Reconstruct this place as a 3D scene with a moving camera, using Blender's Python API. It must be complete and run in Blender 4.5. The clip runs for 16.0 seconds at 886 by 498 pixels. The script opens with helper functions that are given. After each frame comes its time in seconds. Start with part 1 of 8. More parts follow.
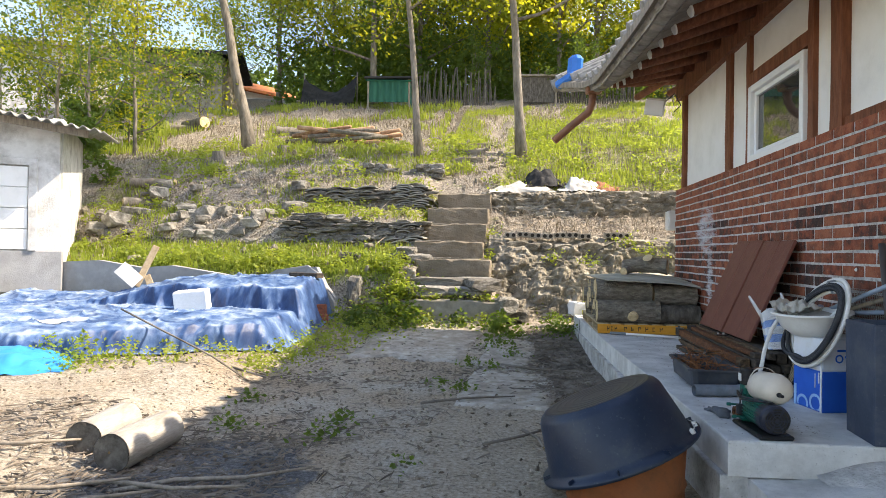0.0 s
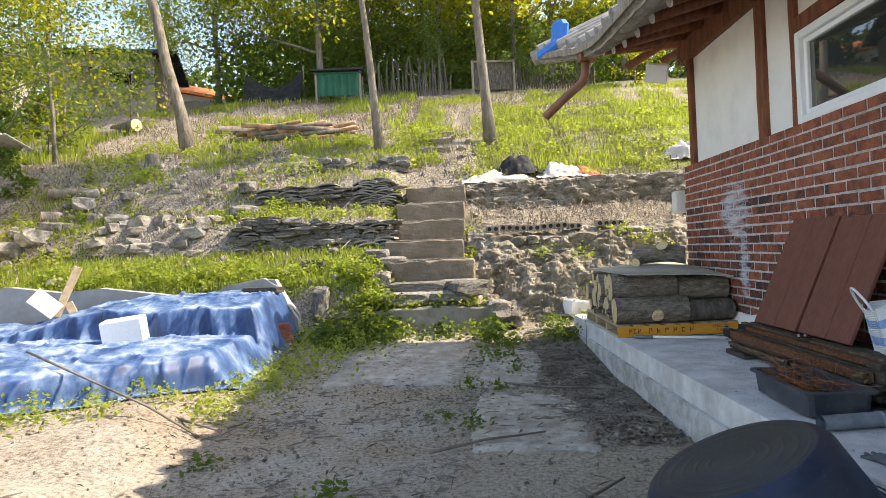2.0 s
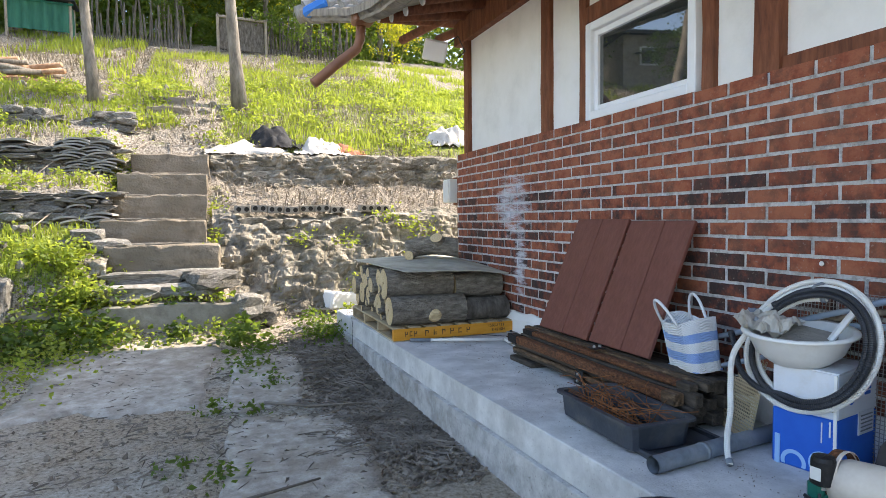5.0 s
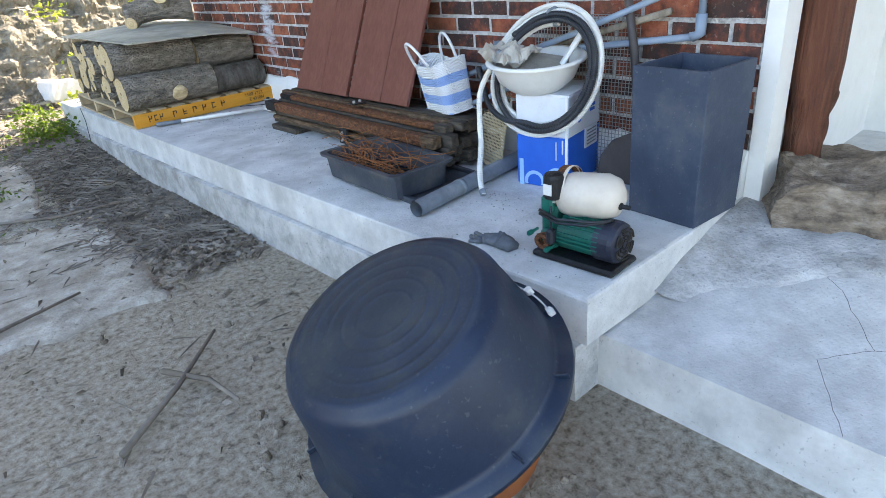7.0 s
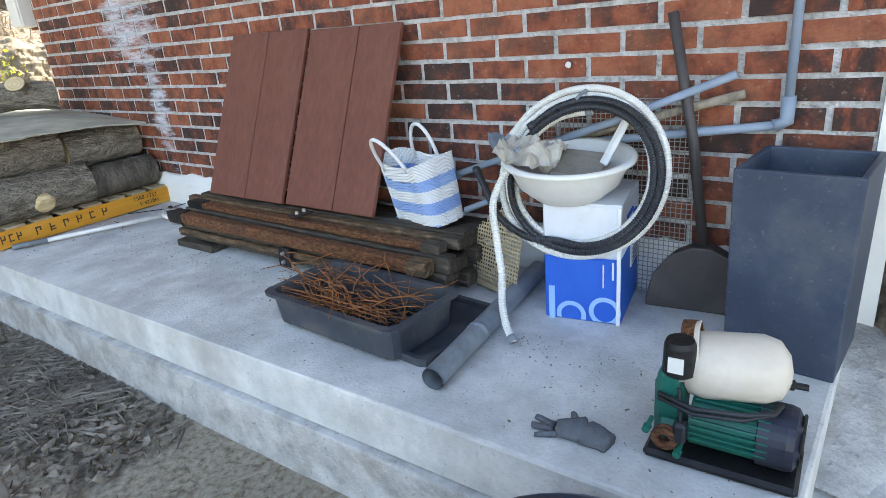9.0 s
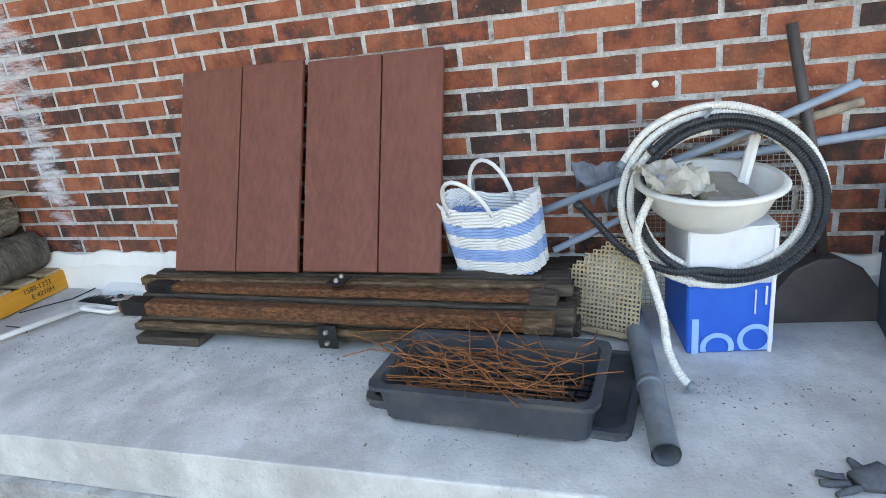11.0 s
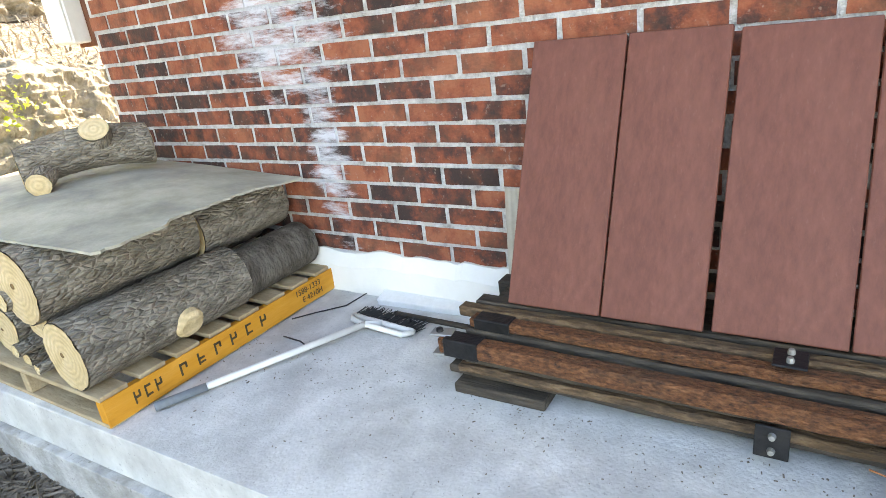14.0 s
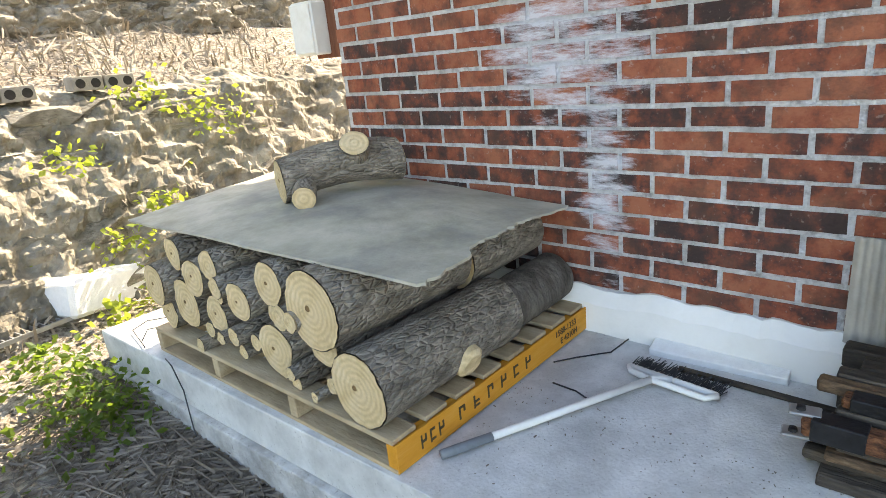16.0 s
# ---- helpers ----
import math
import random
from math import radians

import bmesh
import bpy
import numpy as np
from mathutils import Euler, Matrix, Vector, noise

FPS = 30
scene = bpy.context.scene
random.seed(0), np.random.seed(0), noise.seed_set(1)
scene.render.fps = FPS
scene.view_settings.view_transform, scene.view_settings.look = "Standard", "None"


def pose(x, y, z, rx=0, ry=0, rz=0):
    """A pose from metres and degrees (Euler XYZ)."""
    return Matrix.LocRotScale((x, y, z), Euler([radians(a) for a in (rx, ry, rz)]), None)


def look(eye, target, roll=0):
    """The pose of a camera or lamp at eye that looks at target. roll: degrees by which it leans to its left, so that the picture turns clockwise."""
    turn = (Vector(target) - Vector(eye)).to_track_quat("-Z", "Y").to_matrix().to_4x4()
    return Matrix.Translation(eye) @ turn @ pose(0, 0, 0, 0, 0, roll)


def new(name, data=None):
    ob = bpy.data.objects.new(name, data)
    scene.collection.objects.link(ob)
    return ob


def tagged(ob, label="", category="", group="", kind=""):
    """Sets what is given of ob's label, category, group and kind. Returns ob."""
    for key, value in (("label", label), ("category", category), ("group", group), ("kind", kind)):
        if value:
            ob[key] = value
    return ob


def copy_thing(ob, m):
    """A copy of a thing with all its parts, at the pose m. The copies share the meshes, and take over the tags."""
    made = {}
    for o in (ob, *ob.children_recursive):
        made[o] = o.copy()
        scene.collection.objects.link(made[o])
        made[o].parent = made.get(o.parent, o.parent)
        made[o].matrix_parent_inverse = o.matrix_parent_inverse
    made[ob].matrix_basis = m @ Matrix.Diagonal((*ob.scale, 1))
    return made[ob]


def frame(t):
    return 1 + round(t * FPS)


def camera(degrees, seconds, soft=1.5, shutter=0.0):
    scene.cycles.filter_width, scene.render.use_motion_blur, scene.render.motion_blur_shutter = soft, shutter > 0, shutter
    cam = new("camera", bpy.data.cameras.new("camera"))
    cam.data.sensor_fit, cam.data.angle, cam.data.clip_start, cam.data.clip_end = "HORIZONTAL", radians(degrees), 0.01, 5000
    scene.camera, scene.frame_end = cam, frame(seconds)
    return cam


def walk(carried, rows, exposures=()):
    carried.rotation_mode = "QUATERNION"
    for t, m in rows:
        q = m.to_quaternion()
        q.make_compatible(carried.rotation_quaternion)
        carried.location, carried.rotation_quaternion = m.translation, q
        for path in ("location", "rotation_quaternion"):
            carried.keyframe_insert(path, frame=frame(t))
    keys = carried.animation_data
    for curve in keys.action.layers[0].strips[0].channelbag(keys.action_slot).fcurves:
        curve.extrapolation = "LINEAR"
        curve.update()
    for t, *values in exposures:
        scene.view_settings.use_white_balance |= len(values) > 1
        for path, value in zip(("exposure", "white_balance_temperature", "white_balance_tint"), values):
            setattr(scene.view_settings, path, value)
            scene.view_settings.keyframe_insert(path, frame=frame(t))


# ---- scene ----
cam = camera(71.5, 16.0, 0.8)
PATH = [
    (0, (0.932, -0.337, 1.236), (0.700, 1.650, 1.246), 0.8),
    (0.5, (0.871, -0.059, 1.224), (0.673, 1.931, 1.240), -0.2),
    (1, (0.652, 0.111, 1.240), (0.452, 2.101, 1.270), -1.1),
    (1.5, (0.523, 0.300, 1.221), (0.360, 2.293, 1.224), -1.0),
    (2, (0.500, 0.775, 1.270), (0.416, 2.773, 1.271), -2.7),
    (2.5, (0.457, 1.164, 1.228), (0.358, 3.161, 1.206), -0.9),
    (3, (0.354, 1.517, 1.308), (0.254, 3.514, 1.262), -1.0),
    (3.5, (0.302, 1.629, 1.432), (0.247, 3.626, 1.342), -0.1),
    (4, (0.319, 1.657, 1.461), (0.354, 3.656, 1.387), -0.7),
    (4.5, (0.427, 1.706, 1.378), (0.766, 3.676, 1.326), 0.3),
    (5, (0.433, 1.684, 1.378), (1.148, 3.549, 1.282), -0.6),
    (5.2, (0.457, 1.700, 1.349), (1.316, 3.500, 1.207), -1.3),
    (7.3, (0.654, 1.758, 1.347), (1.845, 3.09, 0.448), -5.3),
    (7.5, (0.705, 1.876, 1.347), (1.958, 3.173, 0.483), -5.1),
    (8, (0.893, 2.172, 1.347), (2.229, 3.435, 0.559), -4.8),
    (8.2, (0.914, 2.25, 1.346), (2.256, 3.528, 0.593), -5.0),
    (10.3, (0.825, 3.306, 1.399), (2.501, 4.171, 0.732), -5.2),
    (10.5, (0.803, 3.41, 1.403), (2.493, 4.242, 0.731), -5.1),
    (11, (0.755, 3.623, 1.411), (2.526, 4.272, 0.746), -6.9),
    (11.5, (0.821, 3.771, 1.395), (2.604, 4.401, 0.743), -6.3),
    (12, (0.969, 3.968, 1.397), (2.728, 4.588, 0.673), -4.9),
    (12.5, (1.016, 4.135, 1.399), (2.793, 4.662, 0.65), -5.4),
    (13, (0.988, 4.303, 1.417), (2.801, 4.704, 0.673), -6.1),
    (13.5, (0.995, 4.419, 1.488), (2.709, 5.119, 0.733), -7.7),
    (14, (1.068, 4.646, 1.48), (2.623, 5.685, 0.772), -7.2),
    (14.5, (1.14, 4.837, 1.509), (2.573, 6.046, 0.814), -5.6),
    (15, (1.058, 5.044, 1.514), (2.444, 6.311, 0.825), -5.2),
    (15.5, (0.919, 5.234, 1.543), (2.308, 6.511, 0.881), -5.5),
    (16, (0.881, 5.349, 1.539), (2.271, 6.645, 0.916), -6.0),
]
walk(cam, [(t, look(eye, target, roll)) for t, eye, target, roll in PATH],
     [(0.0, 1.6, 7500, 14), (3.5, 1.57, 7600, 14), (5.0, 1.87, 7000, 14), (7.5, 2.62, 7300, 13), (8.2, 2.56, 7500, 13), (10.3, 2.7, 8100, 13), (12.0, 2.75, 8300, 13), (13.0, 3.15, 8500, 14), (13.7, 3.2, 8500, 13), (14.5, 2.95, 8500, 13), (16.0, 2.5, 7900, 12)])

# ---- world, sun, exposure ----
SUN_TO = Vector((0.71, 0.12, 0.69)).normalized()
world = bpy.data.worlds.new("sky")
scene.world = world
world.use_nodes = True
wn = world.node_tree
wn.nodes.clear()
sky = wn.nodes.new("ShaderNodeTexSky")
sky.sky_type = "NISHITA"
sky.sun_disc = False
sky.sun_elevation = math.asin(SUN_TO.z)
sky.sun_rotation = math.atan2(SUN_TO.x, SUN_TO.y)
bg = wn.nodes.new("ShaderNodeBackground")
bg.inputs["Strength"].default_value = 0.15
wo = wn.nodes.new("ShaderNodeOutputWorld")
wn.links.new(sky.outputs["Color"], bg.inputs["Color"])
wn.links.new(bg.outputs["Background"], wo.inputs["Surface"])
sun_data = bpy.data.lights.new("sun", "SUN")
sun_data.energy = 3.5
sun_data.angle = radians(0.53)
sun_data.color = (1.0, 0.94, 0.84)
sun = new("sun", sun_data)
sun.rotation_euler = SUN_TO.to_track_quat("Z", "Y").to_euler()


# ---- helpers for building ----
def link(nt, a, b):
    nt.links.new(a, b)


def material(name, colours, scale=8.0, detail=6.0, rough=0.85, bump=0.3, bump_scale=None, metal=0.0,
             stretch=(1, 1, 1), stops=None, per_object=0.0, stain=None, stain_scale=1.3, stain_amount=0.5, spec=0.35,
             coat=0.0, translucent=None, voronoi=0.0, rings=0.0, specks=None):
    """Noise-mixed colours, stains at a larger scale, fine relief."""
    m = bpy.data.materials.new(name)
    m.use_nodes = True
    nt = m.node_tree
    nt.nodes.clear()
    out = nt.nodes.new("ShaderNodeOutputMaterial")
    b = nt.nodes.new("ShaderNodeBsdfPrincipled")
    b.inputs["Roughness"].default_value = rough
    b.inputs["Metallic"].default_value = metal
    b.inputs["Specular IOR Level"].default_value = spec
    if coat:
        b.inputs["Coat Weight"].default_value = coat
        b.inputs["Coat Roughness"].default_value = 0.25
    tc = nt.nodes.new("ShaderNodeTexCoord")
    mp = nt.nodes.new("ShaderNodeMapping")
    mp.inputs["Scale"].default_value = stretch
    link(nt, tc.outputs["Object"], mp.inputs["Vector"])
    vec = mp.outputs["Vector"]
    info = nt.nodes.new("ShaderNodeObjectInfo")
    if per_object:
        add = nt.nodes.new("ShaderNodeVectorMath")
        add.operation = "ADD"
        mul = nt.nodes.new("ShaderNodeMath")
        mul.operation = "MULTIPLY"
        mul.inputs[1].default_value = 37.0
        link(nt, info.outputs["Random"], mul.inputs[0])
        link(nt, vec, add.inputs[0])
        link(nt, mul.outputs[0], add.inputs[1])
        vec = add.outputs[0]
    n1 = nt.nodes.new("ShaderNodeTexNoise")
    n1.inputs["Scale"].default_value = scale
    n1.inputs["Detail"].default_value = detail
    n1.inputs["Roughness"].default_value = 0.65
    link(nt, vec, n1.inputs["Vector"])
    ramp = nt.nodes.new("ShaderNodeValToRGB")
    el = ramp.color_ramp.elements
    stops = stops or [0.3 + 0.4 * i / max(1, len(colours) - 1) for i in range(len(colours))]
    el[0].position, el[0].color = stops[0], (*colours[0], 1)
    el[1].position, el[1].color = stops[-1], (*colours[-1], 1)
    for s, c in zip(stops[1:-1], colours[1:-1]):
        e = el.new(s)
        e.color = (*c, 1)
    if per_object:
        sh = nt.nodes.new("ShaderNodeMath")
        sh.operation = "MULTIPLY_ADD"
        sh.inputs[1].default_value = per_object
        sh.inputs[2].default_value = -per_object / 2
        link(nt, info.outputs["Random"], sh.inputs[0])
        ad = nt.nodes.new("ShaderNodeMath")
        ad.operation = "ADD"
        link(nt, n1.outputs["Fac"], ad.inputs[0])
        link(nt, sh.outputs[0], ad.inputs[1])
        link(nt, ad.outputs[0], ramp.inputs["Fac"])
    else:
        link(nt, n1.outputs["Fac"], ramp.inputs["Fac"])
    col = ramp.outputs["Color"]
    if rings:
        wv = nt.nodes.new("ShaderNodeTexWave")
        wv.wave_type, wv.rings_direction = "RINGS", "X"
        wv.inputs["Scale"].default_value = rings
        wv.inputs["Distortion"].default_value = 2.5
        wv.inputs["Detail"].default_value = 3.0
        wv.inputs["Detail Scale"].default_value = 1.5
        link(nt, tc.outputs["Object"], wv.inputs["Vector"])
        rr = nt.nodes.new("ShaderNodeMapRange")
        rr.inputs["To Min"].default_value = 0.86
        rr.inputs["To Max"].default_value = 1.04
        link(nt, wv.outputs["Fac"], rr.inputs["Value"])
        mr2 = nt.nodes.new("ShaderNodeMix")
        mr2.data_type, mr2.blend_type = "RGBA", "MULTIPLY"
        mr2.inputs["Factor"].default_value = 1.0
        link(nt, col, mr2.inputs["A"])
        link(nt, rr.outputs["Result"], mr2.inputs["B"])
        col = mr2.outputs["Result"]
    if stain:
        n2 = nt.nodes.new("ShaderNodeTexNoise")
        n2.inputs["Scale"].default_value = stain_scale
        n2.inputs["Detail"].default_value = 5.0
        n2.inputs["Roughness"].default_value = 0.7
        link(nt, vec, n2.inputs["Vector"])
        r2 = nt.nodes.new("ShaderNodeMapRange")
        r2.inputs["From Min"].default_value = 0.48
        r2.inputs["From Max"].default_value = 0.66
        r2.inputs["To Max"].default_value = stain_amount
        link(nt, n2.outputs["Fac"], r2.inputs["Value"])
        mx = nt.nodes.new("ShaderNodeMix")
        mx.data_type = "RGBA"
        mx.inputs["B"].default_value = (*stain, 1)
        link(nt, r2.outputs["Result"], mx.inputs["Factor"])
        link(nt, col, mx.inputs["A"])
        col = mx.outputs["Result"]
    if specks:
        sc, sz, amount = specks
        n4 = nt.nodes.new("ShaderNodeTexNoise")
        n4.inputs["Scale"].default_value = sz
        n4.inputs["Detail"].default_value = 3.0
        link(nt, vec, n4.inputs["Vector"])
        r4 = nt.nodes.new("ShaderNodeMapRange")
        r4.inputs["From Min"].default_value = 0.64
        r4.inputs["From Max"].default_value = 0.72
        r4.inputs["To Max"].default_value = amount
        link(nt, n4.outputs["Fac"], r4.inputs["Value"])
        m4 = nt.nodes.new("ShaderNodeMix")
        m4.data_type = "RGBA"
        m4.inputs["B"].default_value = (*sc, 1)
        link(nt, r4.outputs["Result"], m4.inputs["Factor"])
        link(nt, col, m4.inputs["A"])
        col = m4.outputs["Result"]
    link(nt, col, b.inputs["Base Color"])
    n3 = nt.nodes.new("ShaderNodeTexNoise")
    n3.inputs["Scale"].default_value = bump_scale or scale * 4
    n3.inputs["Detail"].default_value = 5.0
    link(nt, vec, n3.inputs["Vector"])
    height = n3.outputs["Fac"]
    if voronoi:
        vo = nt.nodes.new("ShaderNodeTexVoronoi")
        vo.feature = "DISTANCE_TO_EDGE"
        vo.inputs["Scale"].default_value = voronoi
        link(nt, vec, vo.inputs["Vector"])
        mr = nt.nodes.new("ShaderNodeMapRange")
        mr.inputs["From Max"].default_value = 0.25
        link(nt, vo.outputs["Distance"], mr.inputs["Value"])
        am = nt.nodes.new("ShaderNodeMath")
        am.operation = "ADD"
        link(nt, mr.outputs["Result"], am.inputs[0])
        link(nt, height, am.inputs[1])
        height = am.outputs[0]
    bp = nt.nodes.new("ShaderNodeBump")
    bp.inputs["Strength"].default_value = bump
    bp.inputs["Distance"].default_value = 0.02
    link(nt, height, bp.inputs["Height"])
    link(nt, bp.outputs["Normal"], b.inputs["Normal"])
    surf = b.outputs["BSDF"]
    if translucent:
        tr = nt.nodes.new("ShaderNodeBsdfTranslucent")
        tr.inputs["Color"].default_value = (*translucent, 1)
        ms = nt.nodes.new("ShaderNodeMixShader")
        ms.inputs["Fac"].default_value = 0.45
        link(nt, surf, ms.inputs[1])
        link(nt, tr.outputs["BSDF"], ms.inputs[2])
        surf = ms.outputs["Shader"]
    link(nt, surf, out.inputs["Surface"])
    return m


def thing(name, loc=(0, 0, 0), rot=(0, 0, 0), label="", category="", group="", kind=""):
    ob = new(name)
    ob.empty_display_size = 0.1
    ob.matrix_basis = pose(*loc, *rot)
    return tagged(ob, label, category, group, kind)


def mesh_of(bm, mat, smooth=False):
    me = bpy.data.meshes.new("mesh")
    bmesh.ops.recalc_face_normals(bm, faces=bm.faces)
    bm.to_mesh(me)
    bm.free()
    for m in (mat if isinstance(mat, (list, tuple)) else [mat]):
        me.materials.append(m)
    if smooth:
        for p in me.polygons:
            p.use_smooth = True
    return me


def part(name, bm, mat, parent=None, label="", smooth=False, at=None, kind="", category=""):
    ob = new(name, mesh_of(bm, mat, smooth))
    if parent is not None:
        ob.parent = parent
    if at is not None:
        ob.matrix_basis = at
    return tagged(ob, label, category, "", kind)


def add_box(bm, size, at=None, bevel=0.0, mi=0):
    at = at or Matrix()
    r = bmesh.ops.create_cube(bm, size=1.0, matrix=at @ Matrix.Diagonal((*size, 1)))
    vs = r["verts"]
    fs = {f for v in vs for f in v.link_faces}
    for f in fs:
        f.material_index = mi
    if bevel:
        es = {e for v in vs for e in v.link_edges}
        bmesh.ops.bevel(bm, geom=list(es), offset=bevel, segments=1, affect="EDGES", profile=0.5)
    return bm


def box(size, at=None, bevel=0.0):
    return add_box(bmesh.new(), size, at, bevel)


def span(x0, x1, y0, y1, z0, z1, bevel=0.0):
    return box((x1 - x0, y1 - y0, z1 - z0), pose((x0 + x1) / 2, (y0 + y1) / 2, (z0 + z1) / 2), bevel)


def add_tube(bm, pts, radii, sides=10, caps=True, mi=0, ridge=None):
    """A tube along points; radii one number or one per point."""
    pts = [Vector(p) for p in pts]
    if not isinstance(radii, (list, tuple)):
        radii = [radii] * len(pts)
    rings = []
    side = None
    for i, p in enumerate(pts):
        d = (pts[min(i + 1, len(pts) - 1)] - pts[max(i - 1, 0)]).normalized()
        if side is None:
            side = d.orthogonal().normalized()
        side = (side - d * side.dot(d)).normalized()
        up = d.cross(side)
        ring = []
        for k in range(sides):
            a = 2 * math.pi * k / sides
            ring.append(bm.verts.new(p + radii[i] * (side * math.cos(a) + up * math.sin(a))))
        rings.append(ring)
    for a, b in zip(rings, rings[1:]):
        for k in range(sides):
            f = bm.faces.new((a[k], a[(k + 1) % sides], b[(k + 1) % sides], b[k]))
            f.material_index = mi
    if caps:
        bm.faces.new(rings[0][::-1]).material_index = mi
        bm.faces.new(rings[-1]).material_index = mi
    return bm


def tube(pts, radii, sides=10, caps=True):
    return add_tube(bmesh.new(), pts, radii, sides, caps)


def lathe(profile, sides=32):
    """Surface of revolution round z of (radius, height) pairs."""
    bm = bmesh.new()
    rings = []
    for r, z in profile:
        rings.append([bm.verts.new((r * math.cos(2 * math.pi * k / sides), r * math.sin(2 * math.pi * k / sides), z))
                      for k in range(sides)] if r > 1e-5 else [bm.verts.new((0, 0, z))])
    for a, b in zip(rings, rings[1:]):
        for k in range(sides):
            k2 = (k + 1) % sides
            if len(a) == 1 and len(b) > 1:
                bm.faces.new((a[0], b[k], b[k2]))
            elif len(b) == 1 and len(a) > 1:
                bm.faces.new((a[k], a[k2], b[0]))
            elif len(a) > 1:
                bm.faces.new((a[k], a[k2], b[k2], b[k]))
    return bm


def grid_sheet(nx, ny, fn):
    """A sheet of points fn(u, v), u and v from 0 to 1."""
    bm = bmesh.new()
    vs = [[bm.verts.new(fn(i / nx, j / ny)) for j in range(ny + 1)] for i in range(nx + 1)]
    for i in range(nx):
        for j in range(ny):
            bm.faces.new((vs[i][j], vs[i + 1][j], vs[i + 1][j + 1], vs[i][j + 1]))
    return bm


def roughen(bm, amount, scale, seed=0.0):
    for v in bm.verts:
        v.co += amount * noise.noise_vector(v.co * scale + Vector((seed, seed * 1.7, -seed)))
    return bm


def rock(size, seed, cuts=2, amount=0.22):
    """An uneven stone as a bmesh, its base near z = 0."""
    bm = bmesh.new()
    bmesh.ops.create_icosphere(bm, subdivisions=cuts, radius=0.5)
    for v in bm.verts:
        for k in range(3):
            v.co[k] = math.copysign(min(abs(v.co[k]) * 1.55, 0.5), v.co[k])
        v.co += amount * noise.noise_vector(v.co * 2.3 + Vector((seed * 3.1, seed, 0))) * 0.75
        v.co = Vector((v.co.x * size[0], v.co.y * size[1], (v.co.z + 0.45) * size[2]))
    return bm


def smooth_step(a, b, x):
    u = min(1.0, max(0.0, (x - a) / (b - a)))
    return u * u * (3 - 2 * u)


def ease(x, table):
    """Straight lines between the pairs of a small table."""
    if x <= table[0][0]:
        return table[0][1]
    for (a, p), (b, q) in zip(table, table[1:]):
        if x <= b:
            return p + (q - p) * (x - a) / (b - a)
    return table[-1][1]


# ---- materials ----
M_EARTH = material("trodden_earth", [(0.13, 0.105, 0.08), (0.22, 0.18, 0.135), (0.30, 0.255, 0.20)], 6, 9, 0.95, 0.55, 60,
                   stain=(0.10, 0.08, 0.06), stain_scale=1.1, stain_amount=0.5)
M_CONC = material("cast_concrete", [(0.42, 0.42, 0.41), (0.58, 0.58, 0.565), (0.72, 0.715, 0.695)], 4.5, 12, 0.85, 0.22, 90,
                  stain=(0.36, 0.35, 0.335), stain_scale=3.0, stain_amount=0.6, specks=((0.26, 0.25, 0.24), 85, 0.5))
M_FOOTING = material("rough_cast_concrete", [(0.28, 0.275, 0.265), (0.47, 0.465, 0.45), (0.62, 0.61, 0.59)], 7, 11, 0.9, 0.45, 60,
                     stain=(0.25, 0.225, 0.195), stain_scale=4.5, stain_amount=0.7, specks=((0.16, 0.15, 0.14), 60, 0.6))
M_OLDCONC = material("weathered_concrete", [(0.20, 0.18, 0.15), (0.30, 0.27, 0.225), (0.38, 0.35, 0.30)], 6, 9, 0.92, 0.4, 50,
                     stain=(0.14, 0.12, 0.09), stain_scale=2.2, stain_amount=0.6)
M_STEP = material("earthy_concrete", [(0.13, 0.105, 0.075), (0.23, 0.19, 0.14), (0.33, 0.285, 0.22)], 7, 10, 0.95, 0.7, 40,
                  stain=(0.11, 0.09, 0.06), stain_scale=3.5, stain_amount=0.6)
M_PLASTER = material("white_plaster", [(0.70, 0.69, 0.65), (0.78, 0.77, 0.73), (0.82, 0.81, 0.78)], 3, 8, 0.9, 0.12, 60)
M_BRICK = material("red_brick", [(0.045, 0.028, 0.025), (0.105, 0.04, 0.03), (0.245, 0.068, 0.037), (0.33, 0.112, 0.06)], 12, 8, 0.88, 0.4, 90,
                   per_object=0.30, stops=[0.33, 0.42, 0.52, 0.66], specks=((0.40, 0.33, 0.28), 60, 0.35), stain=(0.085, 0.045, 0.033), stain_scale=7, stain_amount=0.75)
M_MORTAR = material("white_mortar", [(0.34, 0.33, 0.32), (0.64, 0.635, 0.625), (0.78, 0.775, 0.765)], 30, 12, 0.95, 1.0, 130, stain=(0.30, 0.27, 0.24), stain_scale=3.5, stain_amount=0.45)


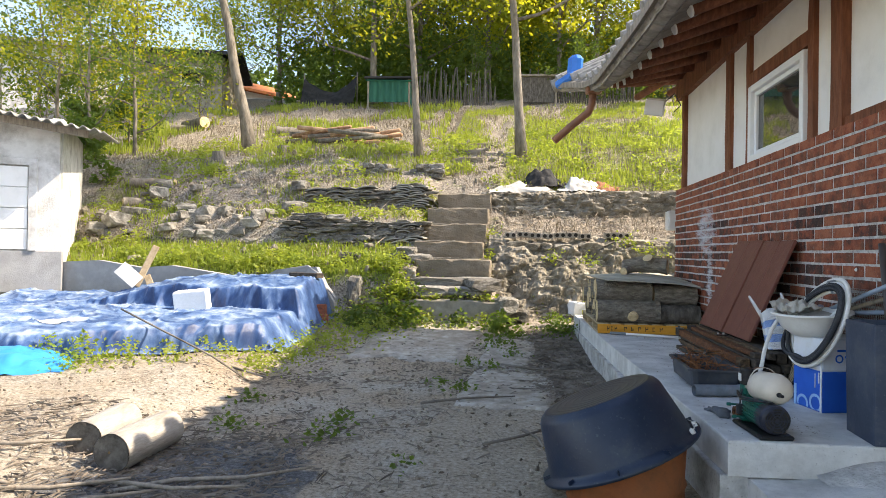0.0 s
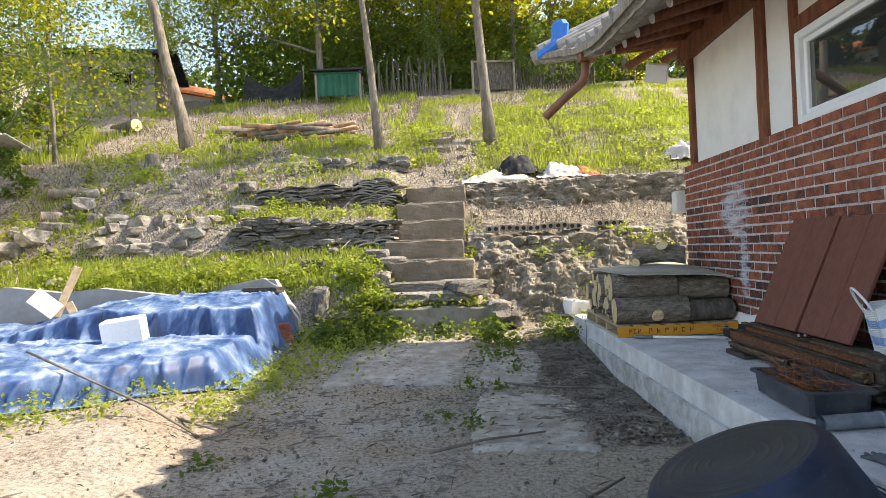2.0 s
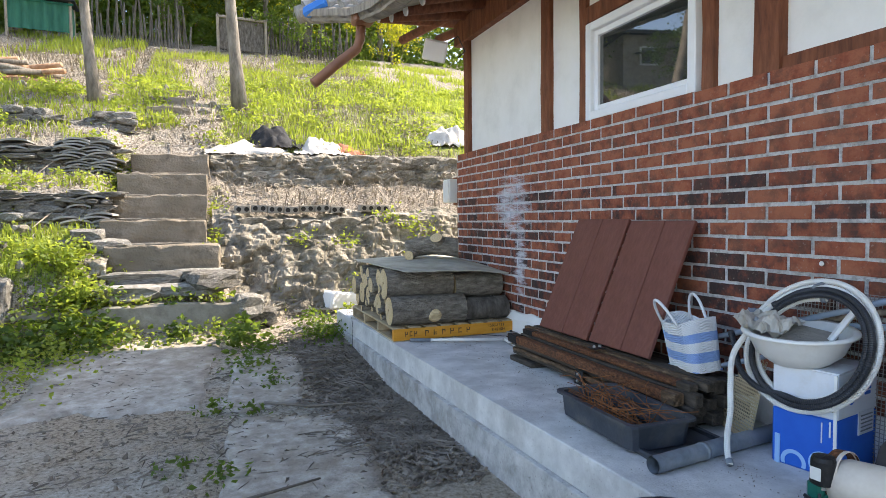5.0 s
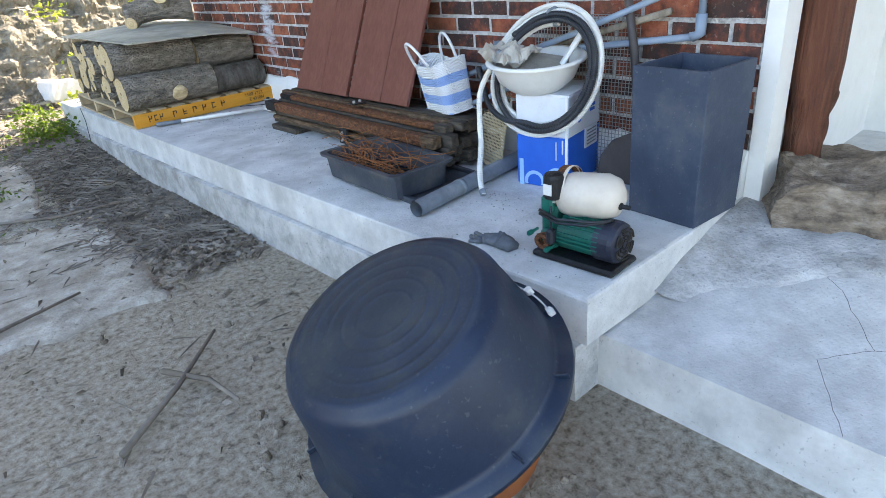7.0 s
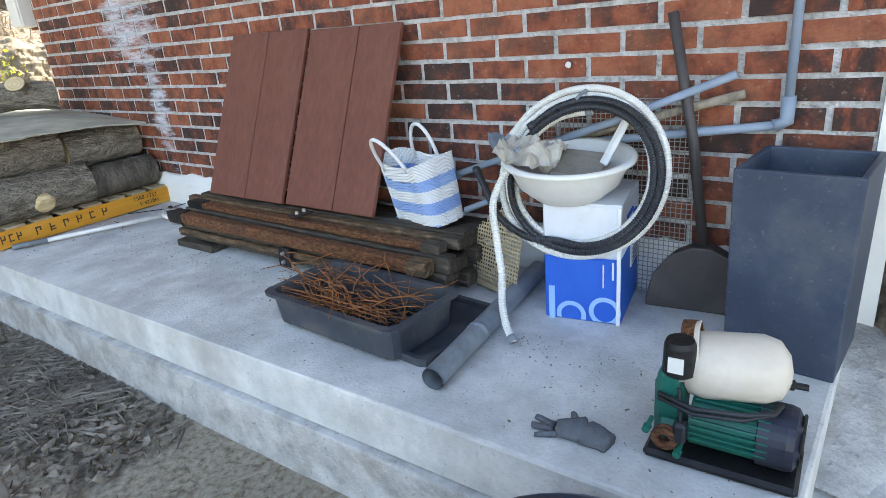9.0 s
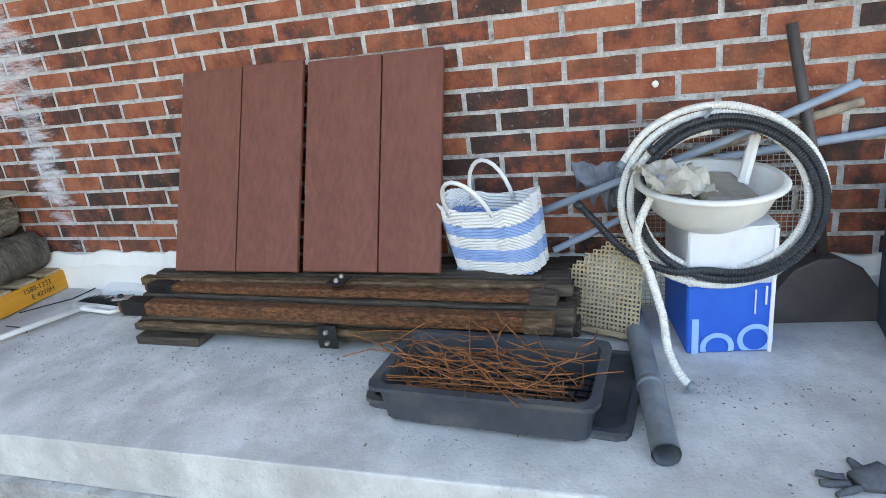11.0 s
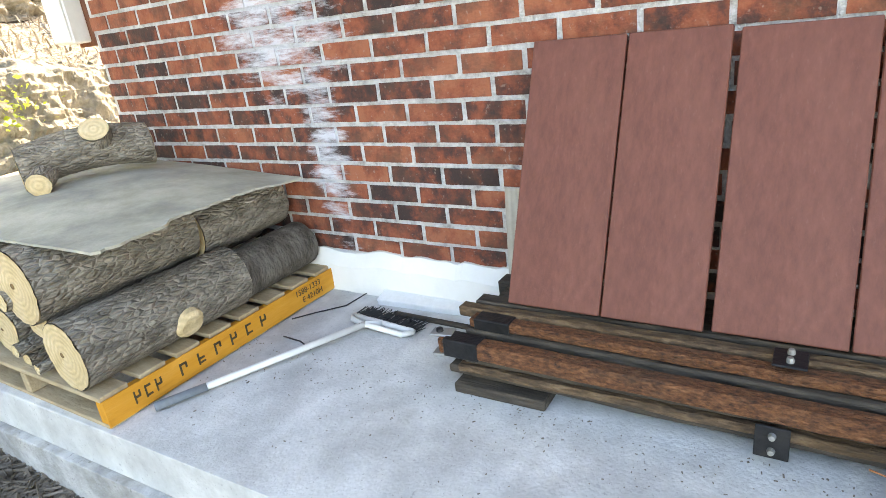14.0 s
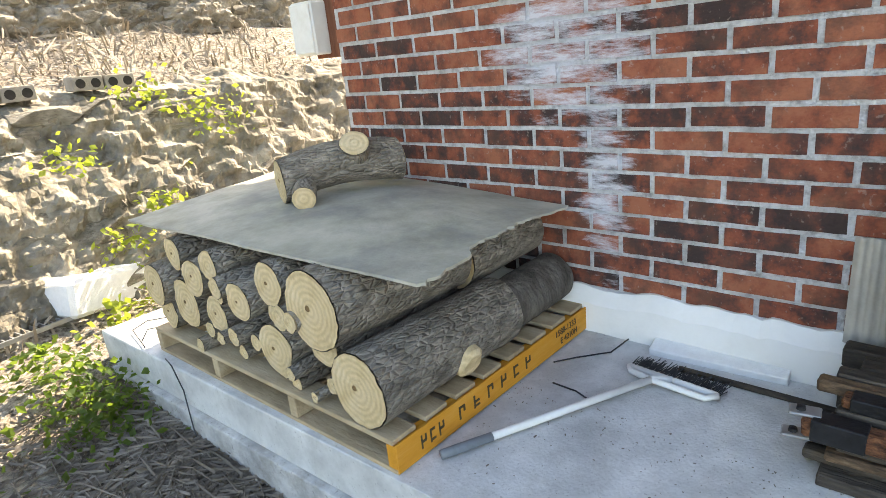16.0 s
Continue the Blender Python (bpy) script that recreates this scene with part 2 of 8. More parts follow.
def whitewash(m):
    """White paint daubed over part of the brick wall."""
    nt = m.node_tree
    b = next(n for n in nt.nodes if n.type == "BSDF_PRINCIPLED")
    src = b.inputs["Base Color"].links[0].from_socket
    geo = nt.nodes.new("ShaderNodeNewGeometry")
    sep = nt.nodes.new("ShaderNodeSeparateXYZ")
    link(nt, geo.outputs["Position"], sep.inputs["Vector"])

    def math_node(op, a, c, clamp=False):
        n = nt.nodes.new("ShaderNodeMath")
        n.operation = op
        n.use_clamp = clamp
        for k, v in enumerate((a, c)):
            if isinstance(v, (int, float)):
                n.inputs[k].default_value = v
            else:
                link(nt, v, n.inputs[k])
        return n.outputs[0]

    def blob(y0, z0, wy, wz):
        dy = math_node("DIVIDE", math_node("SUBTRACT", sep.outputs["Y"], y0), wy)
        dz = math_node("DIVIDE", math_node("SUBTRACT", sep.outputs["Z"], z0), wz)
        return math_node("SUBTRACT", 1.0, math_node("ADD", math_node("MULTIPLY", dy, dy), math_node("MULTIPLY", dz, dz)))
    area = math_node("MAXIMUM", blob(6.60, 1.50, 0.50, 0.42), blob(6.43, 1.0, 0.16, 0.62))
    mp = nt.nodes.new("ShaderNodeMapping")
    mp.inputs["Scale"].default_value = (1, 0.34, 1.7)
    mp.inputs["Rotation"].default_value = (0.35, 0, 0)
    link(nt, geo.outputs["Position"], mp.inputs["Vector"])
    n = nt.nodes.new("ShaderNodeTexNoise")
    n.inputs["Scale"].default_value = 11.0
    n.inputs["Detail"].default_value = 10.0
    n.inputs["Roughness"].default_value = 0.78
    link(nt, mp.outputs["Vector"], n.inputs["Vector"])
    v = math_node("ADD", math_node("MULTIPLY", area, 0.30), n.outputs["Fac"])
    r = nt.nodes.new("ShaderNodeMapRange")
    r.inputs["From Min"].default_value = 0.69
    r.inputs["From Max"].default_value = 0.86
    r.inputs["To Max"].default_value = 0.85
    link(nt, v, r.inputs["Value"])
    gate = math_node("MULTIPLY", r.outputs["Result"], math_node("MULTIPLY", math_node("ADD", area, 0.25), 3.0, True))
    mx = nt.nodes.new("ShaderNodeMix")
    mx.data_type = "RGBA"
    mx.inputs["B"].default_value = (0.62, 0.63, 0.68, 1)
    link(nt, gate, mx.inputs["Factor"])
    link(nt, src, mx.inputs["A"])
    link(nt, mx.outputs["Result"], b.inputs["Base Color"])


whitewash(M_BRICK)
whitewash(M_MORTAR)
M_TIMBER = material("stained_timber", [(0.11, 0.035, 0.017), (0.19, 0.065, 0.03), (0.26, 0.10, 0.05)], 9, 7, 0.7, 0.25, 40,
                    stretch=(3, 3, 0.5), stain=(0.06, 0.025, 0.015), stain_scale=2.0, stain_amount=0.5)
M_CRACK = material("crack_line", [(0.10, 0.095, 0.09), (0.16, 0.15, 0.14)], 20, 4, 0.95, 0.2, 60)
M_GREYTIMBER = material("weathered_wood", [(0.16, 0.13, 0.10), (0.27, 0.23, 0.18), (0.36, 0.31, 0.25)], 8, 7, 0.9, 0.3, 40, stretch=(3, 3, 0.6))
M_ROOFTILE = material("grey_roof_tile", [(0.20, 0.19, 0.175), (0.30, 0.285, 0.26), (0.40, 0.38, 0.34)], 9, 8, 0.92, 0.4, 60,
                      stain=(0.12, 0.11, 0.09), stain_scale=3, stain_amount=0.6)
M_COPPER = material("brown_downpipe", [(0.22, 0.10, 0.055), (0.30, 0.14, 0.08)], 6, 5, 0.45, 0.05, 40, metal=0.2)
M_BLUE = material("blue_plastic", [(0.02, 0.16, 0.55), (0.03, 0.22, 0.68)], 5, 4, 0.45, 0.05, 30)
M_WHITEFRAME = material("white_window_frame", [(0.75, 0.76, 0.77), (0.82, 0.83, 0.84)], 4, 4, 0.35, 0.03, 30)
M_STONE = material("field_stone", [(0.10, 0.092, 0.08), (0.24, 0.225, 0.195), (0.40, 0.378, 0.335)], 9, 10, 0.95, 1.0, 32,
                   per_object=0.25, stain=(0.10, 0.085, 0.06), stain_scale=4, stain_amount=0.6)
M_BANK = material("crumbling_bank", [(0.085, 0.075, 0.056), (0.225, 0.20, 0.157), (0.39, 0.355, 0.29)], 5, 10, 0.97, 0.9, 28,
                  stain=(0.13, 0.115, 0.085), stain_scale=2.6, stain_amount=0.5, voronoi=7)
M_BARK = material("grey_bark", [(0.05, 0.042, 0.034), (0.12, 0.105, 0.088), (0.21, 0.19, 0.165)], 16, 8, 0.95, 1.0, 60,
                  stretch=(1, 1, 0.35), per_object=0.1)
M_LOGBARK = material("log_bark", [(0.12, 0.102, 0.08), (0.25, 0.218, 0.175), (0.40, 0.355, 0.29)], 30, 11, 0.95, 0.65, 80, stretch=(0.42, 1, 1), per_object=0.14, voronoi=62)
M_TRUNK = material("trunk_bark", [(0.08, 0.07, 0.055), (0.18, 0.155, 0.125), (0.27, 0.24, 0.20)], 10, 8, 0.95, 0.8, 40, stretch=(1, 1, 0.3))
M_LEAF = material("spring_leaf", [(0.07, 0.12, 0.012), (0.11, 0.17, 0.016), (0.16, 0.20, 0.02)], 0.6, 4, 0.6, 0.05, 20, translucent=(0.66, 0.62, 0.03))
M_LEAF_DARK = material("dark_leaf", [(0.03, 0.06, 0.012), (0.05, 0.09, 0.02), (0.08, 0.12, 0.025)], 0.5, 4, 0.6, 0.05, 20, translucent=(0.24, 0.34, 0.04))
M_GRASS = material("fresh_grass", [(0.07, 0.11, 0.014), (0.17, 0.225, 0.035), (0.29, 0.30, 0.075)], 1.2, 4, 0.6, 0.05, 20, translucent=(0.50, 0.58, 0.07))
M_STRAW = material("dry_litter", [(0.15, 0.12, 0.09), (0.29, 0.245, 0.185), (0.43, 0.375, 0.295)], 3, 5, 0.9, 0.1, 30)
M_DEADLEAF = material("dead_leaf", [(0.07, 0.055, 0.042), (0.19, 0.155, 0.12), (0.38, 0.33, 0.27)], 14, 5, 0.9, 0.1, 30)
M_TWIG = material("dark_twigs", [(0.09, 0.075, 0.06), (0.18, 0.15, 0.12), (0.29, 0.25, 0.205)], 3, 5, 0.9, 0.1, 30)


def glass_material():
    m = bpy.data.materials.new("window_glass")
    m.use_nodes = True
    b = m.node_tree.nodes["Principled BSDF"]
    b.inputs["Base Color"].default_value = (0.03, 0.035, 0.035, 1)
    b.inputs["Roughness"].default_value = 0.02
    b.inputs["IOR"].default_value = 1.9
    b.inputs["Specular IOR Level"].default_value = 0.8
    return m


M_GLASS = glass_material()


def terrain_material():
    """Earth, dry litter and short green, mixed by the zones of the sheet."""
    m = bpy.data.materials.new("yard_and_hill")
    m.use_nodes = True
    nt = m.node_tree
    b = nt.nodes["Principled BSDF"]
    b.inputs["Roughness"].default_value = 0.97
    b.inputs["Specular IOR Level"].default_value = 0.15
    geo = nt.nodes.new("ShaderNodeNewGeometry")
    at = nt.nodes.new("ShaderNodeAttribute")
    at.attribute_name = "zone"
    sep = nt.nodes.new("ShaderNodeSeparateColor")
    link(nt, at.outputs["Color"], sep.inputs["Color"])

    def noise_node(scale, detail, rough=0.65):
        n = nt.nodes.new("ShaderNodeTexNoise")
        n.inputs["Scale"].default_value = scale
        n.inputs["Detail"].default_value = detail
        n.inputs["Roughness"].default_value = rough
        link(nt, geo.outputs["Position"], n.inputs["Vector"])
        return n.outputs["Fac"]

    def ramp(fac, pairs):
        r = nt.nodes.new("ShaderNodeValToRGB")
        el = r.color_ramp.elements
        el[0].position, el[0].color = pairs[0][0], (*pairs[0][1], 1)
        el[1].position, el[1].color = pairs[-1][0], (*pairs[-1][1], 1)
        for p, c in pairs[1:-1]:
            e = el.new(p)
            e.color = (*c, 1)
        link(nt, fac, r.inputs["Fac"])
        return r.outputs["Color"]

    def mix(fac, a, c):
        x = nt.nodes.new("ShaderNodeMix")
        x.data_type = "RGBA"
        link(nt, fac, x.inputs["Factor"])
        link(nt, a, x.inputs["A"])
        link(nt, c, x.inputs["B"])
        return x.outputs["Result"]

    def over(mask, n, soft=0.12):
        """Edge of a zone broken up by noise."""
        s = nt.nodes.new("ShaderNodeMath")
        s.operation = "ADD"
        link(nt, mask, s.inputs[0])
        link(nt, n, s.inputs[1])
        r = nt.nodes.new("ShaderNodeMapRange")
        r.inputs["From Min"].default_value = 1.0 - soft
        r.inputs["From Max"].default_value = 1.0 + soft
        link(nt, s.outputs[0], r.inputs["Value"])
        return r.outputs["Result"]

    fine = noise_node(34, 9, 0.72)
    mid = noise_node(3.2, 8)
    big = noise_node(0.9, 6)
    earth = mix(ramp(big, [(0.42, (0, 0, 0)), (0.6, (1, 1, 1))]),
                ramp(fine, [(0.36, (0.11, 0.086, 0.06)), (0.47, (0.30, 0.24, 0.172)), (0.64, (0.47, 0.39, 0.295))]),
                ramp(fine, [(0.34, (0.17, 0.15, 0.118)), (0.47, (0.36, 0.325, 0.265)), (0.66, (0.53, 0.495, 0.425))]))
    litter = ramp(fine, [(0.37, (0.06, 0.05, 0.038)), (0.47, (0.225, 0.19, 0.15)), (0.62, (0.46, 0.41, 0.34))])
    green = ramp(fine, [(0.34, (0.08, 0.10, 0.02)), (0.5, (0.19, 0.22, 0.045)), (0.66, (0.33, 0.33, 0.10))])
    ash = ramp(fine, [(0.3, (0.05, 0.05, 0.05)), (0.5, (0.12, 0.12, 0.12)), (0.7, (0.26, 0.26, 0.26))])
    sand = ramp(fine, [(0.34, (0.15, 0.12, 0.088)), (0.48, (0.34, 0.285, 0.215)), (0.66, (0.50, 0.44, 0.355))])
    earth = mix(over(at.outputs["Alpha"], mid), earth, sand)
    col = mix(over(sep.outputs["Red"], mid), earth, litter)
    col = mix(over(sep.outputs["Green"], mid), col, green)
    col = mix(over(sep.outputs["Blue"], mid), col, ash)
    link(nt, col, b.inputs["Base Color"])
    bp = nt.nodes.new("ShaderNodeBump")
    bp.inputs["Strength"].default_value = 0.8
    bp.inputs["Distance"].default_value = 0.03
    link(nt, noise_node(28, 10, 0.75), bp.inputs["Height"])
    link(nt, bp.outputs["Normal"], b.inputs["Normal"])
    return m


M_TERRAIN = terrain_material()

# ---- the ground: yard, terraces and wooded hill ----
YARD = [(-14, -0.25), (-3, -0.15), (2, 0.0), (6.5, 0.0), (8.4, 0.16)]
LEFT_BANK = [(8.4, 0.3), (8.62, 0.5), (8.7, 0.88), (9.2, 1.1), (9.85, 1.36), (9.95, 1.62), (10.1, 1.8), (10.85, 2.05),
             (10.95, 2.3), (11.1, 2.42), (12.6, 3.2), (13.4, 3.45), (15.4, 3.95), (20.7, 6.2), (33, 9.9), (60, 13), (100, 15)]
RIGHT_BANK = [(8.4, 0.18), (9.15, 0.28), (9.35, 0.5), (9.75, 1.05), (9.9, 1.3), (10.0, 1.52), (11.1, 1.93), (11.25, 2.3),
              (11.4, 2.38), (13.4, 3.45), (15.4, 4.2), (20.7, 6.2), (33, 9.9), (60, 13), (100, 15)]
STAIR_BANK = [(8.4, 0.18), (8.6, 0.3), (8.7, 0.5), (9.05, 0.82), (9.5, 1.0), (11.0, 2.0), (11.6, 2.55), (12.6, 3.1), (13.4, 3.45), (15.4, 4.05), (20.7, 6.2),
              (33, 9.9), (60, 13), (100, 15)]


def ground_z(x, y):
    if y < 8.4:
        z = ease(y, YARD)
    else:
        a = ease(y, LEFT_BANK)
        s = ease(y, STAIR_BANK)
        r = ease(y, RIGHT_BANK)
        z = a + (s - a) * smooth_step(-0.85, -0.6, x)
        z = z + (r - z) * smooth_step(0.55, 0.72, x)
    # soil heaped along the covered pile
    z += 0.17 * smooth_step(-1.0, -2.0, x) * smooth_step(0.5, 3.5, y) * (1 - smooth_step(8.0, 8.6, y))
    rough = 0.012 if (y < 8.4 and x > -1.3) else 0.045
    z += rough * (noise.noise((x * 1.9, y * 1.9, 0.3)) + 0.5 * noise.noise((x * 6, y * 6, 3.1)))
    if y > 11.5:
        z += 0.25 * noise.noise((x * 0.35, y * 0.35, 7.7)) * smooth_step(11.5, 16, y)
    return z


def spaced(spans):
    out = []
    for a, b, step in spans:
        n = max(1, round((b - a) / step))
        out += [a + (b - a) * i / n for i in range(n)]
    return out + [spans[-1][1]]


def build_ground():
    xs = spaced([(-220, -60, 40), (-60, -20, 5), (-20, -7, 0.6), (-7, 4.6, 0.11), (4.6, 12, 0.6), (12, 40, 4), (40, 220, 40)])
    ys = spaced([(-220, -30, 40), (-30, -4, 3), (-4, 1, 0.3), (1, 12, 0.09), (12, 16, 0.2), (16, 30, 0.7), (30, 100, 6), (100, 400, 60)])
    verts = [(x, y, ground_z(x, y)) for x in xs for y in ys]
    ny = len(ys)
    faces = [(i * ny + j, (i + 1) * ny + j, (i + 1) * ny + j + 1, i * ny + j + 1) for i in range(len(xs) - 1) for j in range(ny - 1)]
    me = bpy.data.meshes.new("ground")
    me.from_pydata(verts, [], faces)
    for p in me.polygons:
        p.use_smooth = True
    zone = me.color_attributes.new("zone", "FLOAT_COLOR", "POINT")
    for k, (x, y, z) in enumerate(verts):
        litter = 0.0
        green = 0.0
        if y > 8.4:
            litter = 0.75
            green = 0.33 + 0.2 * noise.noise((x * 0.8, y * 0.8, 5))
            if x > 0.7 and y > 11.4:
                green = 0.62 * smooth_step(22, 17, y)
            elif x > 0.7:
                green = 0.1
            if x < -0.7 and 8.7 < y < 9.8:
                green = 0.62
            if y > 17:
                green -= 0.25
        elif x < -1.0:
            green = 0.42 * smooth_step(-0.9, -1.6, x) * smooth_step(4.2, 6.0, y)
            litter = 0.4
        if x > 1.15 and 4.9 < y < 8.2:
            litter = 0.72 * smooth_step(1.1, 1.5, x)
        ash = 0.62 if math.hypot((x + 0.75) / 0.7, (y - 2.6) / 0.9) < 1 else 0.0
        sand = 0.72 * smooth_step(0.1, 0.6, x) * smooth_step(5.6, 4.6, y) if x < 2 and 1.0 < y < 5.7 else 0.0
        zone.data[k].color = (litter, max(0, green), ash, sand)
    me.materials.append(M_TERRAIN)
    return tagged(new("ground", me), "bare trodden earth yard rising to a weedy terraced hillside", "ground", kind="structure")


build_ground()

# ---- the concrete platform along the house ----
def slab(name, outline, z0, z1, mat, label, category="platform"):
    bm = bmesh.new()
    lo = [bm.verts.new((x, y, z0)) for x, y in outline]
    hi = [bm.verts.new((x, y, z1)) for x, y in outline]
    bm.faces.new(lo[::-1])
    bm.faces.new(hi)
    n = len(outline)
    for k in range(n):
        bm.faces.new((lo[k], lo[(k + 1) % n], hi[(k + 1) % n], hi[k]))
    es = [e for e in bm.edges if all(v.co.z > z1 - 1e-4 for v in e.verts)]
    bmesh.ops.bevel(bm, geom=es, offset=0.012, segments=2, affect="EDGES", profile=0.5)
    return part(name, bm, mat, label=label, kind="structure", category=category)


PLAT = 0.375
slab("platform", [(1.935, 2.68), (1.845, 5.67), (1.775, 8.55), (3.06, 8.55), (3.06, 2.68)], 0.21, PLAT, M_CONC,
     "smooth grey cast concrete platform along the brick wall")
slab("platform_footing", [(1.905, 2.70), (1.815, 5.67), (1.74, 8.58), (3.05, 8.58), (3.05, 2.70)], -0.25, 0.207, M_FOOTING,
     "lower lift of the concrete platform, its joint showing", "platform")


def porch_fn(u, v):
    x, y = 2.03 + 2.6 * u, -3.0 + 5.70 * v
    return (x, y, 0.2 + 0.13 * smooth_step(2.15, 3.0, x) * smooth_step(-1.0, 2.2, y) + 0.006 * noise.noise((x * 2, y * 2, 3)))


bm = grid_sheet(40, 60, porch_fn)
r = bmesh.ops.extrude_face_region(bm, geom=list(bm.faces))
for v in r["geom"]:
    if isinstance(v, bmesh.types.BMVert):
        v.co.z = -0.35
part("porch_slab", bm, M_CONC, label="low pale concrete slab before the porch, cracked", kind="structure", category="slab")
for pts in (((2.04, 2.0), (2.3, 2.15), (2.42, 2.05), (2.62, 2.2), (2.78, 2.42), (2.8, 2.6)), ((2.42, 2.05), (2.5, 1.85), (2.75, 1.6)), ((2.6, 2.62), (2.75, 2.45), (2.95, 2.3))):
    line = []
    for a, b in zip(pts, pts[1:]):
        line += [(a[0] + (b[0] - a[0]) * k / 6 + 0.012 * noise.noise((a[0] * 9, k, 1)), a[1] + (b[1] - a[1]) * k / 6 + 0.012 * noise.noise((k, a[1] * 9, 4))) for k in range(6)]
    part("crack", tube([(x, y, porch_fn((x - 2.03) / 2.6, (y + 3) / 5.7)[2] - 0.0002) for x, y in line], 0.0011, 4), M_CRACK, label="thin crack in the concrete slab", kind="structure", category="crack")

# older, rougher concrete between platform and foundation stone
def old_skirt(u, v):
    y = 2.05 + 0.63 * u
    x0 = 2.30 + 0.42 * (1 - u) + 0.05 * noise.noise((u * 4, 1, 3)) + 0.03 * math.sin(u * 7)
    x = x0 + (3.05 - x0) * v
    return (x, y, porch_fn((x - 2.03) / 2.6, (y + 3) / 5.7)[2] - 0.012 + 0.026 * smooth_step(0.0, 0.25, v) * smooth_step(0.0, 0.2, u) + 0.03 * smooth_step(0.7, 1.0, u) + 0.006 * noise.noise((x * 9, y * 9, 2)))


part("concrete_skirt", grid_sheet(50, 50, old_skirt), M_FOOTING, label="older rough concrete fillet at the platform's foot", kind="structure", category="slab", smooth=True)

# ---- the house ----
WALL_X, BRICK_Y0, BRICK_Y1 = 2.975, 2.69, 7.87
ROW_H, BRICK_P, ROW_Z0, ROWS_N = 0.0803, 0.2455, 0.551, 19
BRICK_TOP = ROW_Z0 + ROWS_N * ROW_H

wall_west = part("wall_west", span(WALL_X + 0.0050, 3.2, BRICK_Y0, BRICK_Y1 - 0.004, ROW_Z0, BRICK_TOP - 0.01), M_MORTAR,
                 label="half-height red brick wall with wide white mortar joints", kind="structure", category="wall")
bm = grid_sheet(180, 4, lambda u, v: (WALL_X - 0.045 + 0.004 * noise.noise((u * 60, v * 3, 2)) + (0.03 if v == 1 else 0), BRICK_Y0 + (BRICK_Y1 - BRICK_Y0) * u,
                                      0.33 + (ROW_Z0 + 0.008 - 0.33 + 0.022 * noise.noise((u * 42, 0.3, 5)) + 0.012 * noise.noise((u * 130, 1.3, 5))) * v))
r = bmesh.ops.extrude_face_region(bm, geom=list(bm.faces))
for v in r["geom"]:
    if isinstance(v, bmesh.types.BMVert):
        v.co.x = 3.1
part("plaster_base", bm, M_PLASTER, label="rough white plaster base under the bricks", kind="structure", category="wall")
WIN_Y0, WIN_Y1, WIN_Z0, WIN_Z1 = 4.43, 5.50, 2.075, 2.76
for y0, y1, z0, z1 in ((BRICK_Y0 + 0.05, WIN_Y0, BRICK_TOP - 0.06, 3.5), (WIN_Y1, 7.76, BRICK_TOP - 0.06, 3.5), (WIN_Y0, WIN_Y1, WIN_Z1, 3.5),
                       (WIN_Y0, WIN_Y1, BRICK_TOP - 0.06, WIN_Z0)):
    part("wall_upper", span(3.065, 3.24, y0, y1, z0, z1), M_PLASTER, label="white plastered upper wall", kind="structure", category="wall")
part("wall_north", span(3.07, 7.0, 7.60, 7.78, -0.2, 3.5), M_PLASTER, label="white plastered end wall of the house", kind="structure", category="wall")
# Out of view; taken up to 4.4 to keep sun from entering under the roof.
part("wall_east", span(6.9, 7.1, -3.0, 7.6, -0.2, 4.4), M_PLASTER, label="unseen white plastered rear wall of the house, raised to block the sun", kind="structure", category="wall")
part("wall_porch", span(4.3, 4.45, -3.0, 2.78, 0.2, 3.5), M_PLASTER, label="white plastered wall behind the porch", kind="structure", category="wall")
part("wall_return", span(WALL_X - 0.004, 3.10, 2.625, 2.688, 0.2, 3.2), M_PLASTER, label="white plastered end of the brick wall", kind="structure", category="wall")
part("wall_inner", span(3.10, 4.3, 2.66, 2.78, 0.2, 3.5), M_PLASTER, label="white plastered inner wall beside the post", kind="structure", category="wall")

# timber frame of the upper wall
def timber(name, x0, x1, y0, y1, z0, z1, label):
    bm = span(x0, x1, y0, y1, z0, z1)
    bmesh.ops.subdivide_edges(bm, edges=[e for e in bm.edges if e.calc_length() > 0.4], cuts=6, use_grid_fill=True)
    roughen(bm, 0.007, 5, y0 * 3)
    return part(name, bm, M_TIMBER, label=label, kind="structure", category="timber")


timber("corner_post", 3.02, 3.2, 7.66, 7.765, 2.07, 3.4, "brown stained corner post of the timber frame")
timber("wall_post", 3.03, 3.2, 6.03, 6.17, 2.08, 3.3, "brown stained upright of the timber frame")
timber("wall_post", 3.03, 3.2, 5.53, 5.61, 2.08, 3.3, "brown stained upright beside the window")
timber("wall_post", 3.03, 3.2, 4.32, 4.405, 2.08, 3.3, "brown stained upright beside the window")
timber("wall_post", 3.01, 3.2, 3.89, 4.04, 2.05, 3.3, "broad brown stained upright of the timber frame")
timber("wall_post", 3.03, 3.2, 2.64, 2.74, 2.05, 3.3, "brown stained upright of the timber frame")
timber("window_lintel", 3.03, 3.2, 4.405, 5.53, 2.78, 2.89, "brown stained timber over the window")
timber("eave_beam", 2.99, 3.24, 2.5, 7.95, 3.24, 3.47, "heavy brown beam under the rafters")
timber("sill_beam", 3.03, 3.2, 2.74, 3.89, 2.06, 2.14, "brown stained sill timber over the bricks")

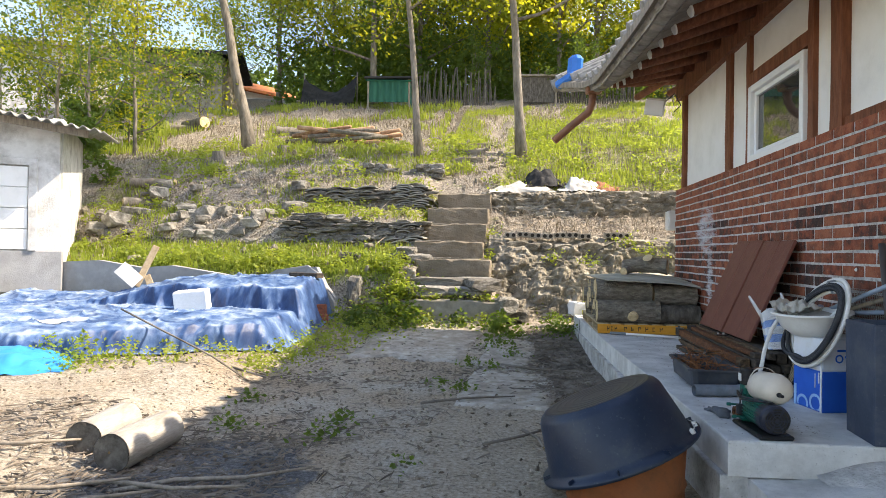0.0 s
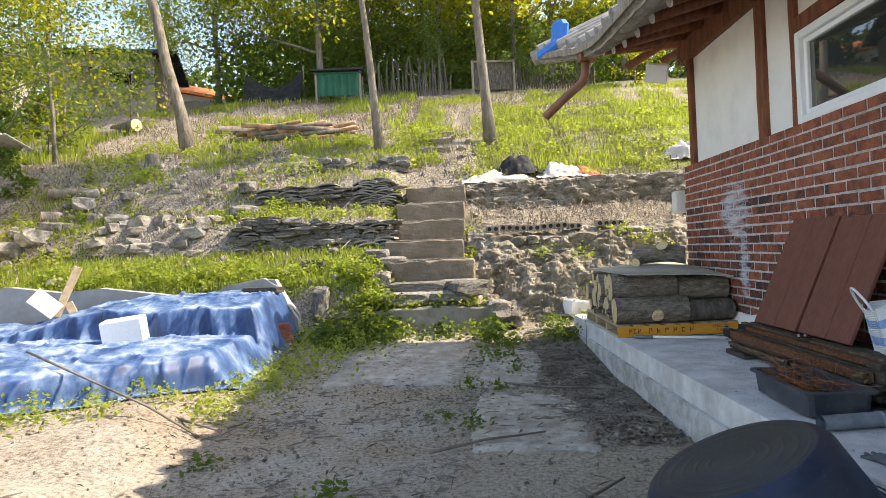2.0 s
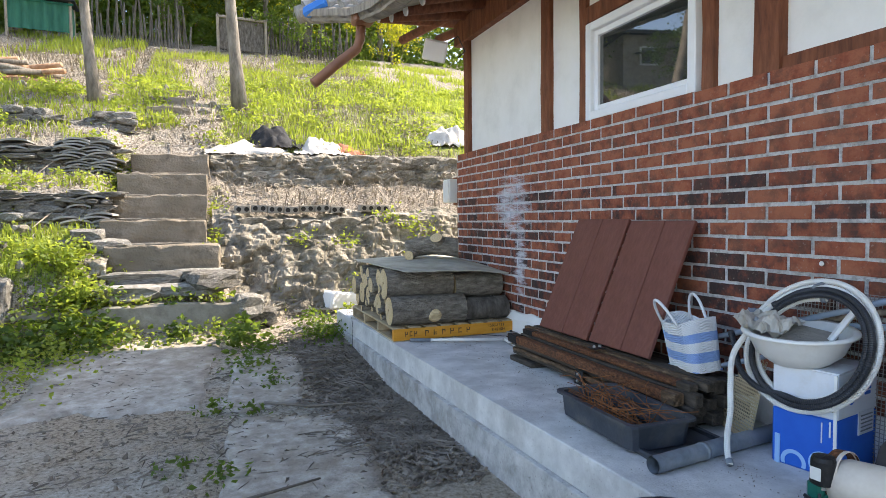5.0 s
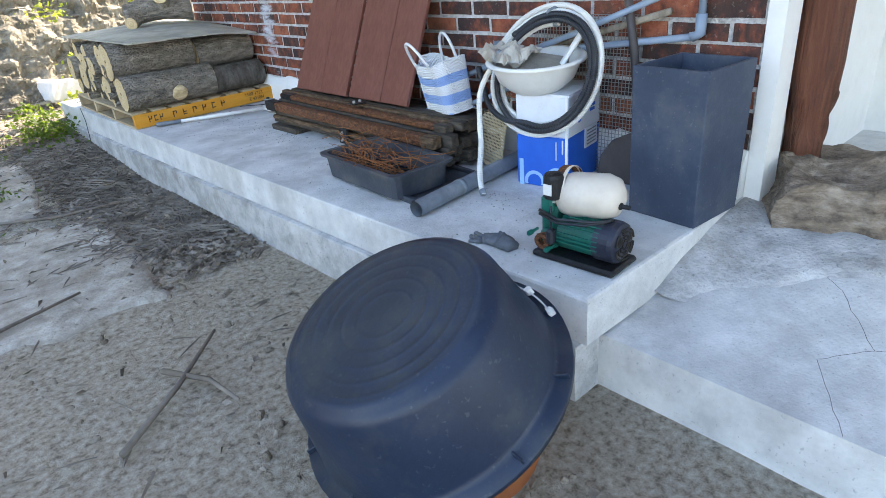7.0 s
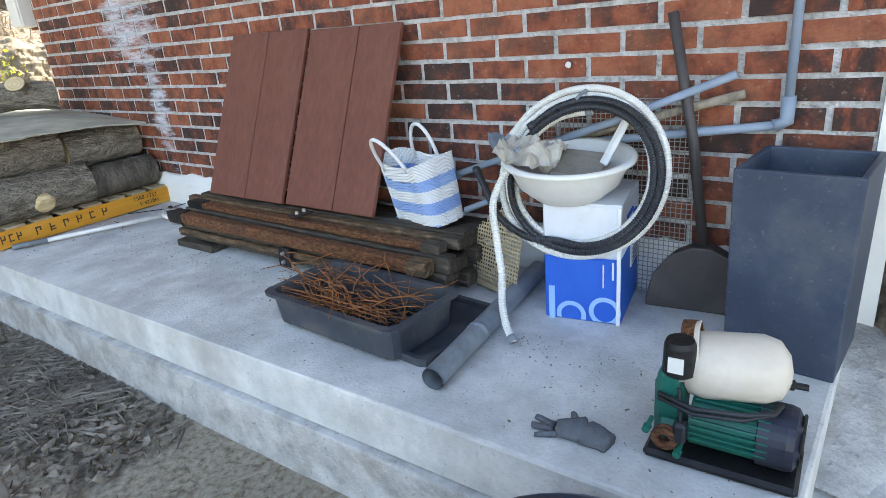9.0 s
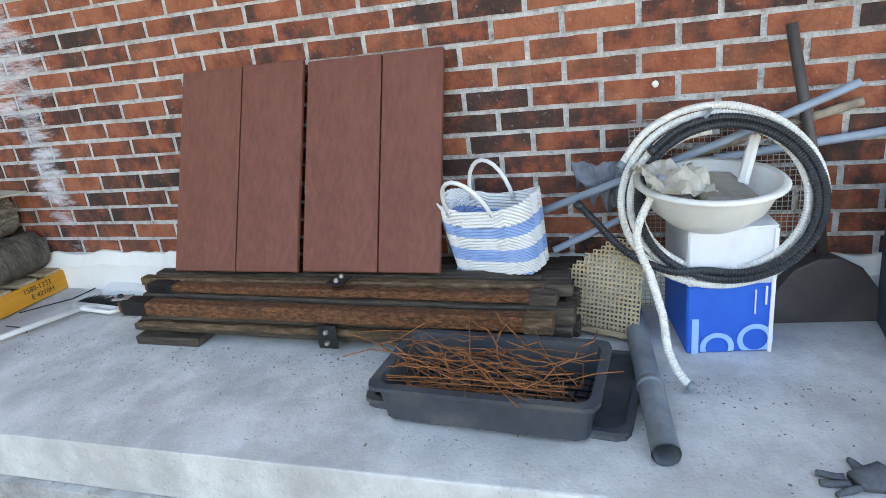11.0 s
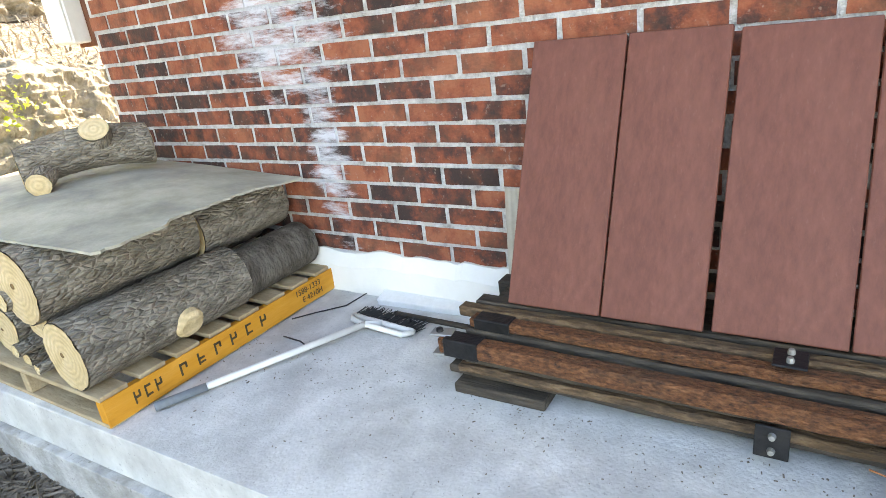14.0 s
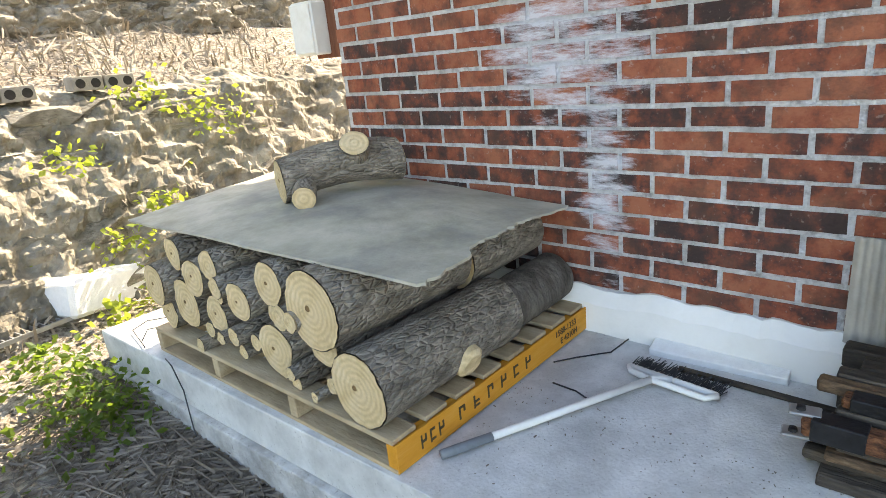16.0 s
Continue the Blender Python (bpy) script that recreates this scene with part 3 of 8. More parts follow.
M_POST = material("dark_post_timber", [(0.06, 0.022, 0.012), (0.12, 0.042, 0.022), (0.18, 0.07, 0.038)], 8, 8, 0.75, 0.6, 30, stretch=(4, 4, 0.3), stain=(0.035, 0.02, 0.015), stain_scale=3, stain_amount=0.6)
M_FOUND = material("brown_foundation_stone", [(0.08, 0.058, 0.042), (0.22, 0.17, 0.125), (0.38, 0.315, 0.245)], 12, 11, 0.95, 0.8, 36, stretch=(1, 1, 2.2))
# porch post on its stone
post = thing("porch_post", (3.20, 2.575, 0.46), (0, 0, 0), "old reddish-brown timber porch post with a cracked foot", "post")
HEIGHTS = [0.02 * k for k in range(16)] + [0.4, 0.5, 0.7, 1.0, 1.4, 1.9, 2.4, 3.0]
bm = tube([(0, 0, z) for z in HEIGHTS], [0.066 + 0.019 * smooth_step(0, 0.4, z) for z in HEIGHTS], 26)
roughen(bm, 0.012, 6)
for v in bm.verts:
    v.co += (0.03 if v.co.z < 0.3 else 0.0) * noise.noise_vector(v.co * Vector((30, 30, 9)))
part("shaft", bm, M_POST, post, smooth=True)
ps = thing("foundation_stone", (3.16, 2.40, 0.14), (0, 0, 20), "rough brown natural foundation stone under the post", "stone")
part("stone", roughen(roughen(rock((0.50, 0.46, 0.38), 4.2, 5, 0.22), 0.03, 7), 0.014, 24), M_FOUND, ps)

# window
win = thing("window_1", (3.05, (WIN_Y0 + WIN_Y1) / 2, WIN_Z0), (0, 0, 0), "white framed window reflecting the hillside", "window", kind="structure")
wh, ww = WIN_Z1 - WIN_Z0, WIN_Y1 - WIN_Y0
for nm, sy, sz, py, pz in (("frame_side", 0.06, wh, -ww / 2 + 0.03, wh / 2), ("frame_side", 0.06, wh, ww / 2 - 0.03, wh / 2),
                           ("frame_head", ww - 0.12, 0.06, 0, wh - 0.03), ("frame_foot", ww - 0.12, 0.06, 0, 0.03)):
    part(nm, box((0.09, sy, sz), pose(0.0, py, pz), 0.006), M_WHITEFRAME, win)
for nm, sy, sz, py, pz in (("sash_side", 0.04, wh - 0.12, -ww / 2 + 0.08, wh / 2), ("sash_side", 0.04, wh - 0.12, ww / 2 - 0.08, wh / 2),
                           ("sash_head", ww - 0.2, 0.04, 0, wh - 0.08), ("sash_foot", ww - 0.2, 0.04, 0, 0.08)):
    part(nm, box((0.05, sy, sz), pose(0.015, py, pz), 0.004), M_WHITEFRAME, win)
part("pane", box((0.012, ww - 0.19, wh - 0.19), pose(0.02, 0, wh / 2)), M_GLASS, win, "dark reflecting glass")

# ---- roof ----
EAVE = [(-3.0, 1.88, 2.89), (3.5, 1.87, 2.91), (4.65, 1.86, 2.97), (5.75, 1.86, 3.08), (7.0, 1.84, 3.18), (7.6, 1.78, 3.28), (8.2, 1.62, 3.45), (8.64, 1.50, 3.56), (8.85, 1.46, 3.61)]


def eave_at(y):
    return (ease(y, [(a, b) for a, b, _ in EAVE]), ease(y, [(a, c) for a, _, c in EAVE]))


def roof_sheet(u, v):
    y = -3.0 + 11.85 * u
    x0, z0 = eave_at(y)
    x = x0 + (7.2 - x0) * v
    return (x, y, z0 + 0.06 + 1.75 * (1 - (1 - v) ** 1.35) * 1.0)


bm = grid_sheet(40, 8, roof_sheet)
r = bmesh.ops.extrude_face_region(bm, geom=list(bm.faces))
for v in r["geom"]:
    if isinstance(v, bmesh.types.BMVert):
        v.co.z += 0.07
part("roof", bm, M_GREYTIMBER, label="curved roof deck over the rafters", kind="structure", category="roof")


def rafter(y, k):
    x0, z0 = eave_at(y)
    t = thing("rafter", (0, 0, 0), (0, 0, 0), "round brown rafter with a white painted end", "rafter", "rafters under the eaves", "structure")
    a = Vector((2.20, y, z0 + 0.10))
    b = Vector((3.15, y, 3.42 + 0.3 * max(0, z0 - 2.95)))
    d = (b - a).normalized()
    bm = tube([a, a + d * 0.4, b], [0.054, 0.056, 0.058], 12)
    part("log", bm, M_TIMBER, t, smooth=True)
    part("end", tube([a - d * 0.01, a + d * 0.004], 0.056, 12), M_PLASTER, t, "white painted end")


for k in range(24):
    rafter(-2.6 + k * 0.466, k)


# eave tiles: a row of curved grey tiles along the edge
def eave_tile(y, y2):
    x0, z0 = eave_at((y + y2) / 2)
    xa, za = eave_at(y)
    xb, zb = eave_at(y2)

    def fn(u, v):
        yy = y + (y2 - y) * v
        x, z = xa + (xb - xa) * v, za + (zb - za) * v
        a = radians(-95 + 150 * u)
        return (x + 0.05 + 0.10 - 0.11 * math.cos(a), yy, z + 0.10 + 0.10 * math.sin(a))
    bm = grid_sheet(8, 2, fn)
    r = bmesh.ops.extrude_face_region(bm, geom=list(bm.faces))
    for v in r["geom"]:
        if isinstance(v, bmesh.types.BMVert):
            v.co += Vector((0.02, 0, 0.004))
    return bm


def fillet_fn(u, v):
    y = -3.0 + 11.6 * u
    x, z = eave_at(y)
    return (x + 0.06 + (2.30 - x) * v, y, z + 0.015 + 0.16 * v + 0.012 * noise.noise((y * 6, v * 3, 4)) + 0.006 * noise.noise((y * 21, v * 9, 1)))


bm = grid_sheet(220, 6, fillet_fn)
r = bmesh.ops.extrude_face_region(bm, geom=list(bm.faces))
for v in r["geom"]:
    if isinstance(v, bmesh.types.BMVert):
        v.co.z += 0.03
part("eave_fillet", bm, M_OLDCONC, label="grey mortar bedding under the eave tiles", kind="structure", category="roof")
eaves = thing("eave_tiles", (0, 0, 0), (0, 0, 0), "row of rounded grey cement eave tiles", "roof tiles", kind="structure")
y = -3.0
while y < 8.8:
    part("eave_tile", eave_tile(y, min(y + 0.305, 8.84)), M_ROOFTILE, eaves, smooth=True)
    y += 0.31
# upper tile courses
bm = bmesh.new()
for k in range(40):
    yy = -2.9 + k * 0.3
    x0, z0 = eave_at(yy)
    pts = [(x0 + 0.05 + (7.0 - x0) * v, yy, z0 + 0.17 + 1.75 * (1 - (1 - v) ** 1.35)) for v in (0, 0.05, 0.15, 0.3, 0.6, 1)]
    add_tube(bm, pts, 0.085, 8)
part("roof_tiles", bm, M_ROOFTILE, label="rounded rows of grey roof tiles", kind="structure", category="roof tiles")

# gable-side verge of tiles, running back from the corner
verge = thing("verge_tiles", (0, 0, 0), (0, 0, 0), "grey cement verge tiles at the end of the roof", "roof tiles", kind="structure")
x0, z0 = eave_at(8.85)
for k in range(16):
    v0, v1 = k / 16, (k + 0.93) / 16
    a = Vector((x0 + (7 - x0) * v0, 8.9, z0 + 0.1 + 1.75 * (1 - (1 - v0) ** 1.35)))
    b = Vector((x0 + (7 - x0) * v1, 8.9, z0 + 0.1 + 1.75 * (1 - (1 - v1) ** 1.35)))
    part("verge_tile", tube([a, b], [0.10, 0.10], 10), M_ROOFTILE, verge, smooth=True)
# rafters at the end wall
for k in range(6):
    xx = 3.0 + k * 0.45
    t = thing("end_rafter", (0, 0, 0), (0, 0, 0), "round brown rafter at the end wall", "rafter", "rafters under the eaves", "structure")
    part("log", tube([(xx - 0.35, 8.75, 3.5 + 0.05 * k), (xx, 7.5, 3.55)], [0.05, 0.055], 9), M_TIMBER, t, smooth=True)

# blue cap on the roof corner
fin = thing("ridge_cap", (1.68, 8.38, 3.63), (0, 0, 20), "bright blue plastic cap on the roof corner", "roof cap")
bm = box((0.16, 0.52, 0.12), pose(-0.03, 0.06, 0.04), 0.03)
add_box(bm, (0.16, 0.24, 0.30), pose(0.02, -0.08, 0.2, 12), 0.05)
part("cap", bm, M_BLUE, fin, smooth=False)

# downpipe
dp = thing("downpipe", (0, 0, 0), (0, 0, 0), "brown metal downpipe jutting out from the eave corner", "downpipe")
part("pipe", tube([(1.90, 7.68, 3.30), (1.88, 7.66, 3.14), (1.84, 7.64, 3.04), (1.62, 7.62, 2.86), (1.41, 7.60, 2.67)], 0.048, 12), M_COPPER, dp, smooth=True)
part("gutter_box", box((0.20, 0.18, 0.12), pose(1.90, 7.62, 3.33), 0.02), M_COPPER, dp)
part("bracket", box((0.03, 0.03, 0.16), pose(1.86, 7.66, 3.2), 0.004), M_COPPER, dp)

# ---- stairs of cast concrete up the slope ----
STEPS = [(9.05, 0.86, 1.12, -0.60, 0.56), (9.52, 1.12, 1.40, -0.68, 0.42), (10.0, 1.40, 1.70, -0.66, 0.44), (10.5, 1.70, 2.01, -0.62, 0.47),
         (10.98, 2.0, 2.31, -0.50, 0.49), (11.7, 2.3, 2.58, -0.5, 0.52), (12.6, 2.72, 2.88, -0.42, 0.25), (13.2, 2.98, 3.12, -0.4, 0.25), (13.9, 3.2, 3.36, -0.4, 0.3)]
for k, (sy, z0, z1, xa, xb) in enumerate(STEPS):
    if k > 5:
        z1 = ground_z(0, sy) + 0.12
        z0 = z1 - 0.3
    bm = span(xa, xb, sy, sy + 0.75, z0 - 0.12, z1, 0.012)
    bmesh.ops.subdivide_edges(bm, edges=[e for e in bm.edges if e.calc_length() > 0.2], cuts=7, use_grid_fill=True)
    roughen(bm, 0.03, 4.5, k * 2.3)
    roughen(bm, 0.012, 17, k * 1.3)
    part("stair_step", bm, M_STEP, label="worn brown-grey cast concrete step", kind="structure", category="step")

# ---- things on the platform ----
M_PAINTWOOD = material("brown_painted_board", [(0.125, 0.042, 0.030), (0.155, 0.053, 0.037), (0.19, 0.067, 0.047)], 10, 9, 0.6, 0.12, 60, stretch=(5, 5, 0.12), specks=((0.36, 0.22, 0.17), 22, 0.08),
                       stain=(0.215, 0.085, 0.06), stain_scale=1.2, stain_amount=0.25)
M_RUST = material("rusted_steel", [(0.03, 0.017, 0.012), (0.15, 0.06, 0.028), (0.28, 0.125, 0.058)], 95, 10, 0.85, 0.8, 120, stretch=(1, 0.45, 1), metal=0.15,
                  stain=(0.06, 0.045, 0.033), stain_scale=8, stain_amount=0.4)
M_DARKSTEEL = material("dark_old_timber", [(0.02, 0.017, 0.014), (0.055, 0.044, 0.034), (0.12, 0.095, 0.07)], 30, 9, 0.8, 0.7, 70, stretch=(1, 0.16, 1))
M_OLDBEAM = material("brown_old_beam", [(0.03, 0.022, 0.015), (0.10, 0.062, 0.036), (0.22, 0.145, 0.085)], 55, 10, 0.85, 0.7, 90, stretch=(1, 0.3, 1), stain=(0.16, 0.085, 0.03), stain_scale=6, stain_amount=0.5)
M_BLACKIRON = material("black_iron", [(0.012, 0.012, 0.013), (0.03, 0.03, 0.032)], 20, 5, 0.5, 0.2, 80, metal=0.4)
M_WIRE = material("rusty_wire", [(0.12, 0.05, 0.024), (0.36, 0.14, 0.048)], 14, 4, 0.85, 0.2, 60)
M_TRAY = material("dusty_black_plastic", [(0.03, 0.036, 0.048), (0.05, 0.058, 0.072), (0.09, 0.095, 0.104)], 6, 8, 0.55, 0.1, 60,
                  stain=(0.11, 0.10, 0.085), stain_scale=7, stain_amount=0.45)
M_PVC = material("grey_pvc", [(0.15, 0.175, 0.20), (0.21, 0.24, 0.27), (0.28, 0.30, 0.32)], 7, 7, 0.5, 0.08, 50, stain=(0.10, 0.11, 0.11), stain_scale=6, stain_amount=0.5)
M_GREYCLOTH = material("grey_blue_cloth", [(0.12, 0.14, 0.18), (0.19, 0.215, 0.26), (0.26, 0.285, 0.33)], 12, 7, 0.95, 0.4, 220)
M_PIPEBLUE = material("blue_grey_pipe", [(0.20, 0.26, 0.34), (0.28, 0.34, 0.42)], 8, 5, 0.45, 0.05, 50)
M_WHITEPL = material("white_plastic", [(0.66, 0.65, 0.62), (0.76, 0.76, 0.73)], 6, 5, 0.4, 0.05, 40, stain=(0.5, 0.47, 0.40), stain_scale=5, stain_amount=0.4)
M_BLACKHOSE = material("black_hose", [(0.018, 0.02, 0.024), (0.035, 0.038, 0.045)], 8, 4, 0.45, 0.05, 40)
M_BOXBLUE = material("bright_blue_card", [(0.006, 0.10, 0.52), (0.01, 0.14, 0.62)], 4, 5, 0.5, 0.05, 30)
M_BOXWHITE = material("white_card", [(0.62, 0.66, 0.72), (0.70, 0.73, 0.78)], 4, 5, 0.6, 0.05, 30, stain=(0.5, 0.48, 0.42), stain_scale=6, stain_amount=0.4)
M_PALEBLUE = material("pale_blue_print", [(0.26, 0.48, 0.78), (0.34, 0.56, 0.84)], 4, 3, 0.5, 0.03, 30)
M_DRIP = material("white_paint_drip", [(0.72, 0.72, 0.70), (0.8, 0.8, 0.79)], 8, 3, 0.5, 0.05, 30)
M_PLANTER = material("slate_planter", [(0.03, 0.043, 0.072), (0.042, 0.058, 0.092), (0.06, 0.078, 0.115)], 5, 8, 0.5, 0.06, 70, stain=(0.085, 0.095, 0.11), stain_scale=5, stain_amount=0.5, specks=((0.16, 0.17, 0.18), 70, 0.35))
M_TEAL = material("green_pump_paint", [(0.004, 0.10, 0.075), (0.008, 0.16, 0.12)], 8, 6, 0.4, 0.08, 50, stain=(0.02, 0.05, 0.035), stain_scale=7, stain_amount=0.6)
M_NAVY = material("dark_blue_plastic", [(0.014, 0.017, 0.03), (0.028, 0.032, 0.05)], 6, 6, 0.4, 0.05, 50, stain=(0.06, 0.06, 0.065), stain_scale=6, stain_amount=0.4)
M_CREAM = material("cream_tank", [(0.55, 0.47, 0.38), (0.64, 0.57, 0.48), (0.70, 0.64, 0.56)], 4, 7, 0.4, 0.05, 50, stain=(0.30, 0.20, 0.12), stain_scale=3.5, stain_amount=0.35)
M_GLOVE = material("grey_glove_knit", [(0.10, 0.11, 0.125), (0.16, 0.175, 0.19)], 30, 5, 0.9, 0.4, 200)
M_WEAVEW = material("white_woven_strip", [(0.66, 0.67, 0.68), (0.76, 0.77, 0.78)], 10, 4, 0.45, 0.1, 60)
M_WEAVEB = material("blue_woven_strip", [(0.20, 0.33, 0.62), (0.30, 0.44, 0.70)], 10, 4, 0.45, 0.1, 60)
M_RATTAN = material("beige_punched_sheet", [(0.34, 0.27, 0.17), (0.46, 0.38, 0.25)], 10, 6, 0.7, 0.2, 60)
# Near-black colour for the shade in holes and slots, and for clay pipe.
M_NEARBLACK = material("near_black", [(0.02, 0.018, 0.015), (0.04, 0.035, 0.03)], 10, 3, 0.9, 0.1, 30)
M_DUST = material("dark_brown_plastic", [(0.05, 0.042, 0.042), (0.085, 0.072, 0.07)], 5, 6, 0.5, 0.05, 40, stain=(0.13, 0.115, 0.10), stain_scale=4, stain_amount=0.4)
M_ORANGE = material("orange_painted_wood", [(0.50, 0.20, 0.015), (0.62, 0.27, 0.025), (0.68, 0.33, 0.06)], 6, 7, 0.7, 0.2, 60, stretch=(0.5, 3, 3))
M_BLACKINK = material("black_stencil", [(0.05, 0.035, 0.02), (0.10, 0.07, 0.03)], 20, 4, 0.8, 0.05, 30)
M_PALLET = material("pallet_wood", [(0.30, 0.22, 0.13), (0.42, 0.32, 0.20), (0.52, 0.42, 0.28)], 7, 7, 0.85, 0.25, 50, stretch=(2, 0.5, 2))
M_CUT = material("cut_log_end", [(0.46, 0.33, 0.17), (0.62, 0.48, 0.28), (0.72, 0.60, 0.40)], 11, 7, 0.85, 0.3, 60, rings=16, stain=(0.40, 0.26, 0.12), stain_scale=6, stain_amount=0.4)
M_HEART = material("log_heart", [(0.12, 0.07, 0.03), (0.24, 0.15, 0.07)], 20, 4, 0.9, 0.2, 60)
M_BOARD = material("fibre_board", [(0.30, 0.285, 0.225), (0.42, 0.40, 0.325), (0.51, 0.485, 0.40)], 5, 11, 0.9, 0.12, 80, stain=(0.22, 0.22, 0.21), stain_scale=2.4, stain_amount=0.6)
M_BRISTLE = material("dark_bristle", [(0.02, 0.022, 0.024), (0.05, 0.052, 0.055)], 30, 3, 0.8, 0.2, 100)
M_GALV = material("galvanised_wire", [(0.28, 0.28, 0.27), (0.42, 0.42, 0.40)], 10, 4, 0.5, 0.1, 40, metal=0.6)
M_FOAM = material("white_foam", [(0.74, 0.74, 0.73), (0.82, 0.82, 0.81)], 40, 4, 0.9, 0.25, 150)
M_CLEAR = material("dusty_clear_plastic", [(0.34, 0.31, 0.26), (0.48, 0.45, 0.39)], 9, 6, 0.3, 0.2, 30, spec=0.6)


def mix_point(a, b, t):
    return tuple(p + (q - p) * t for p, q in zip(a, b))


# brown painted boards, leaning on the wall from the stacked beams
def lean_board(y0, y1, xf, zf, xh, zh, group):
    t = thing("painted_board", (xf, (y0 + y1) / 2, zf), (0, 0, 0), "reddish-brown painted wooden board leaning on the brick wall", "board", group)
    d = Vector((xh - xf, 0, zh - zf))
    ang = math.degrees(math.atan2(d.x, d.z))
    bm = box((0.022, y1 - y0, d.length), pose(0, 0, 0, 0, ang, 0) @ pose(0, 0, d.length / 2), 0.003)
    part("plank", bm, M_PAINTWOOD, t)


for a, b, tilt in ((4.325, 4.558, 0.0), (4.564, 4.868, 0.0), (4.888, 5.160, 0.01), (5.166, 5.452, 0.01)):
    lean_board(a, b, 2.615 - tilt, 0.622, 2.93, 1.355 + tilt, "brown boards leaning on the wall")
for y0, y1 in ((4.36, 4.84), (4.92, 5.42)):
    bt = thing("board_batten", (2.80, (y0 + y1) / 2, 1.0), (0, 23, 0), "grey batten behind the painted boards", "batten")
    part("batten", box((0.02, y1 - y0, 0.06), None, 0.003), M_GREYTIMBER, bt)

# stacked old beams
BEAMS = [(2.50, 0.425, 0.05, 0.028, M_DARKSTEEL), (2.475, 0.456, 0.05, 0.026, M_OLDBEAM), (2.485, 0.488, 0.045, 0.028, M_DARKSTEEL), (2.56, 0.43, 0.06, 0.036, M_DARKSTEEL), (2.63, 0.437, 0.06, 0.05, M_DARKSTEEL), (2.71, 0.445, 0.07, 0.06, M_DARKSTEEL),
         (2.80, 0.447, 0.08, 0.07, M_DARKSTEEL), (2.55, 0.478, 0.055, 0.05, M_OLDBEAM), (2.62, 0.495, 0.06, 0.05, M_DARKSTEEL), (2.70, 0.51, 0.07, 0.05, M_DARKSTEEL),
         (2.452, 0.532, 0.055, 0.052, M_RUST), (2.52, 0.535, 0.045, 0.055, M_DARKSTEEL), (2.535, 0.580, 0.05, 0.03, M_RUST), (2.592, 0.585, 0.045, 0.035, M_OLDBEAM), (2.655, 0.575, 0.06, 0.06, M_DARKSTEEL), (2.75, 0.565, 0.09, 0.055, M_DARKSTEEL), (2.845, 0.555, 0.07, 0.06, M_DARKSTEEL)]
for k, (bx, bz, w, h, mat) in enumerate(BEAMS):
    jit = 0.03 * math.sin(k * 2.7)
    y0, y1 = 3.9 + jit, 5.58 + 0.04 * math.cos(k * 1.9)
    t = thing("old_beam", (bx, (y0 + y1) / 2, bz - h / 2), (0, 0, 0.6 * math.sin(k)), "rusty brown steel-faced old beam in a low stack", "beam", "stacked old beams")
    bm = box((w, y1 - y0, h), pose(0, 0, h / 2), 0.006)
    bmesh.ops.subdivide_edges(bm, edges=[e for e in bm.edges if e.calc_length() > 0.5], cuts=14, use_grid_fill=True)
    roughen(bm, 0.004, 9, k)
    part("bar", bm, mat, t)
    part("end_cap", box((w + 0.006, 0.09, h + 0.006), pose(0, -(y1 - y0) / 2 + 0.03, h / 2), 0.004), M_OLDBEAM if k == 10 else M_DARKSTEEL, t)
    if k in (10, 12):
        part("sleeve", box((w + 0.008, 0.12, h + 0.008), pose(0, (y1 - y0) / 2 - 0.08, h / 2), 0.003), M_BLACKIRON, t)
for cx, cy, cz, ry in ((2.535, 4.68, 0.62, 4), (2.428, 4.70, 0.455, 86)):
    c = thing("iron_bracket", (cx, cy, cz), (0, -ry if ry > 50 else 0, 0), "black iron bracket plate with two bolts", "bracket", "brackets on the beams")
    part("plate", box((0.085, 0.075, 0.006), pose(0, 0, 0.003), 0.002), M_BLACKIRON, c)
    for s in (-0.02, 0.02):
        part("bolt", lathe([(0, 0.014), (0.007, 0.013), (0.009, 0.006), (0.009, 0.0)], 8), M_GALV, c, at=pose(s, 0, 0.006))
blk = thing("wood_block", (2.60, 5.43, PLAT), (0, 0, 1), "dark wooden block propping the stack of beams", "block")
part("block", roughen(box((0.34, 0.30, 0.035), pose(0, 0, 0.0175), 0.004), 0.003, 20), M_DARKSTEEL, blk)
blk2 = thing("wood_block", (2.62, 4.05, PLAT), (0, 0, -2), "dark wooden block propping the stack of beams", "block")
part("block", roughen(box((0.34, 0.16, 0.035), pose(0, 0, 0.0175), 0.004), 0.003, 20), M_DARKSTEEL, blk2)
for px, py, pz in ((2.47, 5.60, 0.56), (2.50, 5.62, 0.47)):
    hk = thing("hinge_eye", (px, py, pz), (0, 0, 10), "pale metal eye plate at the end of a beam", "hinge")
    part("plate", box((0.05, 0.075, 0.008), pose(0, 0.02, 0), 0.003), M_GALV, hk)
    part("bolt", lathe([(0, 0.012), (0.01, 0.01), (0.012, 0.0)], 10), M_BLACKIRON, hk, at=pose(0, 0.03, 0.004))

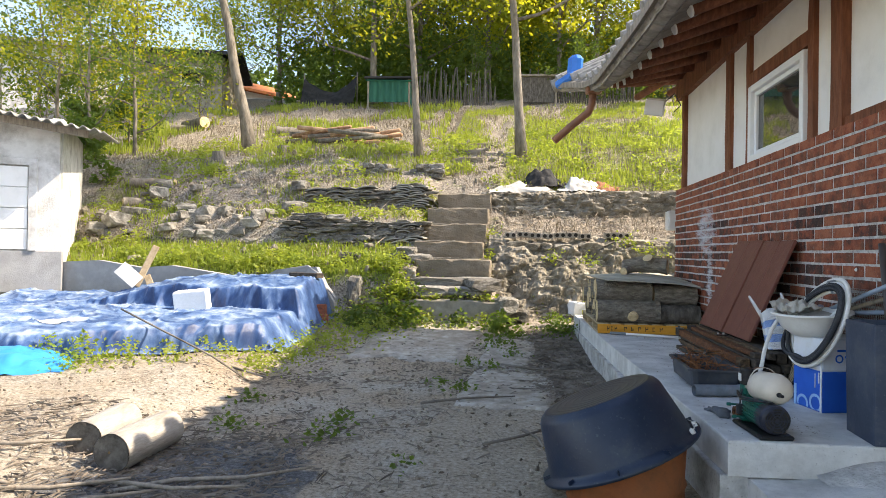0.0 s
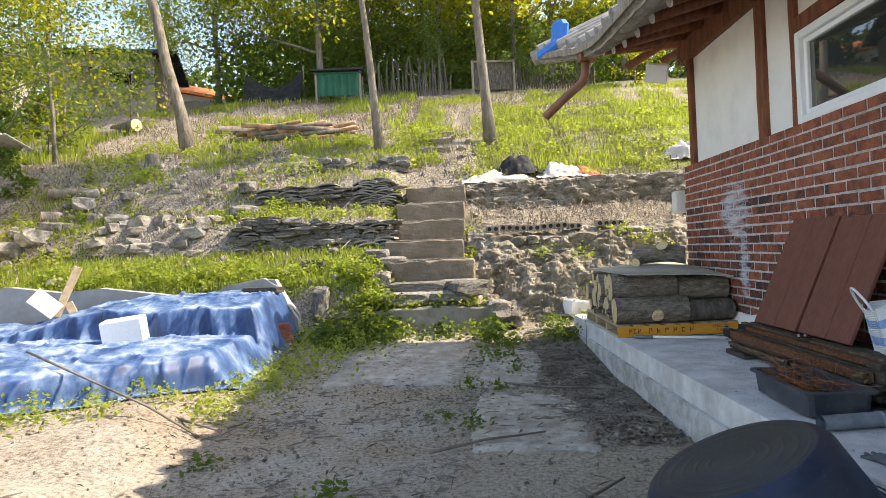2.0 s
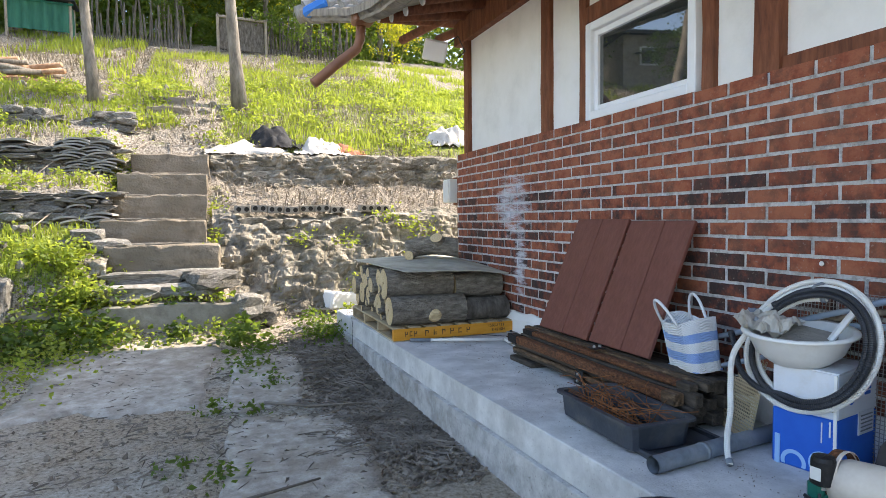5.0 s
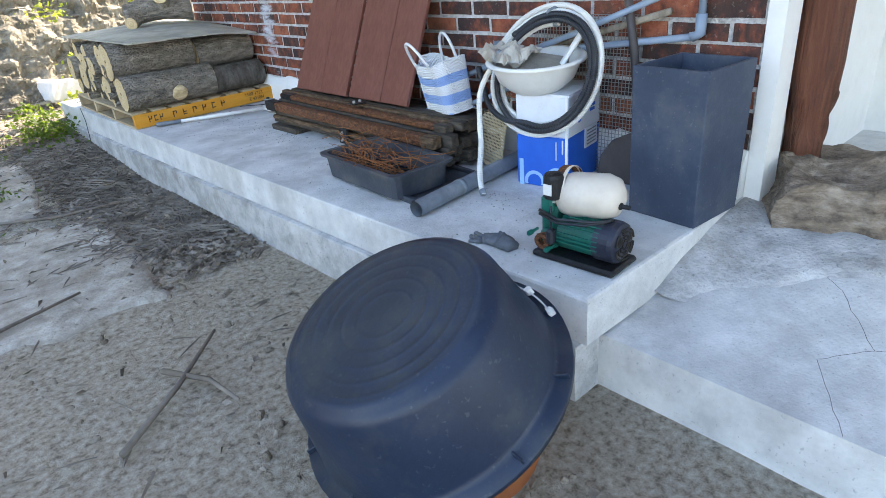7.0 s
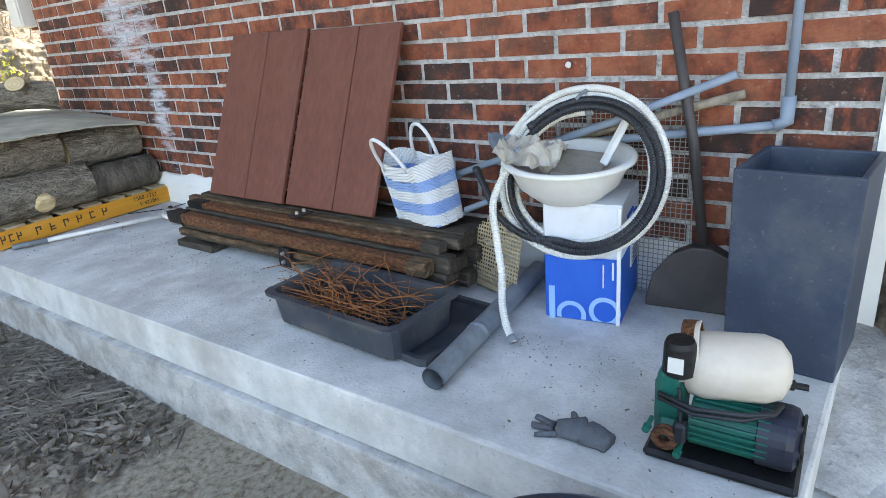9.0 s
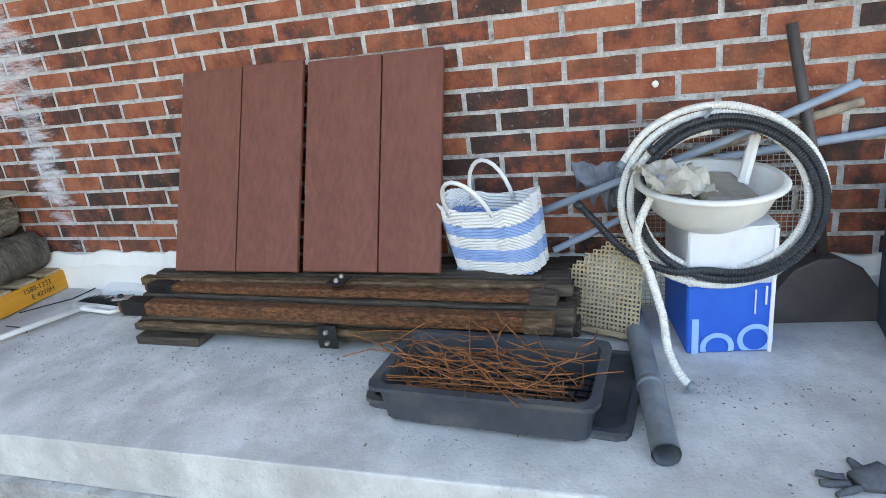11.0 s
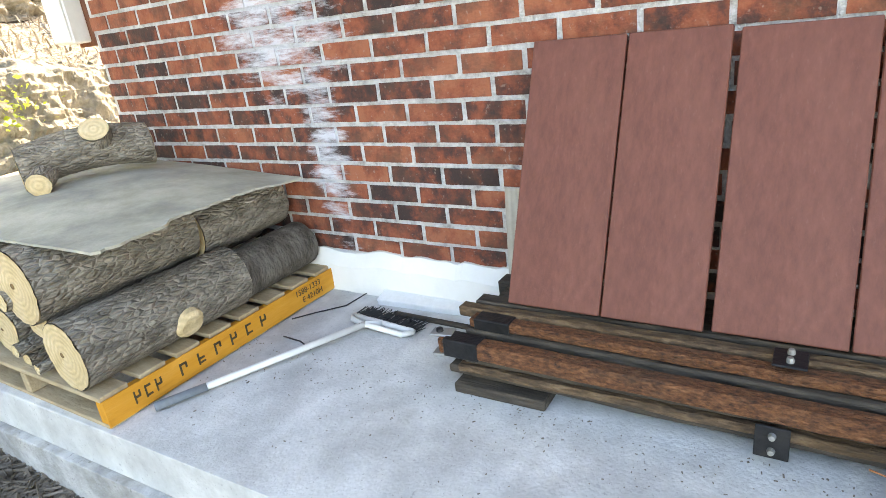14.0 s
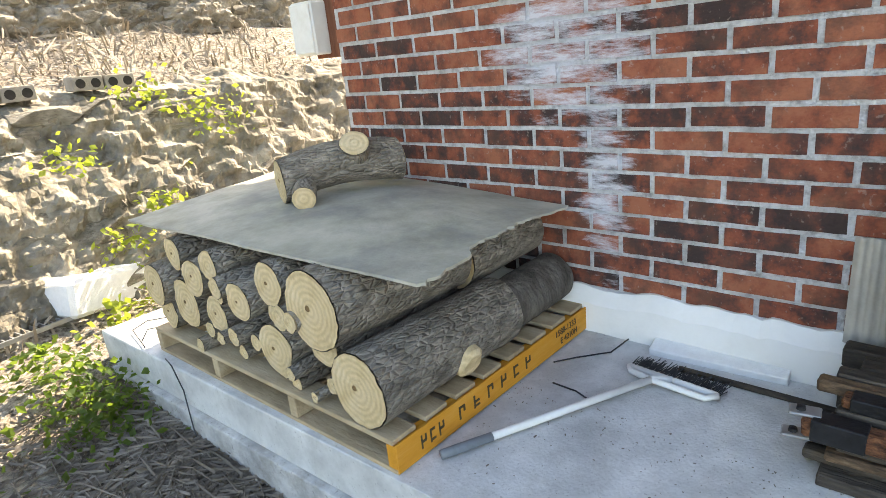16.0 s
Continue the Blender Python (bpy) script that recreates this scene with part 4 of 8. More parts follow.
# plastic trays
def open_tray(name, loc, lx, ly, h, flare, lip, mat, label, rz=0):
    t = thing(name, loc, (0, 0, rz), label, "tray")
    bm = bmesh.new()
    hx, hy = lx / 2, ly / 2

    def ring(sx, sy, z):
        out = []
        c = 0.035
        for ax, ay in ((1, 1), (-1, 1), (-1, -1), (1, -1)):
            pts = [(ax * sx, ay * (sy - c)), (ax * (sx - 0.3 * c), ay * (sy - 0.3 * c)), (ax * (sx - c), ay * sy)]
            out += pts if ax * ay > 0 else pts[::-1]
        return [bm.verts.new((x, y, z)) for x, y in out]
    rings = [ring(hx - flare, hy - flare, 0), ring(hx - lip, hy - lip, h - 0.012), ring(hx, hy, h - 0.012), ring(hx, hy, h),
             ring(hx - lip - 0.006, hy - lip - 0.006, h), ring(hx - flare - 0.008, hy - flare - 0.008, 0.008)]
    bm.faces.new(rings[0][::-1])
    for a, b in zip(rings, rings[1:]):
        for k in range(12):
            bm.faces.new((a[k], a[(k + 1) % 12], b[(k + 1) % 12], b[k]))
    bm.faces.new(rings[-1])
    part("shell", bm, mat, t)
    return t


open_tray("mesh_tray", (2.34, 4.05, PLAT), 0.42, 0.78, 0.03, 0.004, 0.014, M_TRAY, "shallow black plastic mesh tray under a deeper tray", -4)
tray = open_tray("plastic_tray", (2.235, 4.062, PLAT + 0.015), 0.355, 0.64, 0.118, 0.03, 0.02, M_TRAY, "dusty dark plastic tray full of rusty wire on the platform", -2)
bm = bmesh.new()
for k in range(9):
    add_box(bm, (0.004, 0.54, 0.004), pose(-0.13 + k * 0.0325, 0, 0.012))
for k in range(16):
    add_box(bm, (0.28, 0.004, 0.004), pose(0, -0.26 + k * 0.0345, 0.014))
part("grating", bm, M_BLACKIRON, tray)
rnd = random.Random(5)
wires = thing("wire_tangle", (2.235, 4.08, PLAT + 0.03), (0, 0, 0), "tangle of rusty orange wire lying in the tray", "wire")
for k in range(64):
    a = Vector((rnd.uniform(-0.12, 0.12), rnd.uniform(-0.25, 0.25), rnd.uniform(0.02, 0.16)))
    ang = rnd.choice((rnd.gauss(1.5, 0.3), rnd.gauss(1.5, 0.3), rnd.gauss(0.5, 0.5)))
    ln = rnd.uniform(0.14, 0.5)
    d = Vector((math.cos(ang), math.sin(ang), rnd.uniform(-0.2, 0.35)))
    kink = Vector((rnd.gauss(0, 0.03), rnd.gauss(0, 0.03), rnd.gauss(0, 0.03)))
    pts = [a + d * ln * (u - 0.5) + kink * (1 - abs(2 * u - 1)) + Vector((rnd.gauss(0, 0.005), rnd.gauss(0, 0.005), rnd.gauss(0, 0.005))) for u in (0, 0.17, 0.33, 0.5, 0.67, 0.83, 1)]
    for p in pts:
        p.z = max(0.005, min(p.z, 0.21))
        if p.z < 0.11:
            p.x = max(-0.13, min(0.13, p.x))
            p.y = max(-0.27, min(0.27, p.y))
    part("wire", tube(pts, rnd.uniform(0.0014, 0.0022), 5), M_WIRE, wires)
for k in range(14):
    yy = -0.24 + k * 0.036
    part("wire", tube([(-0.11 + 0.006 * k, yy, 0.006), (-0.105 + 0.006 * k, yy + 0.004, 0.125 - 0.004 * (k % 5))], 0.0018, 4), M_WIRE, wires)
for k in range(7):
    part("wire", tube([(-0.12, -0.25, 0.02 + 0.017 * k), (-0.115, 0.0, 0.022 + 0.016 * k), (-0.11, 0.26, 0.02 + 0.015 * k)], 0.0017, 4), M_WIRE, wires)
sw = thing("wire_end", (2.235, 4.08, PLAT + 0.03), (0, 0, 0), "long stray rusty wire reaching over the tray edge", "wire")
part("wire", tube([(0.0, 0.05, 0.10), (-0.03, 0.2, 0.13), (-0.05, 0.33, 0.155), (-0.06, 0.42, 0.13)], 0.002, 5), M_WIRE, sw)

# grey drain pipe
gp = thing("drain_pipe", (0, 0, 0), (0, 0, 0), "worn grey plastic drain pipe lying on the platform", "pipe")
a, b = Vector((2.035, 3.595, PLAT + 0.036)), Vector((2.86, 3.705, PLAT + 0.036))
bm = bmesh.new()
add_tube(bm, [a, a + (b - a) * 0.32, b], [0.035, 0.035, 0.035], 18, False)
add_tube(bm, [a, b], [0.031, 0.031], 18, False)
part("pipe", bm, M_PVC, gp, smooth=True)
part("socket", tube([a + (b - a) * 0.33, a + (b - a) * 0.36], 0.0375, 18), M_PVC, gp, smooth=True)

# blue and white carton
carton = thing("paint_carton", (2.755, 3.435, PLAT), (0, 0, 11), "blue and white printed carton splashed with white paint", "carton")
L, W, H = 0.31, 0.25, 0.405
part("body", box((L, W, H * 0.56), pose(0, 0, H * 0.28), 0.006), M_BOXBLUE, carton, "bright blue lower half")
part("upper", box((L, W, H * 0.44), pose(0, 0, H * 0.78), 0.006), M_BOXWHITE, carton, "white upper half")
for s in (-1, 1):
    part("flap", box((0.15, W, 0.004), pose(s * 0.076, 0, H + 0.004, 0, s * 3, 0)), M_BOXWHITE, carton)


def ring_mark(r, w, n=20):
    bm = bmesh.new()
    a = [bm.verts.new((0, r * math.cos(2 * math.pi * k / n), r * math.sin(2 * math.pi * k / n))) for k in range(n)]
    b = [bm.verts.new((0, (r - w) * math.cos(2 * math.pi * k / n), (r - w) * math.sin(2 * math.pi * k / n))) for k in range(n)]
    for k in range(n):
        bm.faces.new((a[k], a[(k + 1) % n], b[(k + 1) % n], b[k]))
    return bm


for yy, zz, r in ((-0.075, 0.045, 0.052), (0.035, 0.022, 0.05)):
    bm = ring_mark(r, 0.016, 32)
    bmesh.ops.bisect_plane(bm, geom=bm.verts[:] + bm.edges[:] + bm.faces[:], plane_co=(0, 0, -zz + 0.008), plane_no=(0, 0, -1), clear_outer=True)
    part("print_ring", bm, M_PALEBLUE, carton, at=pose(-L / 2 - 0.004, yy, zz))
for yy in (0.065, 0.03, -0.005):
    part("print_dot", ring_mark(0.010, 0.006), M_BOXBLUE, carton, at=pose(-L / 2 - 0.004, yy - 0.02, 0.265))
part("print_bar", box((0.004, 0.02, 0.12), pose(-L / 2 - 0.002, 0.10, 0.06)), M_PALEBLUE, carton)
for yy, zz, hh, ww in ((-0.10, 0.19, 0.06, 0.006), (-0.118, 0.20, 0.40, 0.012), (-0.07, 0.17, 0.08, 0.004)):
    part("paint_drip", box((0.005, ww, hh), pose(-L / 2 - 0.003, yy, min(zz, H - hh / 2)), 0.001), M_DRIP, carton)
bm = ring_mark(0.024, 0.009)
part("print_ring", bm, M_BOXBLUE, carton, at=pose(-0.06, -W / 2 - 0.004, 0.30, 0, 0, 90))
for k, (xx, zz, ww) in enumerate(((0.0, 0.31, 0.05), (0.07, 0.325, 0.05), (0.07, 0.305, 0.04), (-0.02, 0.345, 0.10))):
    part("print_line", box((ww, 0.004, 0.012), pose(xx, -W / 2 - 0.002, zz)), M_BOXBLUE, carton)
part("sticker", box((0.12, 0.004, 0.09), pose(0.06, -W / 2 - 0.002, 0.19)), M_BOXWHITE, carton, "white label with small print")
for k in range(5):
    part("print_line", box((0.09, 0.004, 0.004), pose(0.06, -W / 2 - 0.005, 0.16 + k * 0.015)), M_PVC, carton)

# white wash basin on the carton
basin = thing("wash_basin", (2.66, 3.475, PLAT + H + 0.006), (2, -4, 0), "white plastic wash basin set on the carton", "basin")
part("bowl", lathe([(0, 0), (0.10, 0), (0.115, 0.01), (0.16, 0.05), (0.188, 0.115), (0.193, 0.125), (0.207, 0.128), (0.207, 0.135), (0.186, 0.133), (0.155, 0.055), (0.11, 0.018), (0, 0.016)], 40),
     M_WHITEPL, basin, smooth=True)
part("rim", lathe([(0.196, 0.120), (0.210, 0.123), (0.212, 0.130), (0.206, 0.137), (0.192, 0.136)], 40), M_WHITEPL, basin, smooth=True)
rub = thing("brown_rag", (2.67, 3.45, PLAT + H + 0.08), (8, -10, 20), "dirty brown pad lying in the basin", "pad")
part("pad", roughen(box((0.20, 0.17, 0.04), pose(0, 0, 0.02), 0.008), 0.006, 12), M_OLDCONC, rub)
br = thing("scoop", (2.70, 3.38, PLAT + H + 0.10), (0, 38, -25), "white plastic scoop handle standing in the basin", "scoop")
part("handle", roughen(box((0.02, 0.035, 0.17), pose(0, 0, 0.085), 0.009), 0.002, 10), M_WHITEPL, br)


def crumpled(u, v):
    x, y = (u - 0.5) * 0.21, (v - 0.5) * 0.2
    z = 0.05 + 0.045 * noise.noise((x * 14, y * 14, 1.5)) + 0.03 * noise.noise((x * 35, y * 35, 4)) + 0.03 * (1 - (2 * u - 1) ** 2)
    return (x + 0.012 * noise.noise((y * 20, z * 9, 2)), y, z)


bag = thing("clear_bag", (2.60, 3.585, PLAT + H + 0.10), (10, 0, 15), "crumpled dusty clear plastic bag on the basin rim", "bag")
part("film", grid_sheet(18, 18, crumpled), M_CLEAR, bag)

# coiled corrugated hoses
def hose(pts, r, mat, name, label, pitch=0.0085):
    """Ribbed hose along a smooth line through the points."""
    pts = [Vector(p) for p in pts]
    line = []
    n = len(pts)
    for i in range(n - 1):
        p0, p1, p2, p3 = pts[max(i - 1, 0)], pts[i], pts[i + 1], pts[min(i + 2, n - 1)]
        for k in range(12):
            u = k / 12
            line.append(0.5 * ((2 * p1) + (p2 - p0) * u + (2 * p0 - 5 * p1 + 4 * p2 - p3) * u * u + (3 * p1 - p0 - 3 * p2 + p3) * u ** 3))
    line.append(pts[-1])
    dense, radii, run = [line[0]], [r], 0.0
    step = pitch / 2
    for a, b in zip(line, line[1:]):
        seg = (b - a).length
        while run + seg >= step:
            u = (step - run) / seg
            a = a + (b - a) * u
            seg = (b - a).length
            run = 0.0
            dense.append(a)
            radii.append(r * (0.88 if len(dense) % 2 else 1.03))
        run += seg
    t = thing(name, (0, 0, 0), (0, 0, 0), label, "hose")
    part("tube", tube(dense, radii, 9), mat, t)
    for q, r_ in ((dense[0], dense[5]), (dense[-1], dense[-6])):
        part("coupling", tube([q, r_], r * 1.2, 12), M_PVC if mat is M_WHITEPL else M_BLACKHOSE, t, smooth=True)
    return t


def loop_points(cx, cy, cz, ry, rz, turns, start, wob, lean=0.16):
    n = int(14 * turns)
    out = []
    for k in range(n + 1):
        a = start + 2 * math.pi * turns * k / n
        s = 1 + wob * math.sin(3.1 * k / 7) - 0.085 * (k / 14)
        y, z = ry * s * math.cos(a), rz * s * math.sin(a)
        out.append((cx + lean * z + 0.012 * math.sin(k * 0.9), cy + y, cz + z))
    return out


hose(loop_points(2.67, 3.455, 0.845, 0.295, 0.258, 3.2, 0.4, 0.045, 0.42), 0.0118, M_WHITEPL, "white_hose", "coiled white corrugated drain hose hung over the basin")
hose(loop_points(2.64, 3.435, 0.845, 0.262, 0.228, 1.67, 0.7, 0.05, 0.42) + [(2.56, 3.58, 0.665), (2.59, 3.70, 0.71), (2.66, 3.80, 0.79), (2.70, 3.86, 0.84)], 0.0125, M_BLACKHOSE, "black_hose",
     "coiled black corrugated hose hung over the basin")
hose([(2.58, 3.60, 0.95), (2.52, 3.67, 0.80), (2.46, 3.63, 0.68), (2.43, 3.60, 0.58), (2.40, 3.585, 0.49), (2.37, 3.555, 0.43), (2.345, 3.515, 0.395)], 0.0125, M_WHITEPL, "white_hose",
     "end of a white corrugated hose hanging to the platform")
cl = thing("hose_clip", (2.77, 3.47, 1.082), (0, 0, 0), "grey clip binding the coiled hoses", "clip")
part("band", tube([(-0.03, 0.012, 0.0), (-0.03, 0, 0.012), (0, -0.005, 0.02), (0.035, 0, 0.008)], 0.006, 6), M_PVC, cl)

# square slate planter
pl = thing("planter", (2.725, 2.815, PLAT), (0, 0, -4), "tall square slate-blue planter, empty, on the platform edge", "planter")
bm = bmesh.new()
hh, ob, ot, th = 0.555, 0.142, 0.150, 0.017
levels = [(ob, 0), (ot, hh), (ot - th, hh), (ot - th - 0.004, 0.12)]
rings = [[bm.verts.new((sx * r, sy * r * 0.98, z)) for sx, sy in ((1, 1), (-1, 1), (-1, -1), (1, -1))] for r, z in levels]
bm.faces.new(rings[0][::-1])
for a, b in zip(rings, rings[1:]):
    for k in range(4):
        bm.faces.new((a[k], a[(k + 1) % 4], b[(k + 1) % 4], b[k]))
bm.faces.new(rings[-1])
bmesh.ops.bevel(bm, geom=bm.edges[:], offset=0.004, segments=2, affect="EDGES", profile=0.5)
part("pot", bm, M_PLANTER, pl)
part("inner_floor", box((2 * (ot - th) - 0.004, 2 * (ot - th) - 0.012, 0.01), pose(0, 0, 0.13)), M_TRAY, pl)

# water pump
pump = thing("water_pump", (2.15, 2.855, PLAT), (0, 0, 4), "green electric water pump with a cream pressure tank", "pump")
pump.matrix_basis = pump.matrix_basis @ Matrix.Diagonal((1.08, 1.08, 1.06, 1))
bm = box((0.15, 0.29, 0.022), pose(0, 0, 0.011), 0.008)
part("base_plate", bm, M_BLACKIRON, pump)
along = pose(0, 0, 0, 90, 0, 0)
part("motor", lathe([(0, 0.085), (0.05, 0.085), (0.058, 0.078), (0.058, -0.07), (0, -0.07)], 28), M_TEAL, pump, "green finned motor housing", at=pose(0.0, -0.01, 0.085) @ along)
for k in range(17):
    a = radians(-10 + k * 200 / 16)
    bm = bmesh.new()
    add_box(bm, (0.0035, 0.14, 0.012), pose(0.062 * math.cos(a), 0, 0.062 * math.sin(a), 0, -math.degrees(a) + 90, 0))
    part("cooling_fin", bm, M_TEAL, pump, at=pose(0, -0.015, 0.085))
part("fan_cover", lathe([(0, 0.034), (0.045, 0.034), (0.062, 0.024), (0.066, 0.01), (0.066, -0.04), (0.058, -0.042), (0, -0.042)], 28), M_NAVY, pump, "dark blue fan cover with a slotted grille",
     at=pose(0, -0.105, 0.087) @ along)
# Arcs on the closed cover; the shade inside its slots is their colour.
for rr in (0.014, 0.026, 0.038, 0.050):
    for k in range(6):
        a0, a1 = radians(k * 60 + 8), radians(k * 60 + 52)
        pts = [(rr * math.cos(a0 + (a1 - a0) * u / 4), -0.1405, rr * math.sin(a0 + (a1 - a0) * u / 4)) for u in range(5)]
        part("grille_slot", tube(pts, 0.0035, 5), M_NEARBLACK, pump, at=pose(0, 0, 0.087))
bm = box((0.075, 0.06, 0.16), pose(0, 0.105, 0.10), 0.012)
add_box(bm, (0.09, 0.045, 0.06), pose(-0.005, 0.105, 0.175), 0.01)
add_box(bm, (0.05, 0.05, 0.07), pose(-0.035, 0.10, 0.06), 0.012)
part("pump_head", bm, M_TEAL, pump, "green cast pump head")
part("outlet_flange", lathe([(0.012, 0), (0.026, 0), (0.026, 0.02), (0.012, 0.02), (0.012, 0)], 16), M_RUST, pump, at=pose(-0.062, 0.10, 0.065, 0, -90, 0))
for dy, dz in ((0.032, 0.028), (-0.03, -0.015)):
    part("flange_bolt", lathe([(0, 0.03), (0.008, 0.028), (0.009, 0.012), (0.005, 0.01), (0.005, -0.02)], 8), M_TEAL, pump, at=pose(-0.075, 0.10 + dy, 0.065 + dz, 0, -90, 0))
part("switch_housing", lathe([(0, 0.075), (0.027, 0.073), (0.031, 0.062), (0.033, 0.0), (0.028, -0.005), (0, -0.005)], 24), M_BLACKIRON, pump, "black pressure switch cover", at=pose(-0.03, 0.088, 0.205))
part("switch_label", box((0.002, 0.03, 0.035), pose(-0.0635, 0.088, 0.235)), M_WHITEPL, pump)
part("switch_nut", lathe([(0.014, 0), (0.014, 0.02)], 6), M_GALV, pump, at=pose(-0.03, 0.088, 0.185))
part("tank", lathe([(0, 0.105), (0.03, 0.102), (0.058, 0.085), (0.07, 0.055), (0.071, -0.055), (0.062, -0.085), (0.035, -0.10), (0, -0.105)], 32), M_CREAM, pump, "cream painted steel pressure tank, rust at its seam",
     smooth=True, at=pose(0.03, -0.005, 0.205) @ pose(0, 0, 0, 84, 0, 6))
part("tank_seam", lathe([(0.0715, 0.006), (0.0745, 0.004), (0.0745, -0.004), (0.0715, -0.006)], 32), M_CREAM, pump, at=pose(0.035, 0.062, 0.212) @ pose(0, 0, 0, 84, 0, 6))
part("rust_patch", lathe([(0.0722, 0.012), (0.0726, 0.0), (0.0722, -0.020)], 32), M_RUST, pump, "rust at the tank seam", smooth=True, at=pose(0.035, 0.072, 0.213) @ pose(0, 0, 0, 84, 0, 6))
part("tank_valve", lathe([(0, 0.03), (0.007, 0.03), (0.007, 0.008), (0.011, 0.006), (0.011, 0)], 10), M_BLACKIRON, pump, at=pose(0.02, -0.108, 0.196) @ pose(0, 0, 0, 92, 0, 6))
for off in (0, 0.012):
    part("power_cable", tube([(-0.06, 0.12, 0.15 + off), (-0.072, 0.05, 0.138 + off), (-0.07, -0.04, 0.15 + off), (-0.04, -0.09, 0.16), (0.0, -0.10, 0.157)], 0.005, 6), M_BLACKHOSE, pump, smooth=True)
part("cable_drop", tube([(-0.055, 0.08, 0.18), (-0.065, 0.075, 0.14), (-0.068, 0.072, 0.10)], 0.004, 6), M_BLACKHOSE, pump)
part("plug", box((0.03, 0.025, 0.05), pose(-0.068, 0.072, 0.085), 0.006), M_BLACKHOSE, pump)

# work gloves
def glove(loc, rz, seed):
    t = thing("work_glove", loc, (0, 0, rz), "crumpled grey knitted work glove lying on the concrete", "glove", "work gloves")
    bm = bmesh.new()
    for a, b, r0, r1 in (((0, 0, 0.018), (0.07, 0.005, 0.02), 0.03, 0.038), ((0.07, 0, 0.018), (0.13, -0.03, 0.016), 0.036, 0.03), ((-0.01, 0.02, 0.014), (-0.06, 0.035, 0.01), 0.012, 0.008),
                         ((-0.01, 0.0, 0.014), (-0.065, 0.005, 0.011), 0.012, 0.009), ((0.0, -0.02, 0.014), (-0.05, -0.03, 0.01), 0.012, 0.008), ((0.04, 0.03, 0.014), (0.03, 0.07, 0.012), 0.012, 0.009)):
        pts = [mix_point(a, b, u / 4) for u in range(5)]
        add_tube(bm, pts, [r0 + (r1 - r0) * u / 4 for u in range(5)], 10)
    for v in bm.verts:
        v.co.z = max(0.001, v.co.z * 0.75)
    roughen(bm, 0.008, 26, seed)
    for v in bm.verts:
        v.co.z = max(0.001, v.co.z)
    part("glove", bm, M_GLOVE, t, smooth=True)


glove((2.04, 3.21, PLAT), -75, 1)
scr = thing("white_stub", (2.10, 3.13, PLAT), (0, 0, 30), "small white plastic stub on the concrete", "stub")
part("stub", box((0.012, 0.03, 0.010), pose(0, 0, 0.005), 0.003), M_WHITEPL, scr)

# woven basket
bk = thing("woven_basket", (2.745, 4.135, 0.612), (-4, -8, -16), "blue and white woven plastic basket with two handles", "basket")
WEAVE = [("white_band", 0.0, 0.045, M_WEAVEW), ("blue_band", 0.045, 0.09, M_WEAVEB), ("white_band", 0.09, 0.135, M_WEAVEW), ("blue_band", 0.135, 0.175, M_WEAVEB), ("white_band", 0.175, 0.235, M_WEAVEW)]


def basket_band(z0, z1):
    bm = bmesh.new()
    rows = max(3, round((z1 - z0) / 0.006))
    n = 120
    prev = None
    for j in range(rows + 1):
        z = z0 + (z1 - z0) * j / rows
        g = 1 + 0.45 * z
        ring = []
        for k in range(n):
            a = 2 * math.pi * k / n
            c, s = math.cos(a), math.sin(a)
            x = 0.075 * g * math.copysign(abs(c) ** 0.5, c)
            y = 0.165 * g * math.copysign(abs(s) ** 0.42, s)
            w = 0.0028 * (1 if (k // 2 + j) % 2 else -1)
            l = math.hypot(x, y)
            ring.append(bm.verts.new((x + w * x / l, y + w * y / l, z + 0.03 * (y / 0.17) ** 2 * (z / 0.235))))
        if prev:
            for k in range(n):
                bm.faces.new((prev[k], prev[(k + 1) % n], ring[(k + 1) % n], ring[k]))
        prev = ring
    return bm


for nm, z0, z1, mat in WEAVE:
    part(nm, basket_band(z0, z1), mat, bk)
part("bottom", box((0.14, 0.31, 0.006), pose(0, 0, 0.003), 0.002), M_WEAVEB, bk)
for s in (-1, 1):
    pts = []
    for k in range(13):
        a = math.pi * k / 12
        pts.append((s * 0.075 - 0.10 * math.sin(a) * (0.6 if s < 0 else 0.1), 0.03 + 0.085 * math.cos(a), 0.215 + 0.15 * math.sin(a)))
    part("handle", tube(pts, 0.0075, 8), M_WEAVEW, bk, "white wrapped handle", smooth=True)

# punched beige sheet
rt = thing("punched_panel", (2.66, 3.80, 0.392), (0, 12, -18), "beige punched plastic panel wedged beside the beams", "panel")
bm = bmesh.new()
pw, ph, n, m = 0.27, 0.36, 19, 24
for i in range(n):
    for j in range(m):
        y0, y1 = -pw / 2 + pw * i / n, -pw / 2 + pw * (i + 1) / n
        z0, z1 = ph * j / m, ph * (j + 1) / m
        cy, cz = (y0 + y1) / 2, (z0 + z1) / 2
        if cz > ph * (0.98 - 0.45 * (i / n) ** 1.5 - 0.05 * noise.noise((i * 0.8, 0, 0))):
            continue
        o = [bm.verts.new((0, y, z)) for y, z in ((y0, z0), (y1, z0), (y1, z1), (y0, z1))]
        q = [bm.verts.new((0, cy + (y - cy) * 0.5, cz + (z - cz) * 0.5)) for y, z in ((y0, z0), (y1, z0), (y1, z1), (y0, z1))]
        for k in range(4):
            bm.faces.new((o[k], o[(k + 1) % 4], q[(k + 1) % 4], q[k]))
bmesh.ops.remove_doubles(bm, verts=bm.verts[:], dist=0.0004)
part("sheet", bm, M_RATTAN, rt)
part("edge_strip", box((0.018, pw, 0.02), pose(-0.004, 0, 0.01), 0.003), M_PALLET, rt)

